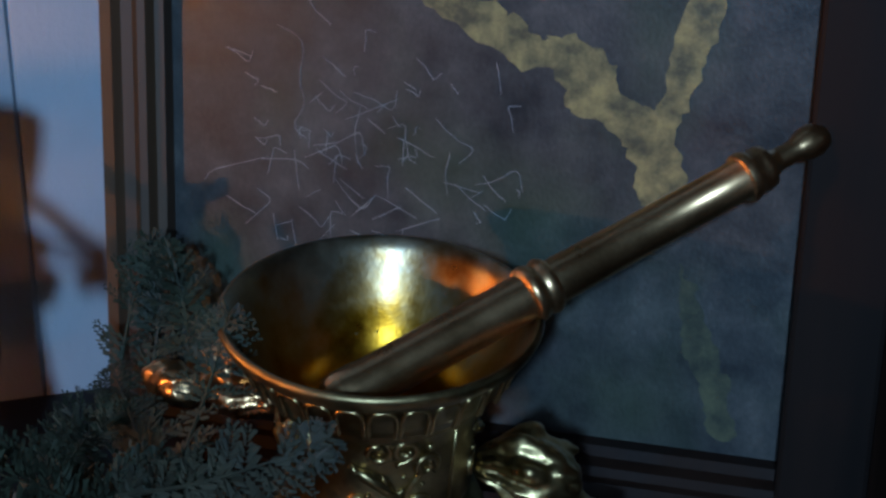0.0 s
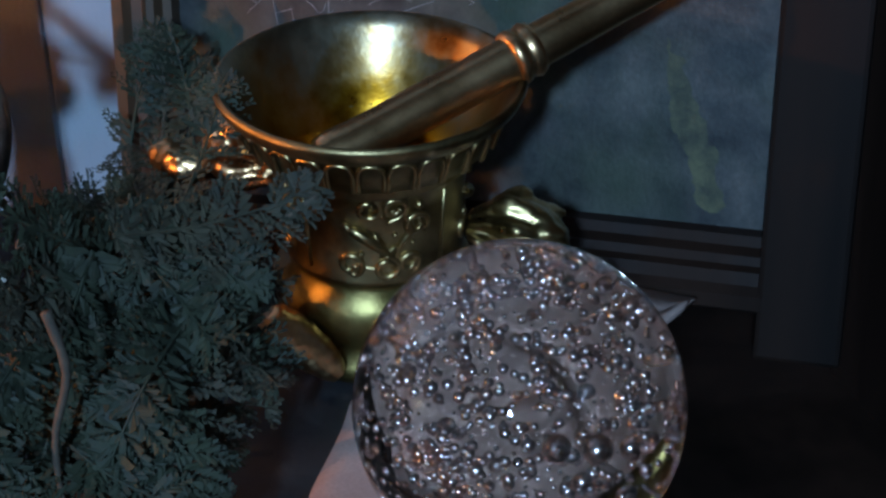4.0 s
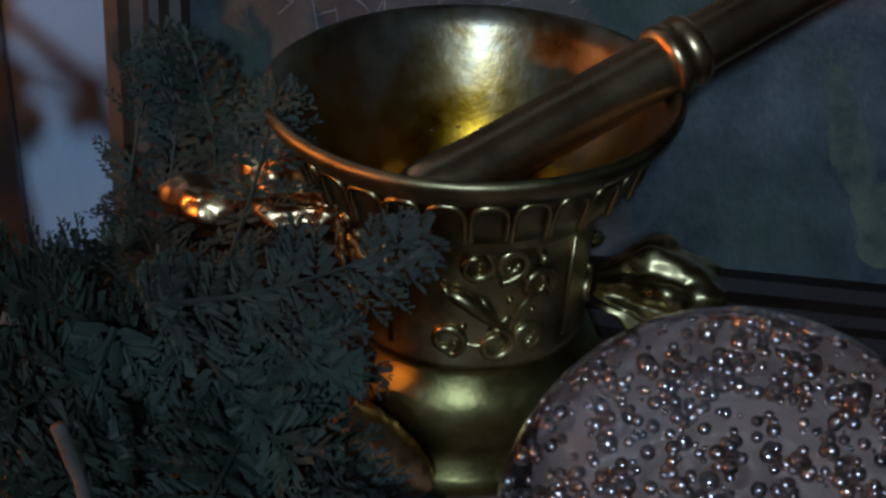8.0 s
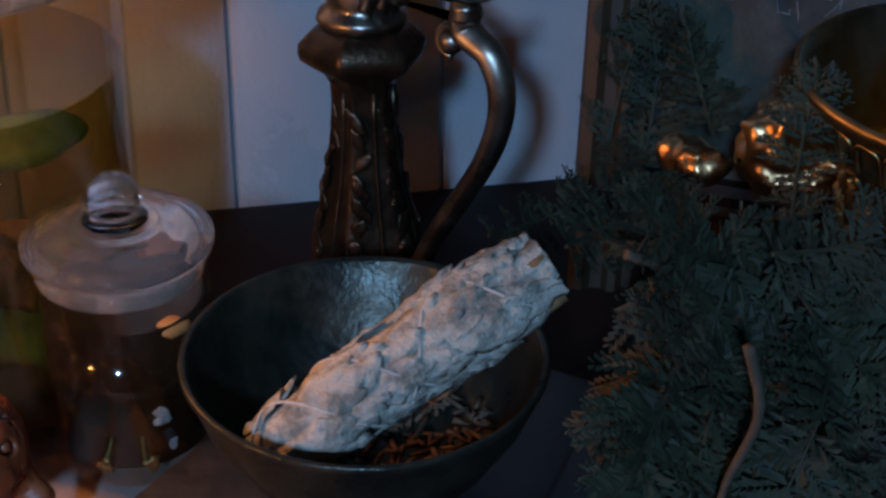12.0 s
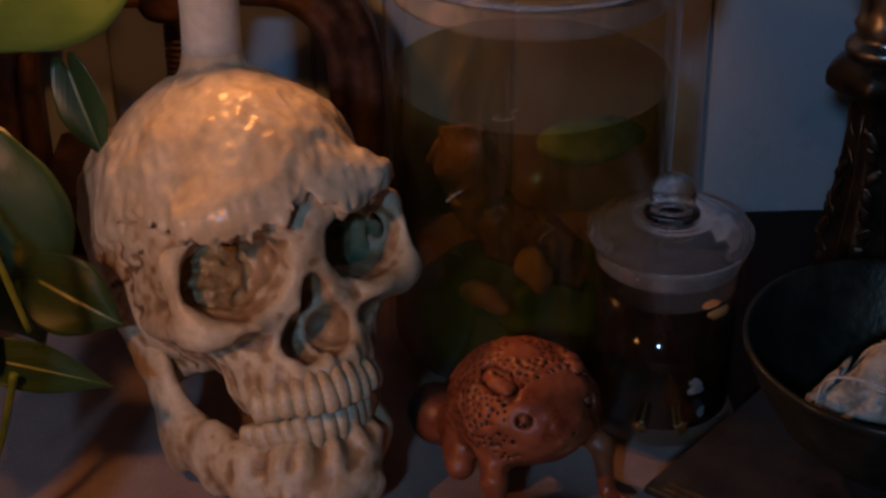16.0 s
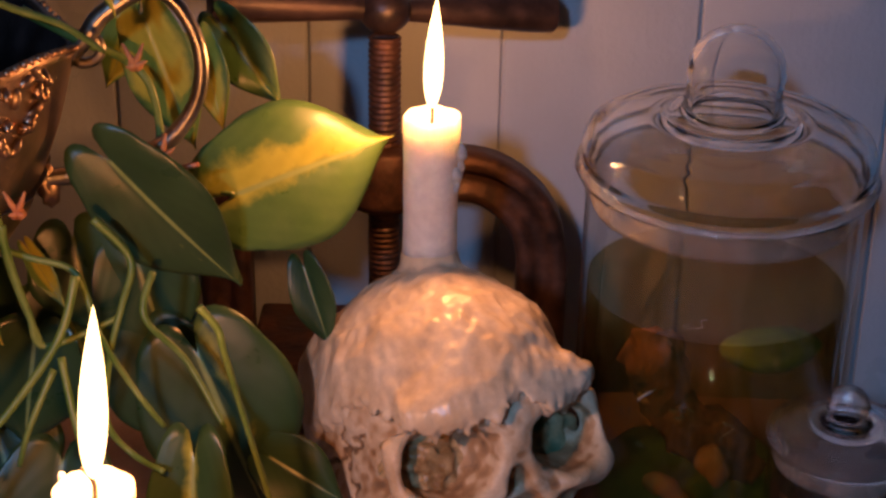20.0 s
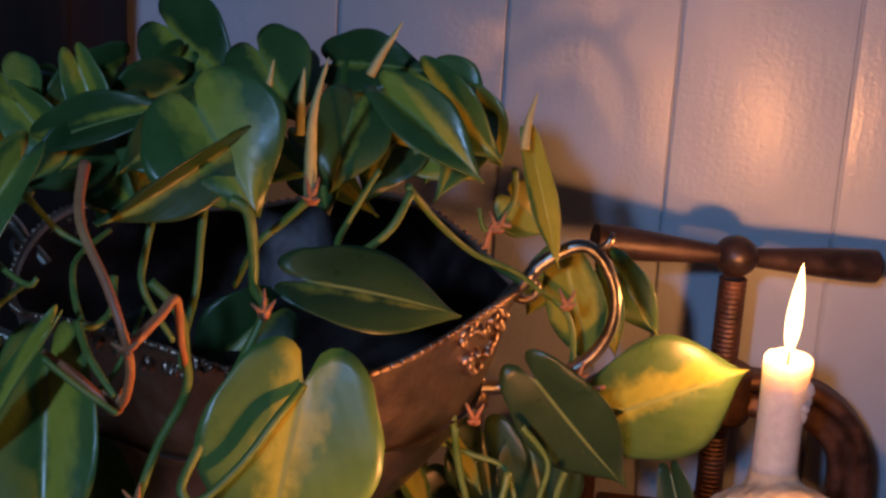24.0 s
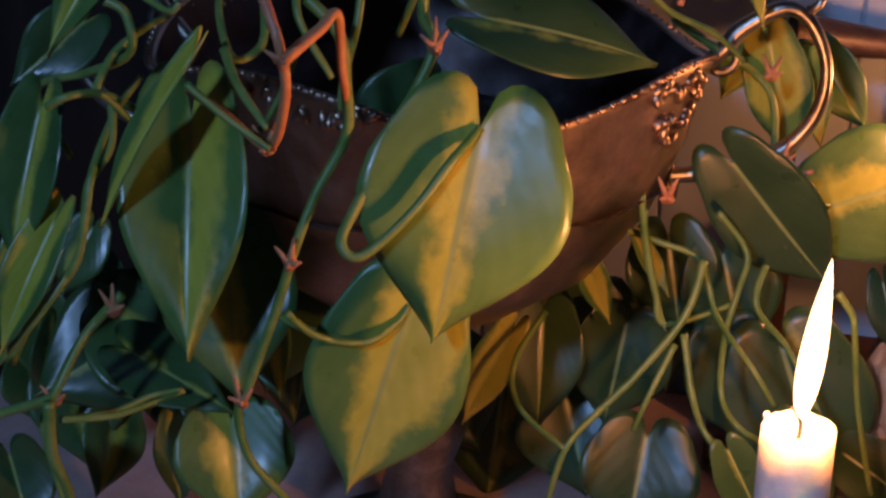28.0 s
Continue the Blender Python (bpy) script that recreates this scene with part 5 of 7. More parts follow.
def skull_shape(p, vault_only=False):
    x, y, z = p
    x = x + LEAN * np.clip(-0.030 - z, 0, 1)
    p = [x, y, z]
    ax = np.abs(x)
    q = [ax, y, z]
    vault = ellipsoid(p, (0, 0.047, 0.004), (0.0400, 0.057, 0.049))
    vault = join(vault, ellipsoid(q, (0.0215, 0.060, -0.002), (0.0185, 0.034, 0.034)), 0.02)
    if vault_only:
        return vault
    d = vault
    d = join(d, ellipsoid(q, (0.0215, 0.050, -0.020), (0.0180, 0.034, 0.026)), 0.012)          # temples
    d = join(d, ellipsoid(q, (0.018, 0.003, 0.0050), (0.0185, 0.009, 0.0070)), 0.008)          # brow
    d = join(d, ellipsoid(q, (0.0, 0.006, -0.01), (0.008, 0.010, 0.022)), 0.008)              # root of the nose
    d = join(d, ellipsoid(q, (0.0, 0.020, -0.030), (0.0355, 0.022, 0.024)), 0.01)              # mid face
    d = join(d, ellipsoid(q, (0.0, 0.013, -0.050), (0.0245, 0.021, 0.019)), 0.008)            # upper jaw
    d = join(d, capsule(q, (0.0392, 0.010, -0.004), (0.0380, 0.009, -0.026), 0.0048, 0.0062), 0.006)
    d = join(d, capsule(q, (0.0355, 0.006, -0.0285), (0.022, 0.001, -0.0305), 0.0060, 0.0046), 0.006)
    d = join(d, capsule(q, (0.0360, 0.010, -0.029), (0.0395, 0.040, -0.025), 0.0050, 0.0040), 0.005)  # cheek arch
    d = join(d, capsule(q, (0.0335, 0.058, -0.022), (0.031, 0.062, -0.043), 0.012, 0.008), 0.01)      # mastoid
    d = carve(d, ellipsoid(q, (0.0240, -0.006, -0.0130), (0.0175, 0.030, 0.0150)) + 0.0010 * NOISE(x, y, z, 170), 0.0022)
    d = carve(d, ellipsoid(q, (0.0045, -0.003, -0.0385), (0.0080, 0.016, 0.0088)), 0.003)
    d = carve(d, ellipsoid(p, (0, -0.002, -0.0275), (0.0052, 0.015, 0.0085)), 0.003)
    d = carve(d, ellipsoid(q, (0.0235, -0.003, -0.0375), (0.0075, 0.008, 0.0048)), 0.002)      # hollow under the eye
    d = carve(d, ellipsoid(q, (0.0425, 0.028, -0.050), (0.018, 0.030, 0.017)), 0.004)
    d = carve(d, ellipsoid(p, (0, 0.045, -0.062), (0.022, 0.028, 0.016)), 0.005)
    # roots of the teeth
    ang = np.arctan2(x, 0.018 - y)
    d = d - 0.0011 * np.clip(np.cos(ang * 15.5), -0.2, 1) * np.exp(-((z + 0.052) / 0.007) ** 2) * (y < 0.02)
    # sutures and cracks
    seam = np.abs(y - 0.044 - 0.003 * NOISE(x, y, z, 260) - 0.10 * (z - 0.02) * 0.3)
    d = d + 0.0016 * np.exp(-(seam / 0.0010) ** 2) * (ax > 0.025)
    seam = np.abs(z + 0.008 + 0.35 * (y - 0.05) - 0.003 * NOISE(x, y, z, 240))
    d = d + 0.0016 * np.exp(-(seam / 0.0010) ** 2) * (y > 0.03) * (y < 0.1) * (ax > 0.027)
    d = d - 0.0007 * NOISE(x, y, z, 120) - 0.0004 * NOISE(x, y, z, 330)
    return d


def jaw_shape(p):
    x, y, z = p
    x = x + LEAN * np.clip(-0.030 - z, 0, 1)
    p = [x, y, z]
    q = [np.abs(x), y, z]
    d = None
    arch = [(0.0, -0.0035, -0.088), (0.012, 0.0, -0.087), (0.022, 0.011, -0.084), (0.0275, 0.027, -0.079), (0.0315, 0.044, -0.072)]
    for a, b in zip(arch, arch[1:]):
        c = capsule([q[0], q[1], (q[2] - a[2]) * 0.62 + a[2]], a, (b[0], b[1], b[2]), 0.0062, 0.0058)
        d = c if d is None else join(d, c, 0.006)
    d = join(d, ellipsoid(q, (0.0, -0.004, -0.0965), (0.013, 0.0065, 0.0065)), 0.006)
    d = join(d, ellipsoid(q, (0.012, -0.001, -0.0985), (0.007, 0.006, 0.005)), 0.005)
    ramus = capsule([q[0] * 2.3, q[1], q[2]], (0.0325 * 2.3, 0.048, -0.072), (0.0385 * 2.3, 0.054, -0.030), 0.011, 0.0075)
    d = join(d, ramus, 0.006)
    d = carve(d, capsule(q, (0, 0.06, -0.060), (0, 0.03, -0.060), 0.026, 0.018), 0.004)
    ang = np.arctan2(x, 0.018 - y)
    d = d - 0.0010 * np.cos(ang * 16.5) * np.exp(-((z + 0.081) / 0.005) ** 2) * (y < 0.025)
    d = d - 0.0008 * NOISE(x, y, z, 130) - 0.0004 * NOISE(x, y, z, 330)
    return d


def tooth_mesh(w, h, depth, point):
    bm = blob((0, 0, 0), (w, depth, h), sub=3)
    for v in bm.verts:
        k = v.co.z / h
        v.co.x *= 1.0 + 0.20 * (-k) * (1 - point)
        v.co.x = math.copysign(min(abs(v.co.x), w * 0.95), v.co.x)
        if k < 0:
            v.co.z = max(v.co.z, -h * (0.80 - 0.18 * point * (abs(v.co.x) / w)))
    me = bpy.data.meshes.new("tooth")
    bm.to_mesh(me)
    bm.free()
    me.materials.append(TEETH)
    me.shade_smooth()
    return me


def skull():
    t = thing("skull", SKULL_POSE, "bone-coloured resin skull with stained hollows, under dripped wax", "skull")
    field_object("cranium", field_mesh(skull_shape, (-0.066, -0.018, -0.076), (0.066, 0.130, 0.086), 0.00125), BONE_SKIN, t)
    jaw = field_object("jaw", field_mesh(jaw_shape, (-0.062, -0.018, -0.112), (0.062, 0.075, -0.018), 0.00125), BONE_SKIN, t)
    jaw.matrix_basis = pose(0, 0, 0.0045)
    rng = random.Random(9)
    kinds = [tooth_mesh(0.0031, 0.0082, 0.0030, 0.1), tooth_mesh(0.0029, 0.0080, 0.0030, 0.9), tooth_mesh(0.0033, 0.0070, 0.0040, 0.3)]
    for up in (1, -1):
        for i in range(-6, 7 if up > 0 else 7):
            s = (i + (0.5 if up > 0 else 0.0))
            if abs(s) > 6:
                continue
            a = s * 0.192
            r = 0.0232
            x, y = r * math.sin(a) - LEAN * (0.027 if up > 0 else 0.043), 0.018 - (r + 0.0012 * up) * math.cos(a) * (1 + 0.10 * (up > 0))
            k = kinds[1] if 2 < abs(s) < 3.2 else kinds[0] if abs(s) < 3 else kinds[2]
            ob = new("tooth", k)
            ob.parent = t if up > 0 else jaw
            z = (-0.0575 if up > 0 else -0.0725) + rng.uniform(-0.0005, 0.0005)
            ob.matrix_basis = pose(x, y, z, (0 if up > 0 else 180) + rng.uniform(-4, 4) - 6 * up, rng.uniform(-4, 4), math.degrees(a) if up > 0 else -math.degrees(a) + 180) @ Matrix.Diagonal((1, 1, 1.0 if up > 0 else 0.9, 1))
    for s, mat in ((-1, HOLLOW_WAX), (1, MOSS_STAIN)):
        part("eye_hollow", blob((s * 0.0232, 0.0215 if s < 0 else 0.0245, -0.0125), (0.0172, 0.0085, 0.0158), bumps=0.3, freq=230, sub=5), mat, t, "stained old wax inside the eye socket")
    # wax: a skin over the vault that ends in drips
    up = (SKULL_POSE.to_3x3().inverted() @ Vector((0, 0, 1))).normalized()
    c0 = SKULL_POSE.inverted() @ Vector((-0.003, 0.222, 0.137))

    def wax(p):
        x, y, z = p
        h = x * up.x + y * up.y + z * up.z
        a = np.arctan2(x - c0.x, -(y - c0.y))
        base = skull_shape(p, True)
        base = join(base, ellipsoid([np.abs(x), y, z], (0.0175, 0.001, 0.0070), (0.0180, 0.009, 0.0060)), 0.009)
        flow = 0.0038 + 0.0009 * NOISE(a * 0.05, h * 0.12, h * 0, 130) + 0.0014 * NOISE(x, y, z, 62) + 0.0008 * NOISE(x * 1.2, y, z * 0.8, 170) + 0.0007 * NOISE(x * 1.3, y, z * 0.5, 420)
        r = np.sqrt((x - c0.x) ** 2 + (y - c0.y) ** 2)
        cone = capsule(p, tuple(c0 - up * 0.018), tuple(c0 + up * 0.003), 0.0128, 0.0112)
        skin = join(base - flow, cone, 0.006)
        front = np.clip(-(y - 0.03) / 0.03, 0, 1)
        edge = -0.0005 + 0.020 * (1 - front) + 0.0035 * NOISE(x, y * 0.2, z * 0, 190) + 0.0035 * NOISE(x, y, z * 0, 420) + 0.012 * np.clip((np.abs(x) - 0.0385) / 0.012, 0, 1)
        edge = edge + 0.006 * np.exp(-(x / 0.008) ** 2)
        return np.maximum(skin, (edge - (z + 0.35 * y * (1 - front))) * 0.6)

    field_object("wax_coat", field_mesh(wax, (-0.068, -0.020, -0.012), (0.068, 0.130, 0.098), 0.0012), WAX, t, "thick candle wax run down over the brow")


skull()


# ---- frog ----
def frog():
    m = pose(0.111, 0.124, 0.017, 0, 0, 26) @ Matrix.Diagonal((0.94, 0.94, 0.94, 1))
    rng = np.random.RandomState(4)
    pits = []
    for k in range(4000):
        a, b = rng.uniform(0, 2 * math.pi), rng.uniform(-0.35, 0.97)
        c = np.array((0.0290 * math.cos(a) * math.sqrt(1 - b * b), 0.004 + 0.0300 * math.sin(a) * math.sqrt(1 - b * b), 0.0262 + 0.0226 * b))
        if c[1] < -0.012 and abs(c[0]) < 0.014 and c[2] > 0.012:
            continue
        if not pits or (((np.array([q for q, r in pits]) - c) ** 2).sum(1) > 0.0023 ** 2).all():
            pits.append((c, rng.uniform(0.0007, 0.0012)))

    def shape(p):
        x, y, z = p
        q = [np.abs(x), y, z]
        d = ellipsoid(p, (0, 0.004, 0.0260), (0.0292, 0.0302, 0.0228))
        f0, f = [x, y - 0.0055, z], [np.abs(x), y - 0.0055, z]      # the blunt face
        d = join(d, ellipsoid(f0, (0, -0.017, 0.0290), (0.0200, 0.0130, 0.0135)), 0.010)                 # head
        d = join(d, ellipsoid(f0, (0, -0.0275, 0.0262), (0.0110, 0.0060, 0.0072)), 0.007)               # snout
        d = join(d, capsule(f, (0.0030, -0.0300, 0.0320), (0.0105, -0.0130, 0.0425), 0.0016, 0.0022), 0.004)   # brow ridges
        d = join(d, ellipsoid(f, (0.0118, -0.0215, 0.0368), (0.0046, 0.0046, 0.0040)), 0.002)           # eyelids
        d = carve(d, ellipsoid(f, (0.0142, -0.0265, 0.0350), (0.0034, 0.0030, 0.0026)), 0.0012)
        d = join(d, ellipsoid(f, (0.0138, -0.0255, 0.0350), (0.0024, 0.0022, 0.0020)), 0.0006)
        gland = ellipsoid(q, (0.0150, -0.0040, 0.0430), (0.0050, 0.0095, 0.0032))
        gland = gland + 0.0004 * np.sin(900 * y + 500 * x)
        d = carve(d, gland - 0.0009, 0.001)
        d = join(d, gland, 0.0010)
        d = carve(d, capsule(f, (0.0, -0.0338, 0.0232), (0.0195, -0.0170, 0.0240), 0.0008, 0.0009), 0.0012)      # mouth
        d = carve(d, ellipsoid(f, (0.0030, -0.0330, 0.0285), (0.0010, 0.0014, 0.0010)), 0.0008)
        for k in (0.0, 1.0, 2.0):
            d = carve(d, capsule(f, (0.0175, -0.0195 - 0.001 * k, 0.0330 - 0.003 * k), (0.0195, -0.0140, 0.0300 - 0.003 * k), 0.0004, 0.0004), 0.0008)
        d = join(d, capsule(q, (0.0190, -0.0080, 0.0160), (0.0245, -0.0165, 0.0085), 0.0062, 0.0044), 0.006)    # fore legs
        d = join(d, capsule(q, (0.0245, -0.0165, 0.0085), (0.0235, -0.0225, -0.008), 0.0042, 0.0031), 0.004)
        for k in (-1, 0, 1):
            d = join(d, capsule(q, (0.0235, -0.0225, -0.0085), (0.0235 + 0.005 * k, -0.0300, -0.0105), 0.0021, 0.0015), 0.0015)
        d = join(d, capsule(q, (0.0180, 0.0200, 0.0110), (0.0265, 0.0060, 0.0030), 0.0090, 0.0060), 0.006)      # folded hind legs
        d = join(d, ellipsoid(q, (0.0190, 0.0380, 0.0060), (0.0115, 0.0140, 0.0125)), 0.004)
        spots = np.zeros(x.shape)
        axes = (x[:, 0, 0], y[0, :, 0], z[0, 0, :])
        for c, r in pits:
            cut = tuple(slice(int(np.searchsorted(g, v - 0.003)), int(np.searchsorted(g, v + 0.003))) for g, v in zip(axes, c))
            e = (x[cut] - c[0]) ** 2 + (y[cut] - c[1]) ** 2 + (z[cut] - c[2]) ** 2
            spots[cut] = np.maximum(spots[cut], np.exp(-e / (r * r)))
        d = d + 0.0026 * spots
        return d - 0.0003 * NOISE(x, y, z, 300) - 0.0003 * NOISE(x, y, z, 150)

    me = field_mesh(shape, (-0.044, -0.040, -0.014), (0.044, 0.056, 0.054), 0.00075)
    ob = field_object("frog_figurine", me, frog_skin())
    ob.matrix_world = m
    tagged(ob, "glossy terracotta frog figurine with pitted skin", "figurine")


def frog_skin():
    m, nt, b = material("terracotta_glaze", (0.4, 0.12, 0.05), 0.35)
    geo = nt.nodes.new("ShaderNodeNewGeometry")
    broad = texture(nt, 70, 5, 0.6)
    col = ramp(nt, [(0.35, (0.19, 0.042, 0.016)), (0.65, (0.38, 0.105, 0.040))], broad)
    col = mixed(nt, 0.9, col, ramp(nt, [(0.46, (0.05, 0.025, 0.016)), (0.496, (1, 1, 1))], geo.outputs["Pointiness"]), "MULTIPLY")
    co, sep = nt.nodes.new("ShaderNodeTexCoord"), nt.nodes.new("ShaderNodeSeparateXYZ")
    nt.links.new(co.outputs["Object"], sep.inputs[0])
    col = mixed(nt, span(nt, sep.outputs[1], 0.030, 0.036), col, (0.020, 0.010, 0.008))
    nt.links.new(col, b.inputs["Base Color"])
    nt.links.new(ramp(nt, [(0.35, (0.26,) * 3), (0.65, (0.5,) * 3)], broad), b.inputs["Roughness"])
    bump(nt, b, texture(nt, 420, 3), 0.3, 0.0006)
    return m


frog()


# ---- lion-head handles of the mortar ----
def beast_handle(a, reach, droop, metal, sink=0.0, pitch=0.0, flat=1.0):
    def shape(p):
        x, y, z = p
        q = [x, np.abs(y), z]
        d = capsule(p, (0.0425, 0, 0.067), (0.052, 0, 0.072), 0.0085, 0.0125)
        d = join(d, ellipsoid(p, (0.058, 0, 0.066), (0.014, 0.0145, 0.0145)), 0.006)
        d = join(d, ellipsoid(p, (reach - 0.010, 0, droop + 0.004), (0.0125, 0.0085, 0.0075)), 0.010)
        d = join(d, ellipsoid(q, (0.064, 0.0075, 0.0755), (0.0062, 0.0040, 0.0035)), 0.003)
        d = carve(d, ellipsoid(q, (0.0695, 0.0085, 0.0705), (0.0035, 0.0028, 0.0022)), 0.0015)
        d = join(d, ellipsoid(q, (0.054, 0.0120, 0.0760), (0.0045, 0.0035, 0.0055)), 0.002)
        d = carve(d, capsule(q, (reach + 0.002, 0, droop - 0.0015), (0.068, 0.010, droop + 0.0015), 0.0013, 0.0013), 0.0015)
        d = join(d, ellipsoid(q, (reach - 0.001, 0.0025, droop + 0.0075), (0.0038, 0.0032, 0.0028)), 0.002)
        mane = np.sin(np.arctan2(y, z - 0.066) * 9 + 60 * x)
        d = d - 0.0020 * mane * np.exp(-((x - 0.048) / 0.010) ** 2)
        return d - 0.0012 * NOISE(x, y, z, 190) - 0.0007 * NOISE(x, y, z, 360)

    me = field_mesh(shape, (0.022, -0.022, 0.030), (reach + 0.008, 0.022, 0.092), 0.0011)
    ob = field_object("beast_handle", me, metal, mortar_thing, "cast beast-head handle")
    ob.matrix_basis = pose(0, 0, -sink, 0, 0, math.degrees(a) - 12) @ pose(-0.13 * math.sin(radians(pitch)) * 0.45, 0, 0, 0, pitch, 0) @ Matrix.Diagonal((1, 1, flat, 1))


# left handle takes the warmer bronze, candlelight put into its colour
beast_handle(math.atan2(0.074, -0.0725), 0.098, 0.048, BRASS_WARM, 0.006)
beast_handle(math.atan2(-0.033, 0.079), 0.086, 0.046, BRASS, 0.002, 8, 0.82)


def claw():
    """A tapering cast claw with knuckle creases, leaning on the mortar's foot."""
    a, b_ = Vector((0.3800, 0.078, 0.0755)), Vector((0.4040, 0.074, 0.0500))
    line = spline([a, a.lerp(b_, 0.3) + Vector((0.001, -0.001, 0.001)), a.lerp(b_, 0.7) + Vector((0.001, -0.001, 0.001)), b_], 12)
    bm = tube([p - a for p in line], lambda s: (0.0072 + 0.0012 * math.sin(2.6 * s) - 0.0045 * s ** 3) * (1 - 0.07 * max(0.0, math.cos(s * 34)) ** 6) * (0.55 + 0.45 * min(1.0, s * 9)), 20)
    for v in bm.verts:
        v.co += Vector((noise.noise(v.co * 420), noise.noise(v.co * 420 + Vector((7, 0, 0))), noise.noise(v.co * 420 + Vector((0, 9, 0))))) * 0.0006
    ob = mesh_object("claw_ornament", bm, BRASS_WARM)
    ob.matrix_world = pose(*a)
    tagged(ob, "bronze claw-shaped ornament leaning against the mortar foot", "ornament")


claw()


# ---- dried fern ----
fern = thing("dried_fern", pose(0.34, 0.06, 0.045), "bunch of dried dark green fern between bowl and mortar", "fern")
fern_inv = pose(0.34, 0.06, 0.045).inverted()
fern_rng = random.Random(12)
TWIG = surface("grey_brown_twig", (0.05, 0.04, 0.028), (0.10, 0.075, 0.05), 120, (0.8, 0.9), fine=500)


def frond(points, size, withered=False):
    """A drooping lacy frond: a rib, uneven side ribs with some missing, each set with tiny toothed leaflets."""
    line = spline(points, 10)
    total = sum((b - a).length for a, b in zip(line, line[1:]))
    bm = tube([fern_inv @ p for p in line], lambda s: 0.0008 * (1 - 0.7 * s), 5)
    n = max(9, int(total / 0.0042))
    lean, phase = fern_rng.uniform(-0.8, 0.8), fern_rng.uniform(0, 6)
    for i in range(n):
        s = (i + fern_rng.uniform(0.2, 0.8)) / n
        k = s * (len(line) - 1)
        j = min(int(k), len(line) - 2)
        p = line[j].lerp(line[j + 1], k - j)
        d = (line[j + 1] - line[j]).normalized()
        face = Vector((lean + 0.5 * math.sin(phase + 5 * s), -1, 0.9)).normalized()
        side = d.cross(face).normalized()
        up = side.cross(d)
        reach = size * fern_rng.uniform(0.75, 1.12) * (0.003 + 0.016 * math.sin(math.pi * min(1, 0.22 + 0.76 * s)) ** 0.8)
        for hand in (-1, 1):
            if fern_rng.random() < 0.06:
                continue
            e = (side * hand * 0.85 + d * fern_rng.uniform(0.4, 0.7) + up * fern_rng.uniform(-0.3, 0.25)).normalized()
            sag = fern_rng.uniform(0.1, 0.4)
            m = max(3, int(reach / 0.0017))
            f = e.cross(up).normalized()
            for q in range(m):
                v = (q + 0.6) / m
                c = p + e * reach * v - up * (sag * reach * v ** 2)
                w = 0.0042 * size * (1 - 0.6 * v) * fern_rng.uniform(0.55, 1.3)
                for h2 in (-1, 1):
                    t = c + (f * h2 * fern_rng.uniform(0.5, 1.0) + e * 0.7).normalized() * w * 1.35 + up * fern_rng.uniform(-0.35, 0.35) * w
                    mid = (c + t) / 2 + up * fern_rng.uniform(-0.2, 0.2) * w
                    g = e * w * 0.5
                    vs = [bm.verts.new(fern_inv @ z) for z in (c - g * 0.3, mid - g, t, mid + g)]
                    bm.faces.new(vs)
    part("frond", bm, FERN_BROWN if withered else FERN, fern, smooth=False)


def twig(points):
    line = spline(points, 6)
    part("twig", tube([fern_inv @ p for p in line], lambda s: 0.0016 * (1 - 0.5 * s) + 0.0004 * noise.noise(Vector((s * 20, 0, 0))), 7), TWIG, fern, "bare grey-brown twig")


frond([(0.369, 0.160, 0.111), (0.373, 0.185, 0.117), (0.370, 0.200, 0.139)], 1.0)
frond([(0.330, 0.020, 0.144), (0.353, 0.030, 0.138), (0.376, 0.036, 0.138), (0.395, 0.038, 0.142)], 1.0, True)
frond([(0.349, 0.120, 0.094), (0.346, 0.150, 0.099), (0.345, 0.197, 0.094)], 0.9)
frond([(0.350, 0.060, 0.121), (0.320, 0.030, 0.126), (0.296, 0.000, 0.135)], 1.1, True)
frond([(0.337, 0.030, 0.117), (0.340, -0.000, 0.092), (0.339, -0.020, 0.061)], 1.1, True)
frond([(0.328, 0.030, 0.118), (0.308, -0.000, 0.104), (0.293, -0.020, 0.071)], 1.1)
frond([(0.330, 0.040, 0.123), (0.312, 0.030, 0.143), (0.298, 0.020, 0.157)], 1.0)
frond([(0.353, 0.060, 0.129), (0.368, 0.090, 0.140), (0.376, 0.100, 0.158)], 0.8)
frond([(0.359, 0.200, 0.083), (0.366, 0.210, 0.110), (0.365, 0.220, 0.135)], 0.9)
frond([(0.349, 0.210, 0.086), (0.358, 0.220, 0.113), (0.371, 0.230, 0.127)], 0.8)
frond([(0.302, 0.200, 0.059), (0.331, 0.220, 0.054), (0.346, 0.220, 0.064)], 0.8)
frond([(0.333, 0.050, 0.120), (0.338, 0.040, 0.098), (0.341, 0.030, 0.074)], 1.1)
frond([(0.313, 0.060, 0.117), (0.315, 0.040, 0.097), (0.317, 0.030, 0.077)], 1.1, True)
frond([(0.332, 0.050, 0.134), (0.356, 0.050, 0.123), (0.366, 0.050, 0.108)], 1.0)
frond([(0.313, 0.050, 0.118), (0.332, 0.050, 0.120), (0.350, 0.050, 0.111)], 1.1)
frond([(0.309, 0.060, 0.125), (0.320, 0.080, 0.122), (0.329, 0.100, 0.120)], 0.9)
frond([(0.336, 0.030, 0.136), (0.347, 0.020, 0.120), (0.354, 0.000, 0.114)], 1.1)
frond([(0.324, 0.030, 0.135), (0.316, 0.020, 0.122), (0.309, 0.000, 0.116)], 1.1)
frond([(0.342, 0.050, 0.124), (0.359, 0.030, 0.126), (0.369, 0.020, 0.118)], 1.0)
frond([(0.307, 0.120, 0.096), (0.330, 0.140, 0.093), (0.348, 0.150, 0.094)], 1.0)
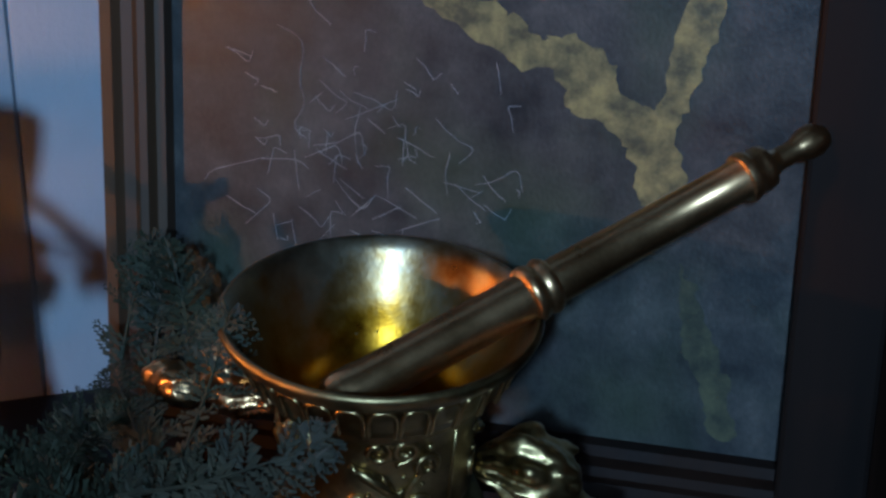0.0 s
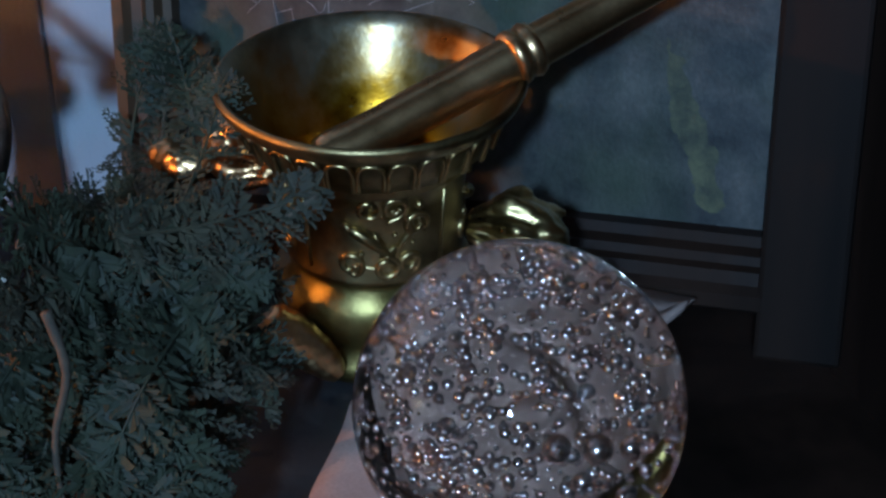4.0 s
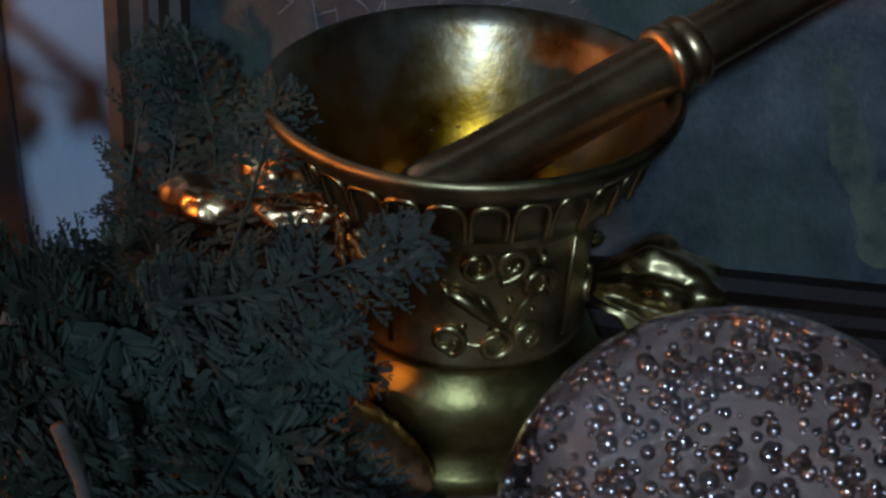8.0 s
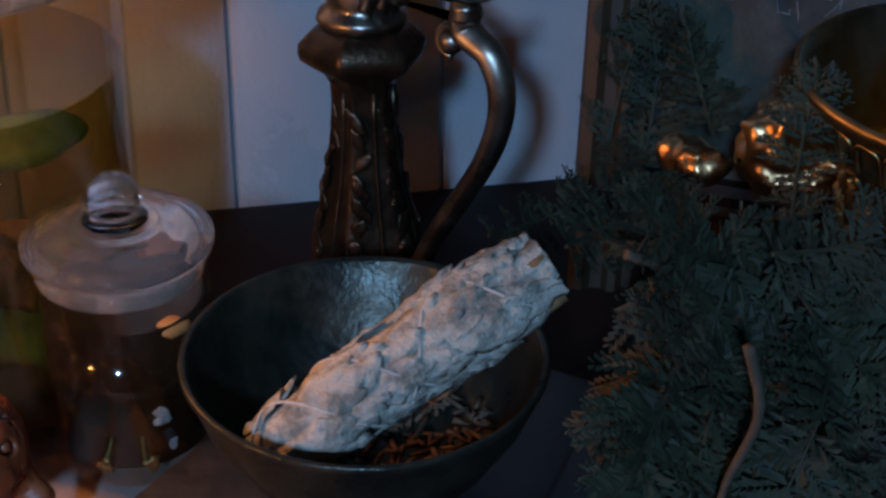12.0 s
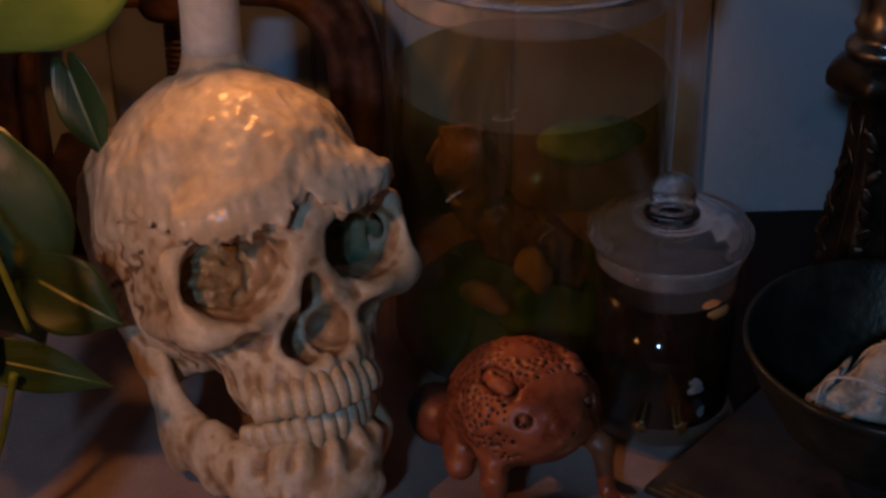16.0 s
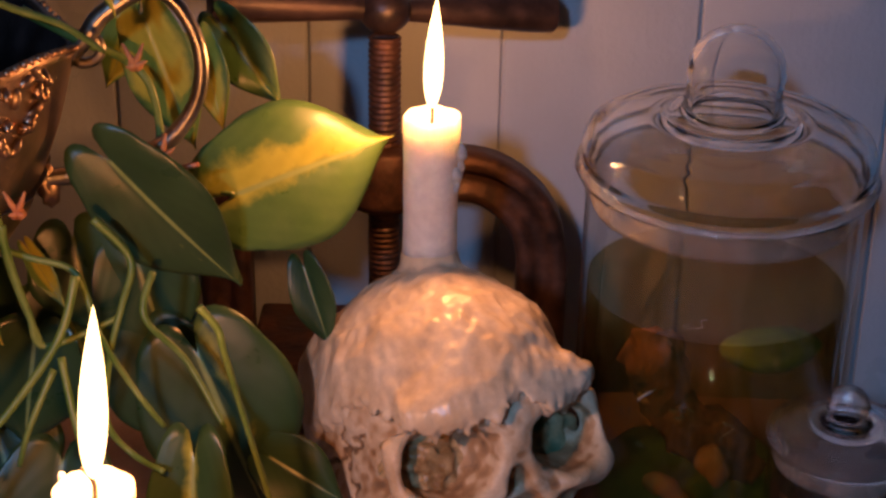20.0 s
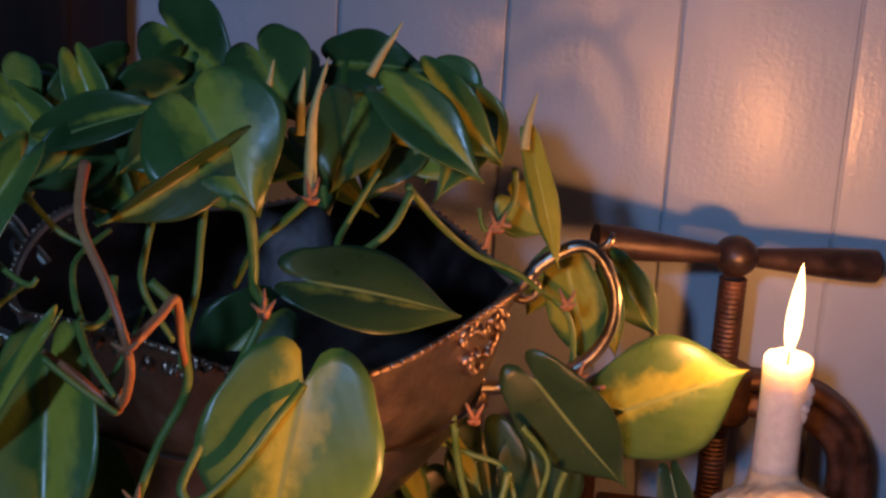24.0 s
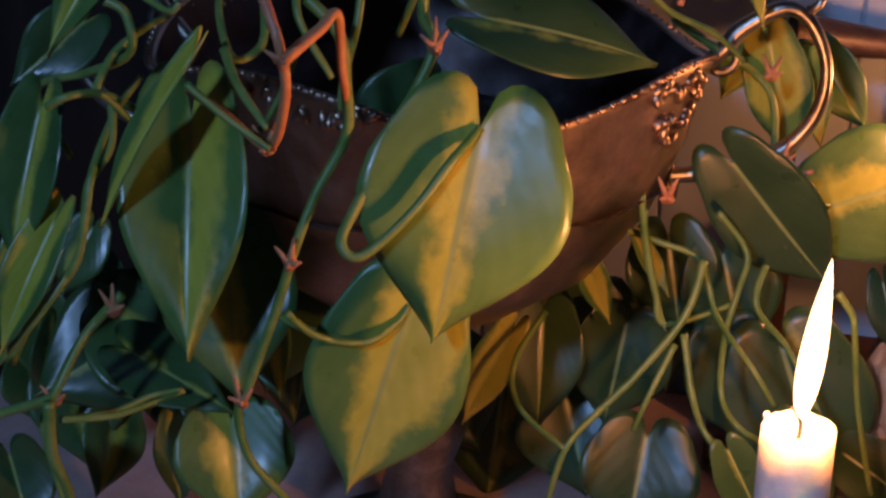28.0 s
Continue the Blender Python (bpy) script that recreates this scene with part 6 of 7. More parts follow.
frond([(0.321, 0.170, 0.081), (0.334, 0.180, 0.083), (0.351, 0.190, 0.080)], 0.9)
frond([(0.324, 0.040, 0.114), (0.302, 0.030, 0.104), (0.292, 0.020, 0.091)], 1.1, True)
frond([(0.345, 0.050, 0.118), (0.349, 0.030, 0.106), (0.351, 0.020, 0.086)], 1.0, True)
frond([(0.350, 0.020, 0.114), (0.332, -0.010, 0.110), (0.316, -0.020, 0.086)], 1.1)
frond([(0.315, 0.030, 0.124), (0.297, 0.000, 0.118), (0.280, -0.020, 0.106)], 1.1)
frond([(0.308, 0.020, 0.105), (0.298, -0.010, 0.092), (0.288, -0.030, 0.075)], 1.1)
frond([(0.323, 0.000, 0.101), (0.313, -0.020, 0.087), (0.311, -0.030, 0.066)], 1.1)
frond([(0.299, 0.000, 0.102), (0.317, -0.020, 0.090), (0.335, -0.030, 0.081)], 1.0)
frond([(0.295, 0.000, 0.118), (0.286, -0.020, 0.104), (0.289, -0.030, 0.081)], 1.0)
frond([(0.336, -0.010, 0.101), (0.339, -0.025, 0.081), (0.333, -0.035, 0.065)], 1.0)
frond([(0.318, 0.020, 0.115), (0.328, 0.000, 0.096), (0.327, -0.020, 0.080)], 1.0, True)
twig([(0.308, -0.020, 0.144), (0.311, -0.023, 0.126), (0.305, -0.020, 0.101), (0.305, -0.020, 0.064)])
twig([(0.335, 0.030, 0.125), (0.353, 0.030, 0.129), (0.373, 0.035, 0.129), (0.394, 0.036, 0.140)])
twig([(0.302, 0.050, 0.131), (0.316, 0.050, 0.125), (0.333, 0.050, 0.119)])
# the thick heart of the bunch
for i in range(20):
    p = Vector((fern_rng.uniform(0.318, 0.372), fern_rng.uniform(0.0, 0.075), fern_rng.uniform(0.060, 0.108)))
    e = Vector((fern_rng.uniform(-0.5, 0.5), fern_rng.uniform(-0.9, 0.3), fern_rng.uniform(-0.6, 0.6))).normalized() * fern_rng.uniform(0.016, 0.028)
    frond([tuple(p - e), tuple(p + Vector((0, 0, 0.006))), tuple(p + e)], fern_rng.uniform(0.7, 1.0), fern_rng.random() < 0.45)
# ---- plant ----
def leaf_material():
    m, nt, b = material("variegated_leaf", (0.05, 0.13, 0.03), 0.34)
    co = nt.nodes.new("ShaderNodeUVMap")
    sep = nt.nodes.new("ShaderNodeSeparateXYZ")
    nt.links.new(co.outputs[0], sep.inputs[0])

    def calc(op, a, c=None):
        n = nt.nodes.new("ShaderNodeMath")
        n.operation = op
        for s, v in zip(n.inputs, (a, c)):
            if v is None:
                continue
            if isinstance(v, (int, float)):
                s.default_value = v
            else:
                nt.links.new(v, s)
        return n.outputs[0]

    info = nt.nodes.new("ShaderNodeObjectInfo")
    attr = nt.nodes.new("ShaderNodeAttribute")
    attr.attribute_type, attr.attribute_name = "OBJECT", "lime"
    wob = texture(nt, 38, 5, 0.6, (1, 1, 1))
    side = calc("ABSOLUTE", calc("SUBTRACT", calc("ADD", sep.outputs[0], calc("MULTIPLY", calc("SUBTRACT", info.outputs["Random"], 0.5), 0.5)), 0.0))
    edge = calc("SUBTRACT", calc("ADD", side, calc("MULTIPLY", calc("SUBTRACT", wob, 0.5), 1.1)), calc("MULTIPLY", attr.outputs["Fac"], 0.9))
    mottle = texture(nt, 18, 5, 0.6)
    # darker green (old) paints in the shade on leaves deep in the plant
    lit_green = ramp(nt, [(0.3, (0.040, 0.112, 0.026)), (0.7, (0.125, 0.22, 0.050))], mottle)
    old = ramp(nt, [(0.3, (0.018, 0.050, 0.016)), (0.7, (0.048, 0.095, 0.030))], mottle)
    green = mixed(nt, span(nt, attr.outputs["Fac"], 0.02, 0.34), old, lit_green)
    lime = ramp(nt, [(0.3, (0.31, 0.32, 0.030)), (0.7, (0.46, 0.43, 0.06))], texture(nt, 40, 4, 0.6))
    col = mixed(nt, ramp(nt, [(0.38, (1, 1, 1)), (0.62, (0, 0, 0))], calc("ADD", edge, 0.5)), green, lime)
    rib = ramp(nt, [(0.02, (1, 1, 1)), (0.05, (0, 0, 0))], calc("ABSOLUTE", sep.outputs[0]))
    col = mixed(nt, rib, col, (0.26, 0.32, 0.09))
    vein = nt.nodes.new("ShaderNodeMath")
    vein.operation = "SINE"
    nt.links.new(calc("MULTIPLY", calc("SUBTRACT", sep.outputs[1], calc("MULTIPLY", calc("ABSOLUTE", sep.outputs[0]), 0.55)), 46.0), vein.inputs[0])
    streak = ramp(nt, [(0.0, (0.94, 0.95, 0.93)), (1.0, (1, 1, 1))], calc("ADD", calc("MULTIPLY", vein.outputs[0], 0.5), 0.5))
    col = mixed(nt, 1.0, col, streak, "MULTIPLY")
    nt.links.new(col, b.inputs["Base Color"])
    nt.links.new(ramp(nt, [(0.3, (0.26,) * 3), (0.7, (0.44,) * 3)], texture(nt, 70, 3)), b.inputs["Roughness"])
    bump(nt, b, calc("ADD", calc("MULTIPLY", vein.outputs[0], 0.10), texture(nt, 120, 3)), 0.22, 0.0006)
    tr = nt.nodes.new("ShaderNodeBsdfTranslucent")
    nt.links.new(col, tr.inputs[0])
    mx = nt.nodes.new("ShaderNodeMixShader")
    mx.inputs[0].default_value = 0.16
    out = nt.nodes["Material Output"]
    nt.links.new(b.outputs[0], mx.inputs[1])
    nt.links.new(tr.outputs[0], mx.inputs[2])
    nt.links.new(mx.outputs[0], out.inputs[0])
    return m


LEAF_SKIN = leaf_material()
STEM_RED = surface("reddish_stem", (0.46, 0.15, 0.07), (0.50, 0.24, 0.09), 60, (0.4, 0.55), fine=300)
STEM_PALE = surface("pale_leaf_sheath", (0.42, 0.44, 0.16), (0.52, 0.44, 0.18), 50, (0.4, 0.55), fine=300)
DRY = surface("dry_papery_sheath", (0.33, 0.12, 0.05), (0.45, 0.22, 0.09), 120, (0.6, 0.8), fine=500)
plant = thing("trailing_plant", pose(-0.25, 0.155, 0.2), "trailing heart-leaf houseplant with lime-striped green leaves", "plant")
to_plant = pose(-0.25, 0.155, 0.2).inverted()


def leaf(base, tip, width, fold, curl, roll, lime):
    """A heart-shaped leaf from its stalk to its drawn-out tip, folded along the midrib and drooping."""
    base, tip = Vector(base), Vector(tip)
    d = tip - base
    L = d.length
    d.normalize()
    face = (Vector((-0.06, -0.55, 0.47)) - (base + tip) / 2).normalized()
    across = d.cross(face).normalized()
    normal = across.cross(d).normalized()
    turn = Matrix.Rotation(radians(roll), 3, d)
    across, normal = turn @ across, turn @ normal
    bm = bmesh.new()
    uv = bm.loops.layers.uv.new("UVMap")
    nv, nu = 18, 8
    c, s = math.cos(radians(fold)), math.sin(radians(fold))
    seed = base.x * 37 + base.z * 91
    wave = 0.05 + 0.05 * abs(noise.noise(Vector((seed, 0, 0))))
    grid, uvs = [], {}
    for j in range(nv + 1):
        v = j / nv
        # outline of a heart: round lobes behind the stalk, a long point
        if v < 0.25:
            half = 0.5 * width * (0.84 + 0.16 * math.sin(math.pi * v / 0.5))
        else:
            s_ = (v - 0.25) / 0.75
            half = 0.5 * width * (math.cos(math.pi / 2 * s_) ** 1.1 if s_ < 1 else 0.0) * (1 + 0.10 * math.sin(math.pi * s_))
        row = []
        for i in range(-nu, nu + 1):
            u = i / nu
            back = L * (0.23 * max(0.0, math.sin(math.pi * abs(u) ** 0.75)) ** 0.6 * (1 - v) ** 3 - 0.05 * abs(u) ** 3 * (1 - v) ** 2)
            x = half * u
            along = L * v - back
            lift = abs(x) * s - curl * L * (v - 0.35) ** 2 * 0.55 - 0.22 * width * u * u * (0.4 + v) * 0.35
            lift += wave * width * 0.35 * math.sin(5.0 * v + 3.0 * u + seed)* abs(u)
            p = base + d * along + across * x * c + normal * lift
            vert = bm.verts.new(to_plant @ p)
            uvs[vert] = (u, v)
            row.append(vert)
        grid.append(row)
    for a, b in zip(grid, grid[1:]):
        for i in range(2 * nu):
            f = bm.faces.new((a[i], a[i + 1], b[i + 1], b[i]))
            for lp in f.loops:
                lp[uv].uv = uvs[lp.vert]
    ob = part("leaf", bm, LEAF_SKIN, plant)
    sol = ob.modifiers.new("thickness", "SOLIDIFY")
    sol.thickness = 0.0005
    ob["lime"] = lime


def stem(points, radius, tone):
    pts = spline(points, 6)
    n = len(pts)
    bm = tube([to_plant @ p for p in pts], lambda s: radius * ((1.12 - 0.3 * s if tone != "p" else 1.15 - 1.0 * s * s) + 0.10 * noise.noise(Vector((s * 14, radius * 900, 0)))), 8)
    part("sheath" if tone == "p" else "stem", bm, {"g": STEM, "r": STEM_RED, "p": STEM_PALE}[tone], plant)


def sheath(at):
    """Dry shrivelled leaf scales at a joint of the stem."""
    bm = bmesh.new()
    c = to_plant @ Vector(at)
    for k in range(4):
        a = k * 1.7 + at[0] * 50
        e = Vector((math.cos(a) * 0.005, -0.002, math.sin(a) * 0.006 + 0.002))
        tube([c - e * 0.4, c + e * 0.4, c + e + Vector((0, 0, 0.002))], lambda s: 0.0017 * (1 - 0.85 * s) + 0.0002, 6, bm)
    part("dry_scale", bm, DRY, plant)


leaf((-0.094, 0.165, 0.122), (-0.066, 0.150, 0.055), 0.0660, 8, 0.15, 0, -0.10)
leaf((-0.159, 0.170, 0.163), (-0.144, 0.160, 0.143), 0.0100, 30, 0.20, 0, 0.80)
leaf((-0.302, 0.045, 0.192), (-0.289, 0.020, 0.139), 0.0530, 18, 0.25, 10, 0.20)
# negative lime picks the dark green, shade painted into these deep-set leaves
leaf((-0.197, 0.220, 0.129), (-0.220, 0.210, 0.081), 0.0539, 16, 0.20, 0, -0.40)
leaf((-0.165, 0.230, 0.114), (-0.145, 0.220, 0.068), 0.0572, 16, 0.20, 10, -0.40)
leaf((-0.191, 0.200, 0.074), (-0.175, 0.180, 0.030), 0.0562, 16, 0.20, 0, -0.40)
leaf((-0.124, 0.200, 0.149), (-0.110, 0.190, 0.105), 0.0472, 20, 0.20, 0, -0.40)
leaf((-0.149, 0.200, 0.156), (-0.140, 0.190, 0.115), 0.0444, 20, 0.20, 0, -0.40)
leaf((-0.163, 0.180, 0.119), (-0.169, 0.170, 0.072), 0.0494, 20, 0.20, 0, -0.40)
leaf((-0.210, 0.150, 0.122), (-0.229, 0.140, 0.079), 0.0221, 30, 0.20, 10, 0.90)
leaf((-0.118, 0.190, 0.114), (-0.100, 0.180, 0.065), 0.0494, 14, 0.20, 0, -0.30)
leaf((-0.265, 0.240, 0.068), (-0.234, 0.220, 0.025), 0.0600, 16, 0.20, 0, 0.05)
leaf((-0.319, 0.220, 0.088), (-0.324, 0.200, 0.035), 0.0593, 16, 0.20, 0, 0.05)
leaf((-0.360, 0.080, 0.140), (-0.321, 0.060, 0.113), 0.0486, 20, 0.20, 0, 0.15)
leaf((-0.368, 0.030, 0.198), (-0.377, 0.010, 0.155), 0.0257, 30, 0.30, 10, 0.55)
leaf((-0.401, 0.120, 0.097), (-0.386, 0.100, 0.056), 0.0477, 20, 0.20, 0, 0.10)
leaf((-0.363, 0.160, 0.093), (-0.357, 0.140, 0.048), 0.0527, 20, 0.20, 0, 0.05)
leaf((-0.287, 0.260, 0.030), (-0.299, 0.250, -0.027), 0.0567, 20, 0.20, 0, 0.05)
leaf((-0.054, 0.200, 0.144), (-0.043, 0.190, 0.112), 0.0193, 22, 0.20, 10, -0.20)
leaf((-0.064, 0.150, 0.084), (-0.034, 0.140, 0.070), 0.0303, 22, 0.30, 0, -0.20)
leaf((-0.229, 0.250, 0.046), (-0.231, 0.230, -0.009), 0.0579, 16, 0.20, 0, 0.05)
leaf((-0.203, 0.021, 0.252), (-0.212, -0.002, 0.181), 0.0733, 14, 0.25, 0, 0.35)
leaf((-0.229, 0.035, 0.179), (-0.248, 0.020, 0.105), 0.0606, 16, 0.20, 0, 0.55)
leaf((-0.081, 0.194, 0.179), (-0.018, 0.236, 0.191), 0.0611, 10, 0.15, 0, 0.26)
leaf((-0.122, 0.160, 0.204), (-0.076, 0.166, 0.150), 0.0462, 18, 0.20, 20, -0.20)
leaf((-0.086, 0.100, 0.112), (-0.086, 0.080, 0.053), 0.0362, 20, 0.20, 10, 0.04)
leaf((-0.076, 0.100, 0.083), (-0.032, 0.100, 0.070), 0.0185, 25, 0.30, -10, -0.20)
leaf((-0.096, 0.220, 0.234), (-0.087, 0.210, 0.200), 0.0179, 30, 0.20, 0, 0.90)
leaf((-0.208, 0.055, 0.282), (-0.148, 0.075, 0.268), 0.0370, 16, 0.35, -25, 0.02)
leaf((-0.254, 0.050, 0.350), (-0.225, 0.030, 0.317), 0.0602, 18, 0.20, 0, 0.45)
leaf((-0.316, 0.020, 0.327), (-0.345, -0.010, 0.273), 0.0348, 48, 0.30, 20, 0.35)
leaf((-0.325, 0.090, 0.322), (-0.271, 0.080, 0.344), 0.0301, 40, 0.40, -30, 0.10)
leaf((-0.240, 0.040, 0.337), (-0.279, 0.010, 0.310), 0.0305, 42, 0.30, -30, 0.10)
leaf((-0.306, 0.180, 0.353), (-0.267, 0.150, 0.335), 0.0488, 18, 0.30, 10, 0.15)
leaf((-0.255, 0.150, 0.352), (-0.231, 0.120, 0.333), 0.0416, 18, 0.30, 0, 0.20)
leaf((-0.204, 0.110, 0.340), (-0.206, 0.080, 0.314), 0.0379, 22, 0.30, 0, 0.15)
leaf((-0.225, 0.180, 0.343), (-0.182, 0.160, 0.348), 0.0327, 25, 0.40, -20, 0.05)
leaf((-0.186, 0.100, 0.348), (-0.145, 0.080, 0.324), 0.0325, 38, 0.30, -20, 0.30)
leaf((-0.188, 0.130, 0.320), (-0.151, 0.120, 0.311), 0.0196, 30, 0.30, 0, 0.80)
leaf((-0.131, 0.150, 0.317), (-0.115, 0.150, 0.263), 0.0176, 45, 0.20, 0, 1.00)
leaf((-0.141, 0.180, 0.286), (-0.122, 0.180, 0.270), 0.0282, 15, 0.20, 0, 0.90)
leaf((-0.177, 0.170, 0.342), (-0.154, 0.160, 0.330), 0.0307, 20, 0.20, 0, 0.25)
leaf((-0.162, 0.160, 0.334), (-0.144, 0.150, 0.309), 0.0287, 28, 0.20, 0, 0.30)
leaf((-0.092, 0.250, 0.233), (-0.067, 0.240, 0.201), 0.0270, 24, 0.20, 10, 0.10)
leaf((-0.114, 0.200, 0.247), (-0.097, 0.200, 0.195), 0.0312, 25, 0.20, 0, 0.80)
leaf((-0.305, 0.020, 0.247), (-0.294, -0.020, 0.173), 0.0510, 30, 0.25, 15, 0.35)
leaf((-0.347, -0.010, 0.253), (-0.352, -0.030, 0.203), 0.0285, 32, 0.30, 20, 0.20)
leaf((-0.339, -0.020, 0.218), (-0.353, -0.040, 0.176), 0.0222, 36, 0.30, 20, 0.70)
leaf((-0.295, -0.010, 0.273), (-0.325, -0.020, 0.218), 0.0145, 50, 0.20, 40, 0.75)
leaf((-0.299, 0.040, 0.121), (-0.289, 0.020, 0.087), 0.0483, 20, 0.20, 0, 0.30)
leaf((-0.148, 0.150, 0.080), (-0.152, 0.130, 0.038), 0.0540, 16, 0.20, 0, -0.20)
leaf((-0.199, 0.170, 0.124), (-0.196, 0.150, 0.076), 0.0393, 18, 0.20, 0, -0.30)
leaf((-0.181, 0.150, 0.162), (-0.167, 0.150, 0.131), 0.0161, 35, 0.20, 0, 0.60)
leaf((-0.347, 0.100, 0.134), (-0.391, 0.060, 0.109), 0.0603, 14, 0.20, 0, 0.02)
leaf((-0.348, 0.060, 0.135), (-0.297, 0.030, 0.131), 0.0343, 30, 0.30, 0, 0.10)
leaf((-0.361, 0.060, 0.267), (-0.382, 0.040, 0.246), 0.0280, 26, 0.30, 0, 0.05)
leaf((-0.323, 0.160, 0.335), (-0.349, 0.120, 0.311), 0.0362, 22, 0.30, 0, 0.12)
leaf((-0.311, 0.100, 0.319), (-0.333, 0.070, 0.305), 0.0322, 25, 0.30, 0, 0.08)
leaf((-0.336, 0.060, 0.307), (-0.374, 0.030, 0.301), 0.0247, 40, 0.30, -20, 0.10)
leaf((-0.243, 0.170, 0.344), (-0.244, 0.130, 0.323), 0.0306, 26, 0.30, 0, 0.50)
leaf((-0.265, 0.110, 0.334), (-0.242, 0.070, 0.313), 0.0301, 26, 0.30, 0, 0.25)
leaf((-0.292, 0.150, 0.333), (-0.320, 0.120, 0.319), 0.0374, 24, 0.30, 0, 0.10)
leaf((-0.301, 0.120, 0.326), (-0.319, 0.080, 0.311), 0.0294, 26, 0.30, 0, 0.20)
leaf((-0.213, 0.200, 0.340), (-0.226, 0.170, 0.326), 0.0318, 22, 0.30, 0, 0.20)
leaf((-0.169, 0.140, 0.327), (-0.173, 0.120, 0.309), 0.0296, 26, 0.30, 0, 0.30)
leaf((-0.251, 0.160, 0.223), (-0.282, 0.140, 0.192), 0.0467, 22, 0.30, 0, 0.06)
leaf((-0.121, 0.220, 0.244), (-0.131, 0.200, 0.222), 0.0226, 22, 0.20, 0, 0.50)
leaf((-0.382, 0.020, 0.103), (-0.364, 0.000, 0.080), 0.0314, 22, 0.20, 0, -0.20)
leaf((-0.266, 0.170, 0.098), (-0.279, 0.160, 0.061), 0.0377, 22, 0.20, 0, -0.20)
leaf((-0.302, 0.130, 0.137), (-0.312, 0.120, 0.092), 0.0384, 22, 0.20, 0, -0.20)
leaf((-0.111, 0.050, 0.129), (-0.096, 0.050, 0.101), 0.0210, 22, 0.20, 0, -0.20)
leaf((-0.238, 0.179, 0.306), (-0.200, 0.133, 0.287), 0.0247, 32, 0.30, 24, 0.47)
leaf((-0.218, 0.111, 0.317), (-0.210, 0.084, 0.304), 0.0297, 18, 0.30, 21, 0.15)
leaf((-0.321, 0.177, 0.290), (-0.335, 0.170, 0.253), 0.0345, 22, 0.30, -17, 0.05)
leaf((-0.174, 0.121, 0.351), (-0.142, 0.107, 0.323), 0.0346, 35, 0.30, 18, 0.33)
leaf((-0.326, 0.120, 0.302), (-0.295, 0.119, 0.280), 0.0293, 22, 0.30, -9, 0.08)
leaf((-0.292, 0.100, 0.327), (-0.274, 0.085, 0.310), 0.0330, 33, 0.30, 19, 0.19)
leaf((-0.254, 0.106, 0.325), (-0.217, 0.068, 0.322), 0.0327, 18, 0.30, 10, 0.40)
leaf((-0.278, 0.101, 0.330), (-0.284, 0.053, 0.322), 0.0244, 25, 0.30, 4, 0.20)
leaf((-0.302, 0.178, 0.313), (-0.309, 0.138, 0.287), 0.0368, 19, 0.30, 2, 0.48)
leaf((-0.362, 0.161, 0.321), (-0.318, 0.115, 0.311), 0.0317, 27, 0.30, 18, 0.19)
leaf((-0.325, 0.115, 0.347), (-0.308, 0.107, 0.312), 0.0237, 37, 0.30, 9, 0.47)
leaf((-0.366, 0.134, 0.306), (-0.375, 0.127, 0.275), 0.0379, 38, 0.30, -23, 0.41)
leaf((-0.314, 0.198, 0.324), (-0.293, 0.153, 0.316), 0.0309, 23, 0.30, 2, 0.22)
leaf((-0.352, 0.114, 0.328), (-0.322, 0.106, 0.303), 0.0303, 33, 0.30, 19, 0.38)
leaf((-0.263, 0.140, 0.336), (-0.266, 0.091, 0.323), 0.0356, 38, 0.30, 6, 0.44)
leaf((-0.337, 0.151, 0.317), (-0.329, 0.148, 0.290), 0.0357, 29, 0.30, 19, 0.31)
leaf((-0.374, 0.156, 0.323), (-0.355, 0.143, 0.291), 0.0385, 40, 0.30, -7, 0.48)
leaf((-0.308, 0.185, 0.329), (-0.301, 0.169, 0.297), 0.0291, 27, 0.30, 7, 0.34)
leaf((-0.195, 0.164, 0.334), (-0.174, 0.147, 0.304), 0.0353, 40, 0.30, 3, 0.49)
leaf((-0.158, 0.153, 0.331), (-0.164, 0.106, 0.307), 0.0292, 40, 0.30, -20, 0.37)
leaf((-0.213, 0.178, 0.338), (-0.200, 0.157, 0.312), 0.0329, 38, 0.30, -8, 0.37)
leaf((-0.371, 0.144, 0.333), (-0.345, 0.110, 0.322), 0.0324, 19, 0.30, 5, 0.49)
leaf((-0.326, 0.111, 0.308), (-0.288, 0.084, 0.292), 0.0284, 29, 0.30, -1, 0.35)
leaf((-0.370, 0.172, 0.325), (-0.356, 0.124, 0.312), 0.0365, 21, 0.30, 19, 0.42)
leaf((-0.294, 0.161, 0.342), (-0.307, 0.144, 0.316), 0.0323, 29, 0.30, -17, 0.24)
leaf((-0.187, 0.137, 0.326), (-0.197, 0.109, 0.303), 0.0355, 22, 0.30, 13, 0.09)
leaf((-0.323, 0.090, 0.120), (-0.323, 0.074, 0.080), 0.0279, 36, 0.30, -1, 0.11)
leaf((-0.305, 0.098, 0.139), (-0.291, 0.073, 0.116), 0.0253, 26, 0.30, 22, 0.25)
leaf((-0.364, 0.086, 0.146), (-0.347, 0.077, 0.114), 0.0296, 21, 0.30, 17, 0.16)
leaf((-0.387, 0.122, 0.144), (-0.371, 0.107, 0.123), 0.0283, 33, 0.30, 25, 0.01)
leaf((-0.381, 0.118, 0.076), (-0.376, 0.088, 0.051), 0.0323, 21, 0.30, -24, 0.19)
leaf((-0.392, 0.087, 0.128), (-0.393, 0.073, 0.094), 0.0286, 36, 0.30, -17, 0.01)
leaf((-0.421, 0.133, 0.115), (-0.410, 0.133, 0.073), 0.0371, 31, 0.30, 13, 0.14)
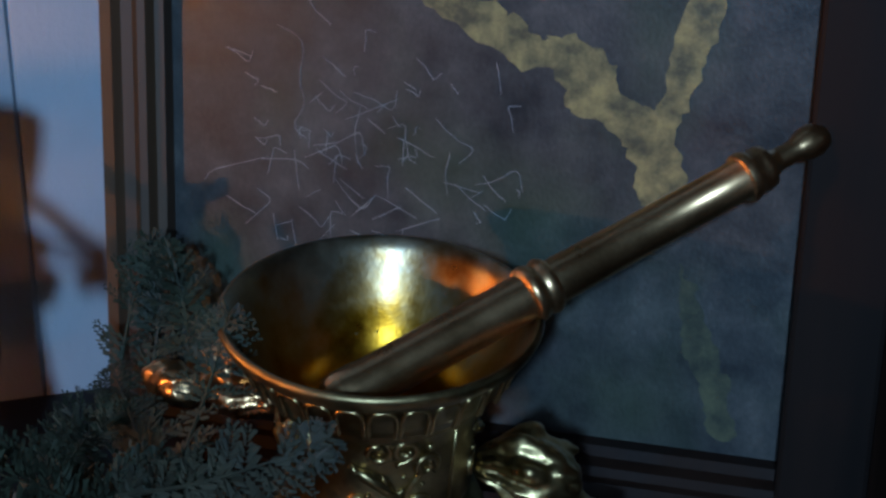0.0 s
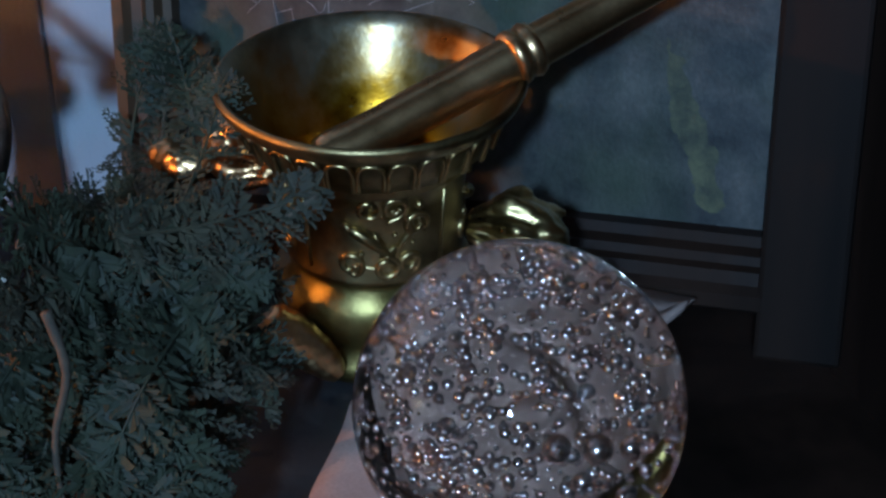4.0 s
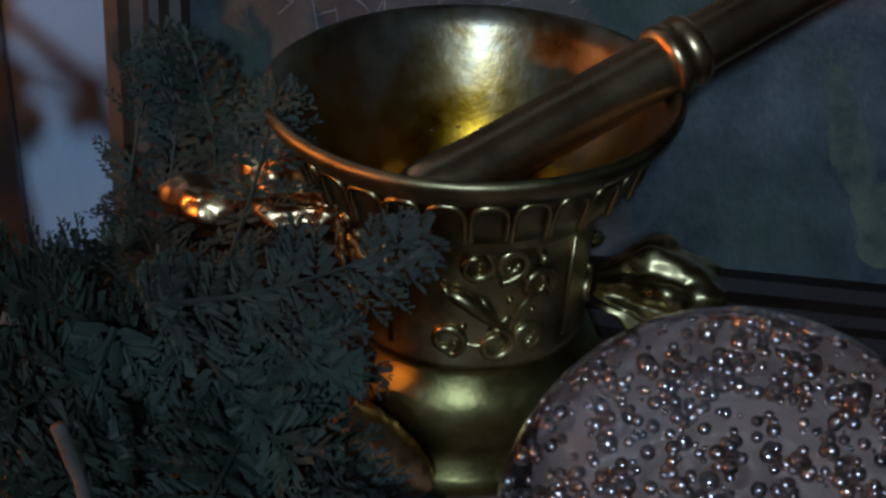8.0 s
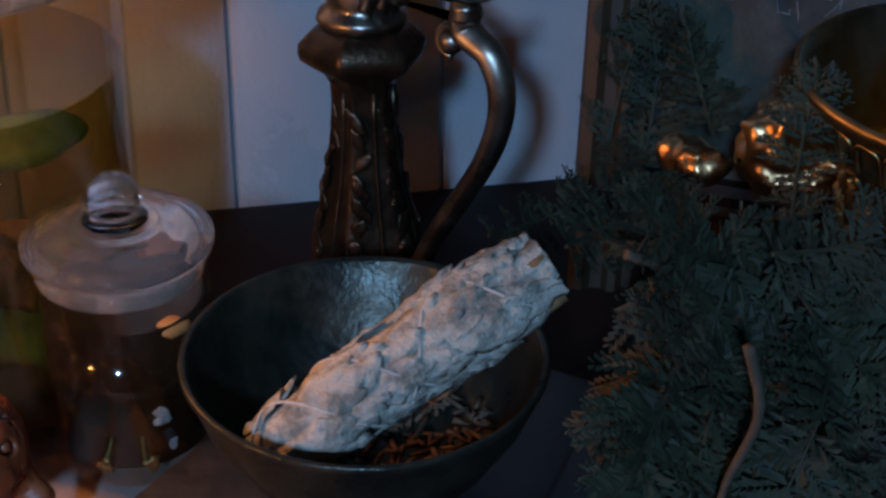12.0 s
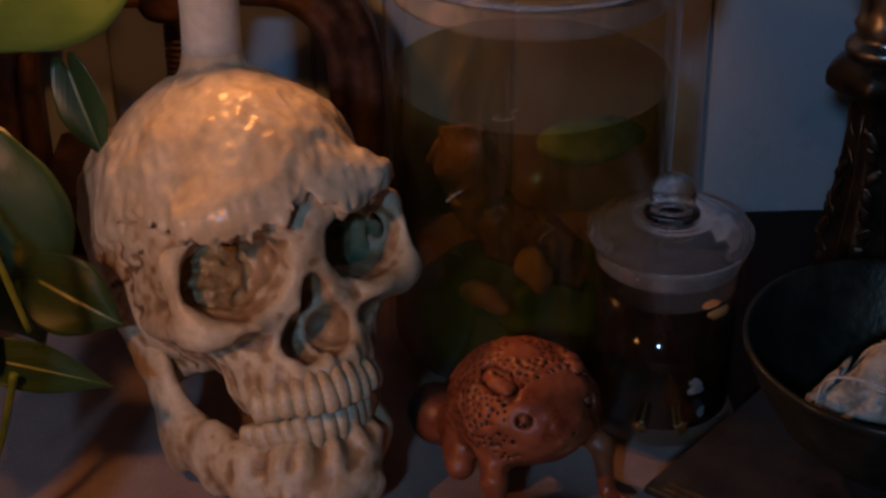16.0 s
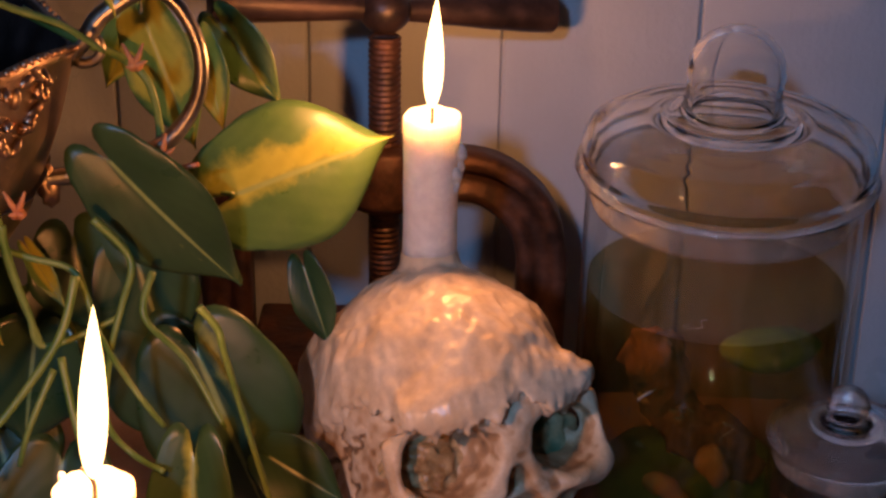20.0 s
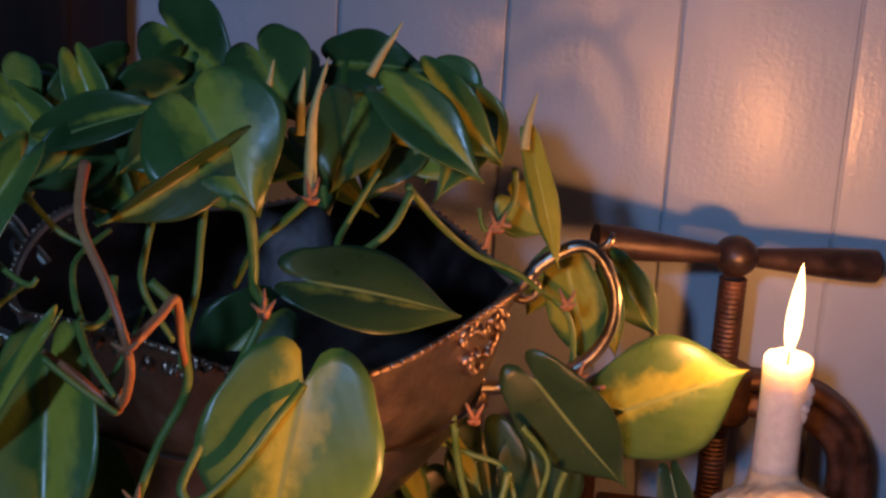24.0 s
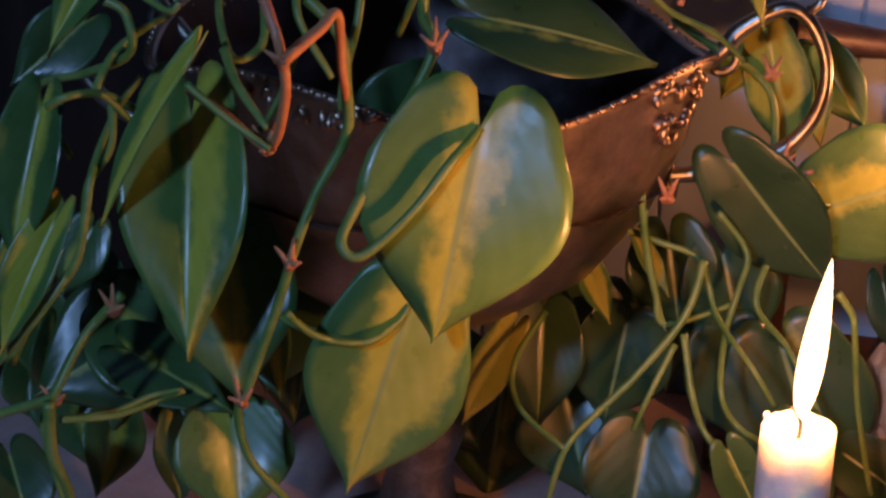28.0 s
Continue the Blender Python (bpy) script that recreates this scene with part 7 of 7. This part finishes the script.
leaf((-0.341, 0.099, 0.117), (-0.325, 0.087, 0.088), 0.0353, 24, 0.30, -7, 0.12)
leaf((-0.319, 0.060, 0.174), (-0.305, 0.041, 0.147), 0.0275, 27, 0.30, -16, 0.04)
leaf((-0.360, 0.138, 0.064), (-0.353, 0.122, 0.031), 0.0266, 25, 0.30, -8, 0.20)
leaf((-0.316, 0.062, 0.133), (-0.300, 0.032, 0.103), 0.0308, 19, 0.30, -18, 0.21)
leaf((-0.429, 0.136, 0.088), (-0.419, 0.127, 0.059), 0.0395, 22, 0.30, -14, 0.15)
leaf((-0.385, 0.110, 0.165), (-0.395, 0.098, 0.138), 0.0251, 19, 0.30, 11, 0.14)
leaf((-0.327, 0.071, 0.102), (-0.322, 0.053, 0.077), 0.0294, 29, 0.30, -22, 0.03)
stem([(-0.281, 0.000, 0.339), (-0.276, -0.020, 0.324), (-0.261, -0.035, 0.306), (-0.252, -0.042, 0.288), (-0.255, -0.030, 0.270), (-0.268, -0.006, 0.247), (-0.285, 0.000, 0.255), (-0.302, 0.010, 0.259)], 0.0018, 'r')
stem([(-0.235, 0.030, 0.321), (-0.228, 0.030, 0.316), (-0.226, 0.032, 0.297), (-0.226, 0.033, 0.285), (-0.222, 0.033, 0.275), (-0.231, 0.020, 0.251), (-0.239, 0.000, 0.229), (-0.242, -0.010, 0.218), (-0.235, -0.010, 0.214), (-0.221, 0.000, 0.227), (-0.210, 0.010, 0.243), (-0.203, 0.021, 0.252)], 0.002, 'g')
stem([(-0.257, 0.000, 0.296), (-0.246, 0.000, 0.285), (-0.245, 0.005, 0.267), (-0.246, 0.010, 0.249), (-0.255, 0.005, 0.229), (-0.261, 0.000, 0.210), (-0.267, 0.000, 0.189), (-0.278, 0.000, 0.156), (-0.282, 0.000, 0.145), (-0.278, 0.000, 0.128), (-0.267, 0.005, 0.111), (-0.260, 0.010, 0.098)], 0.0019, 'g')
stem([(-0.264, 0.000, 0.186), (-0.256, 0.010, 0.174), (-0.242, 0.020, 0.169), (-0.233, 0.030, 0.172), (-0.229, 0.035, 0.179)], 0.0013, 'g')
stem([(-0.344, -0.010, 0.252), (-0.343, 0.000, 0.255), (-0.333, 0.010, 0.255), (-0.324, 0.020, 0.247), (-0.307, 0.020, 0.240), (-0.292, 0.020, 0.237), (-0.285, 0.030, 0.239), (-0.280, 0.040, 0.249), (-0.275, 0.050, 0.266)], 0.0014, 'g')
stem([(-0.325, 0.000, 0.256), (-0.322, -0.010, 0.243), (-0.326, -0.020, 0.232), (-0.330, -0.020, 0.209), (-0.339, -0.030, 0.191), (-0.357, -0.030, 0.169), (-0.370, -0.030, 0.156)], 0.0015, 'g')
stem([(-0.322, -0.005, 0.188), (-0.337, -0.005, 0.170), (-0.356, 0.008, 0.140), (-0.362, 0.010, 0.123), (-0.356, 0.010, 0.094), (-0.355, 0.010, 0.080)], 0.0017, 'g')
stem([(-0.356, 0.008, 0.136), (-0.370, 0.010, 0.130), (-0.384, 0.010, 0.124)], 0.0013, 'g')
stem([(-0.354, 0.010, 0.128), (-0.339, 0.020, 0.128), (-0.327, 0.030, 0.132), (-0.315, 0.030, 0.136)], 0.0013, 'g')
stem([(-0.156, 0.120, 0.201), (-0.152, 0.120, 0.179), (-0.147, 0.120, 0.160), (-0.142, 0.120, 0.147), (-0.116, 0.130, 0.155)], 0.0015, 'g')
stem([(-0.165, 0.130, 0.183), (-0.147, 0.130, 0.178), (-0.131, 0.130, 0.172), (-0.122, 0.120, 0.153), (-0.106, 0.100, 0.141), (-0.096, 0.100, 0.126)], 0.0013, 'g')
stem([(-0.129, 0.120, 0.176), (-0.134, 0.110, 0.156), (-0.150, 0.100, 0.133), (-0.166, 0.090, 0.116), (-0.175, 0.080, 0.105), (-0.181, 0.080, 0.078)], 0.0016, 'g')
stem([(-0.134, 0.110, 0.148), (-0.128, 0.100, 0.126), (-0.121, 0.090, 0.115), (-0.109, 0.090, 0.102), (-0.104, 0.090, 0.085)], 0.0014, 'g')
stem([(-0.194, 0.140, 0.138), (-0.203, 0.120, 0.122), (-0.197, 0.100, 0.112), (-0.175, 0.080, 0.106)], 0.0013, 'g')
stem([(-0.137, 0.110, 0.143), (-0.145, 0.100, 0.124), (-0.150, 0.100, 0.108)], 0.0013, 'g')
stem([(-0.244, 0.040, 0.334), (-0.247, 0.035, 0.311), (-0.248, 0.030, 0.284), (-0.250, 0.020, 0.266), (-0.251, 0.020, 0.254)], 0.0016, 'g')
stem([(-0.175, 0.090, 0.312), (-0.181, 0.080, 0.299), (-0.193, 0.080, 0.288), (-0.203, 0.080, 0.289), (-0.198, 0.080, 0.302), (-0.187, 0.080, 0.323)], 0.0016, 'g')
stem([(-0.178, 0.100, 0.311), (-0.167, 0.120, 0.290), (-0.153, 0.140, 0.271), (-0.135, 0.150, 0.261), (-0.122, 0.160, 0.248)], 0.0015, 'g')
stem([(-0.139, 0.160, 0.306), (-0.139, 0.160, 0.290), (-0.149, 0.150, 0.279), (-0.153, 0.150, 0.289)], 0.0014, 'g')
stem([(-0.210, 0.057, 0.316), (-0.210, 0.055, 0.334), (-0.208, 0.050, 0.354), (-0.203, 0.050, 0.374)], 0.0023, 'p')
stem([(-0.239, 0.100, 0.334), (-0.238, 0.100, 0.348), (-0.236, 0.100, 0.360)], 0.0019, 'p')
stem([(-0.222, 0.090, 0.332), (-0.222, 0.090, 0.347), (-0.221, 0.090, 0.360)], 0.0019, 'p')
stem([(-0.201, 0.130, 0.350), (-0.196, 0.130, 0.360), (-0.188, 0.130, 0.374)], 0.002, 'p')
stem([(-0.134, 0.140, 0.321), (-0.133, 0.140, 0.333), (-0.130, 0.140, 0.346)], 0.0019, 'p')
stem([(-0.210, 0.057, 0.316), (-0.221, 0.060, 0.304), (-0.232, 0.060, 0.293), (-0.246, 0.080, 0.267)], 0.0017, 'g')
stem([(-0.268, 0.050, 0.340), (-0.266, 0.040, 0.319), (-0.268, 0.030, 0.298), (-0.266, 0.020, 0.285), (-0.254, 0.020, 0.265)], 0.0016, 'g')
stem([(-0.252, -0.040, 0.286), (-0.247, -0.020, 0.291), (-0.244, -0.010, 0.294), (-0.245, 0.000, 0.273), (-0.245, 0.010, 0.256)], 0.0018, 'r')
stem([(-0.281, 0.030, 0.285), (-0.279, 0.020, 0.274), (-0.286, 0.010, 0.272), (-0.297, 0.030, 0.288), (-0.289, 0.050, 0.297)], 0.0015, 'g')
stem([(-0.326, 0.000, 0.290), (-0.319, 0.000, 0.286), (-0.318, 0.000, 0.273), (-0.338, 0.010, 0.262), (-0.362, 0.020, 0.251), (-0.350, 0.020, 0.227)], 0.0016, 'g')
stem([(-0.355, 0.030, 0.314), (-0.347, 0.030, 0.300), (-0.329, 0.020, 0.293), (-0.309, 0.010, 0.286), (-0.304, 0.010, 0.289)], 0.0014, 'g')
stem([(-0.324, 0.040, 0.316), (-0.308, 0.040, 0.299), (-0.296, 0.040, 0.293)], 0.0014, 'g')
stem([(-0.151, 0.160, 0.263), (-0.133, 0.170, 0.249), (-0.119, 0.180, 0.239), (-0.110, 0.180, 0.229), (-0.107, 0.180, 0.211), (-0.108, 0.180, 0.197), (-0.100, 0.190, 0.185), (-0.081, 0.194, 0.179)], 0.0016, 'g')
stem([(-0.126, 0.140, 0.190), (-0.113, 0.140, 0.174), (-0.115, 0.130, 0.160), (-0.118, 0.120, 0.146), (-0.117, 0.100, 0.129), (-0.109, 0.100, 0.115), (-0.095, 0.090, 0.113)], 0.0014, 'g')
stem([(-0.105, 0.140, 0.169), (-0.107, 0.130, 0.155), (-0.092, 0.130, 0.137), (-0.077, 0.120, 0.114)], 0.0014, 'g')
stem([(-0.078, 0.080, 0.184), (-0.072, 0.080, 0.176), (-0.070, 0.080, 0.167), (-0.065, 0.090, 0.134), (-0.056, 0.090, 0.098)], 0.0013, 'g')
stem([(-0.063, 0.090, 0.082), (-0.069, 0.090, 0.060), (-0.076, 0.090, 0.041)], 0.0014, 'g')
stem([(-0.105, 0.170, 0.205), (-0.101, 0.165, 0.201), (-0.090, 0.165, 0.203)], 0.0012, 'r')
stem([(-0.149, 0.150, 0.271), (-0.146, 0.150, 0.282), (-0.138, 0.150, 0.282)], 0.0014, 'r')
stem([(-0.358, -0.020, 0.164), (-0.348, -0.020, 0.183), (-0.330, -0.025, 0.205), (-0.325, -0.025, 0.224), (-0.324, -0.020, 0.238), (-0.324, 0.000, 0.252), (-0.323, 0.020, 0.259)], 0.0016, 'g')
stem([(-0.367, -0.020, 0.142), (-0.346, -0.020, 0.151), (-0.341, -0.020, 0.156), (-0.335, -0.010, 0.172), (-0.325, 0.000, 0.184)], 0.0017, 'g')
stem([(-0.341, -0.020, 0.144), (-0.325, -0.010, 0.143), (-0.314, 0.000, 0.145), (-0.306, 0.010, 0.146)], 0.0013, 'g')
stem([(-0.342, -0.025, 0.153), (-0.342, -0.025, 0.134), (-0.339, -0.020, 0.116), (-0.338, -0.020, 0.107)], 0.0021, 'g')
stem([(-0.339, -0.020, 0.258), (-0.332, -0.020, 0.262), (-0.325, -0.010, 0.261), (-0.320, 0.000, 0.251), (-0.320, 0.010, 0.244)], 0.0014, 'g')
stem([(-0.327, -0.010, 0.261), (-0.324, 0.000, 0.272), (-0.317, 0.010, 0.279), (-0.316, 0.030, 0.279)], 0.0014, 'g')
stem([(-0.291, -0.020, 0.270), (-0.279, -0.020, 0.261), (-0.268, -0.020, 0.254), (-0.263, -0.020, 0.251)], 0.0013, 'g')
stem([(-0.285, 0.000, 0.277), (-0.277, -0.010, 0.268), (-0.264, -0.020, 0.258)], 0.0016, 'g')
stem([(-0.276, 0.030, 0.171), (-0.263, 0.025, 0.169), (-0.242, 0.020, 0.169), (-0.233, 0.030, 0.173), (-0.229, 0.035, 0.178)], 0.0014, 'g')
stem([(-0.154, 0.120, 0.195), (-0.153, 0.120, 0.181), (-0.148, 0.120, 0.162), (-0.143, 0.120, 0.147)], 0.0014, 'g')
sheath((-0.221, 0.030, 0.277))
sheath((-0.251, -0.045, 0.288))
sheath((-0.209, 0.055, 0.317))
sheath((-0.268, -0.008, 0.248))
sheath((-0.262, -0.002, 0.206))
sheath((-0.355, 0.006, 0.138))
sheath((-0.325, -0.006, 0.183))
sheath((-0.280, -0.002, 0.152))
sheath((-0.144, 0.150, 0.281))
sheath((-0.103, 0.160, 0.208))
sheath((-0.145, 0.110, 0.205))
sheath((-0.111, 0.160, 0.244))
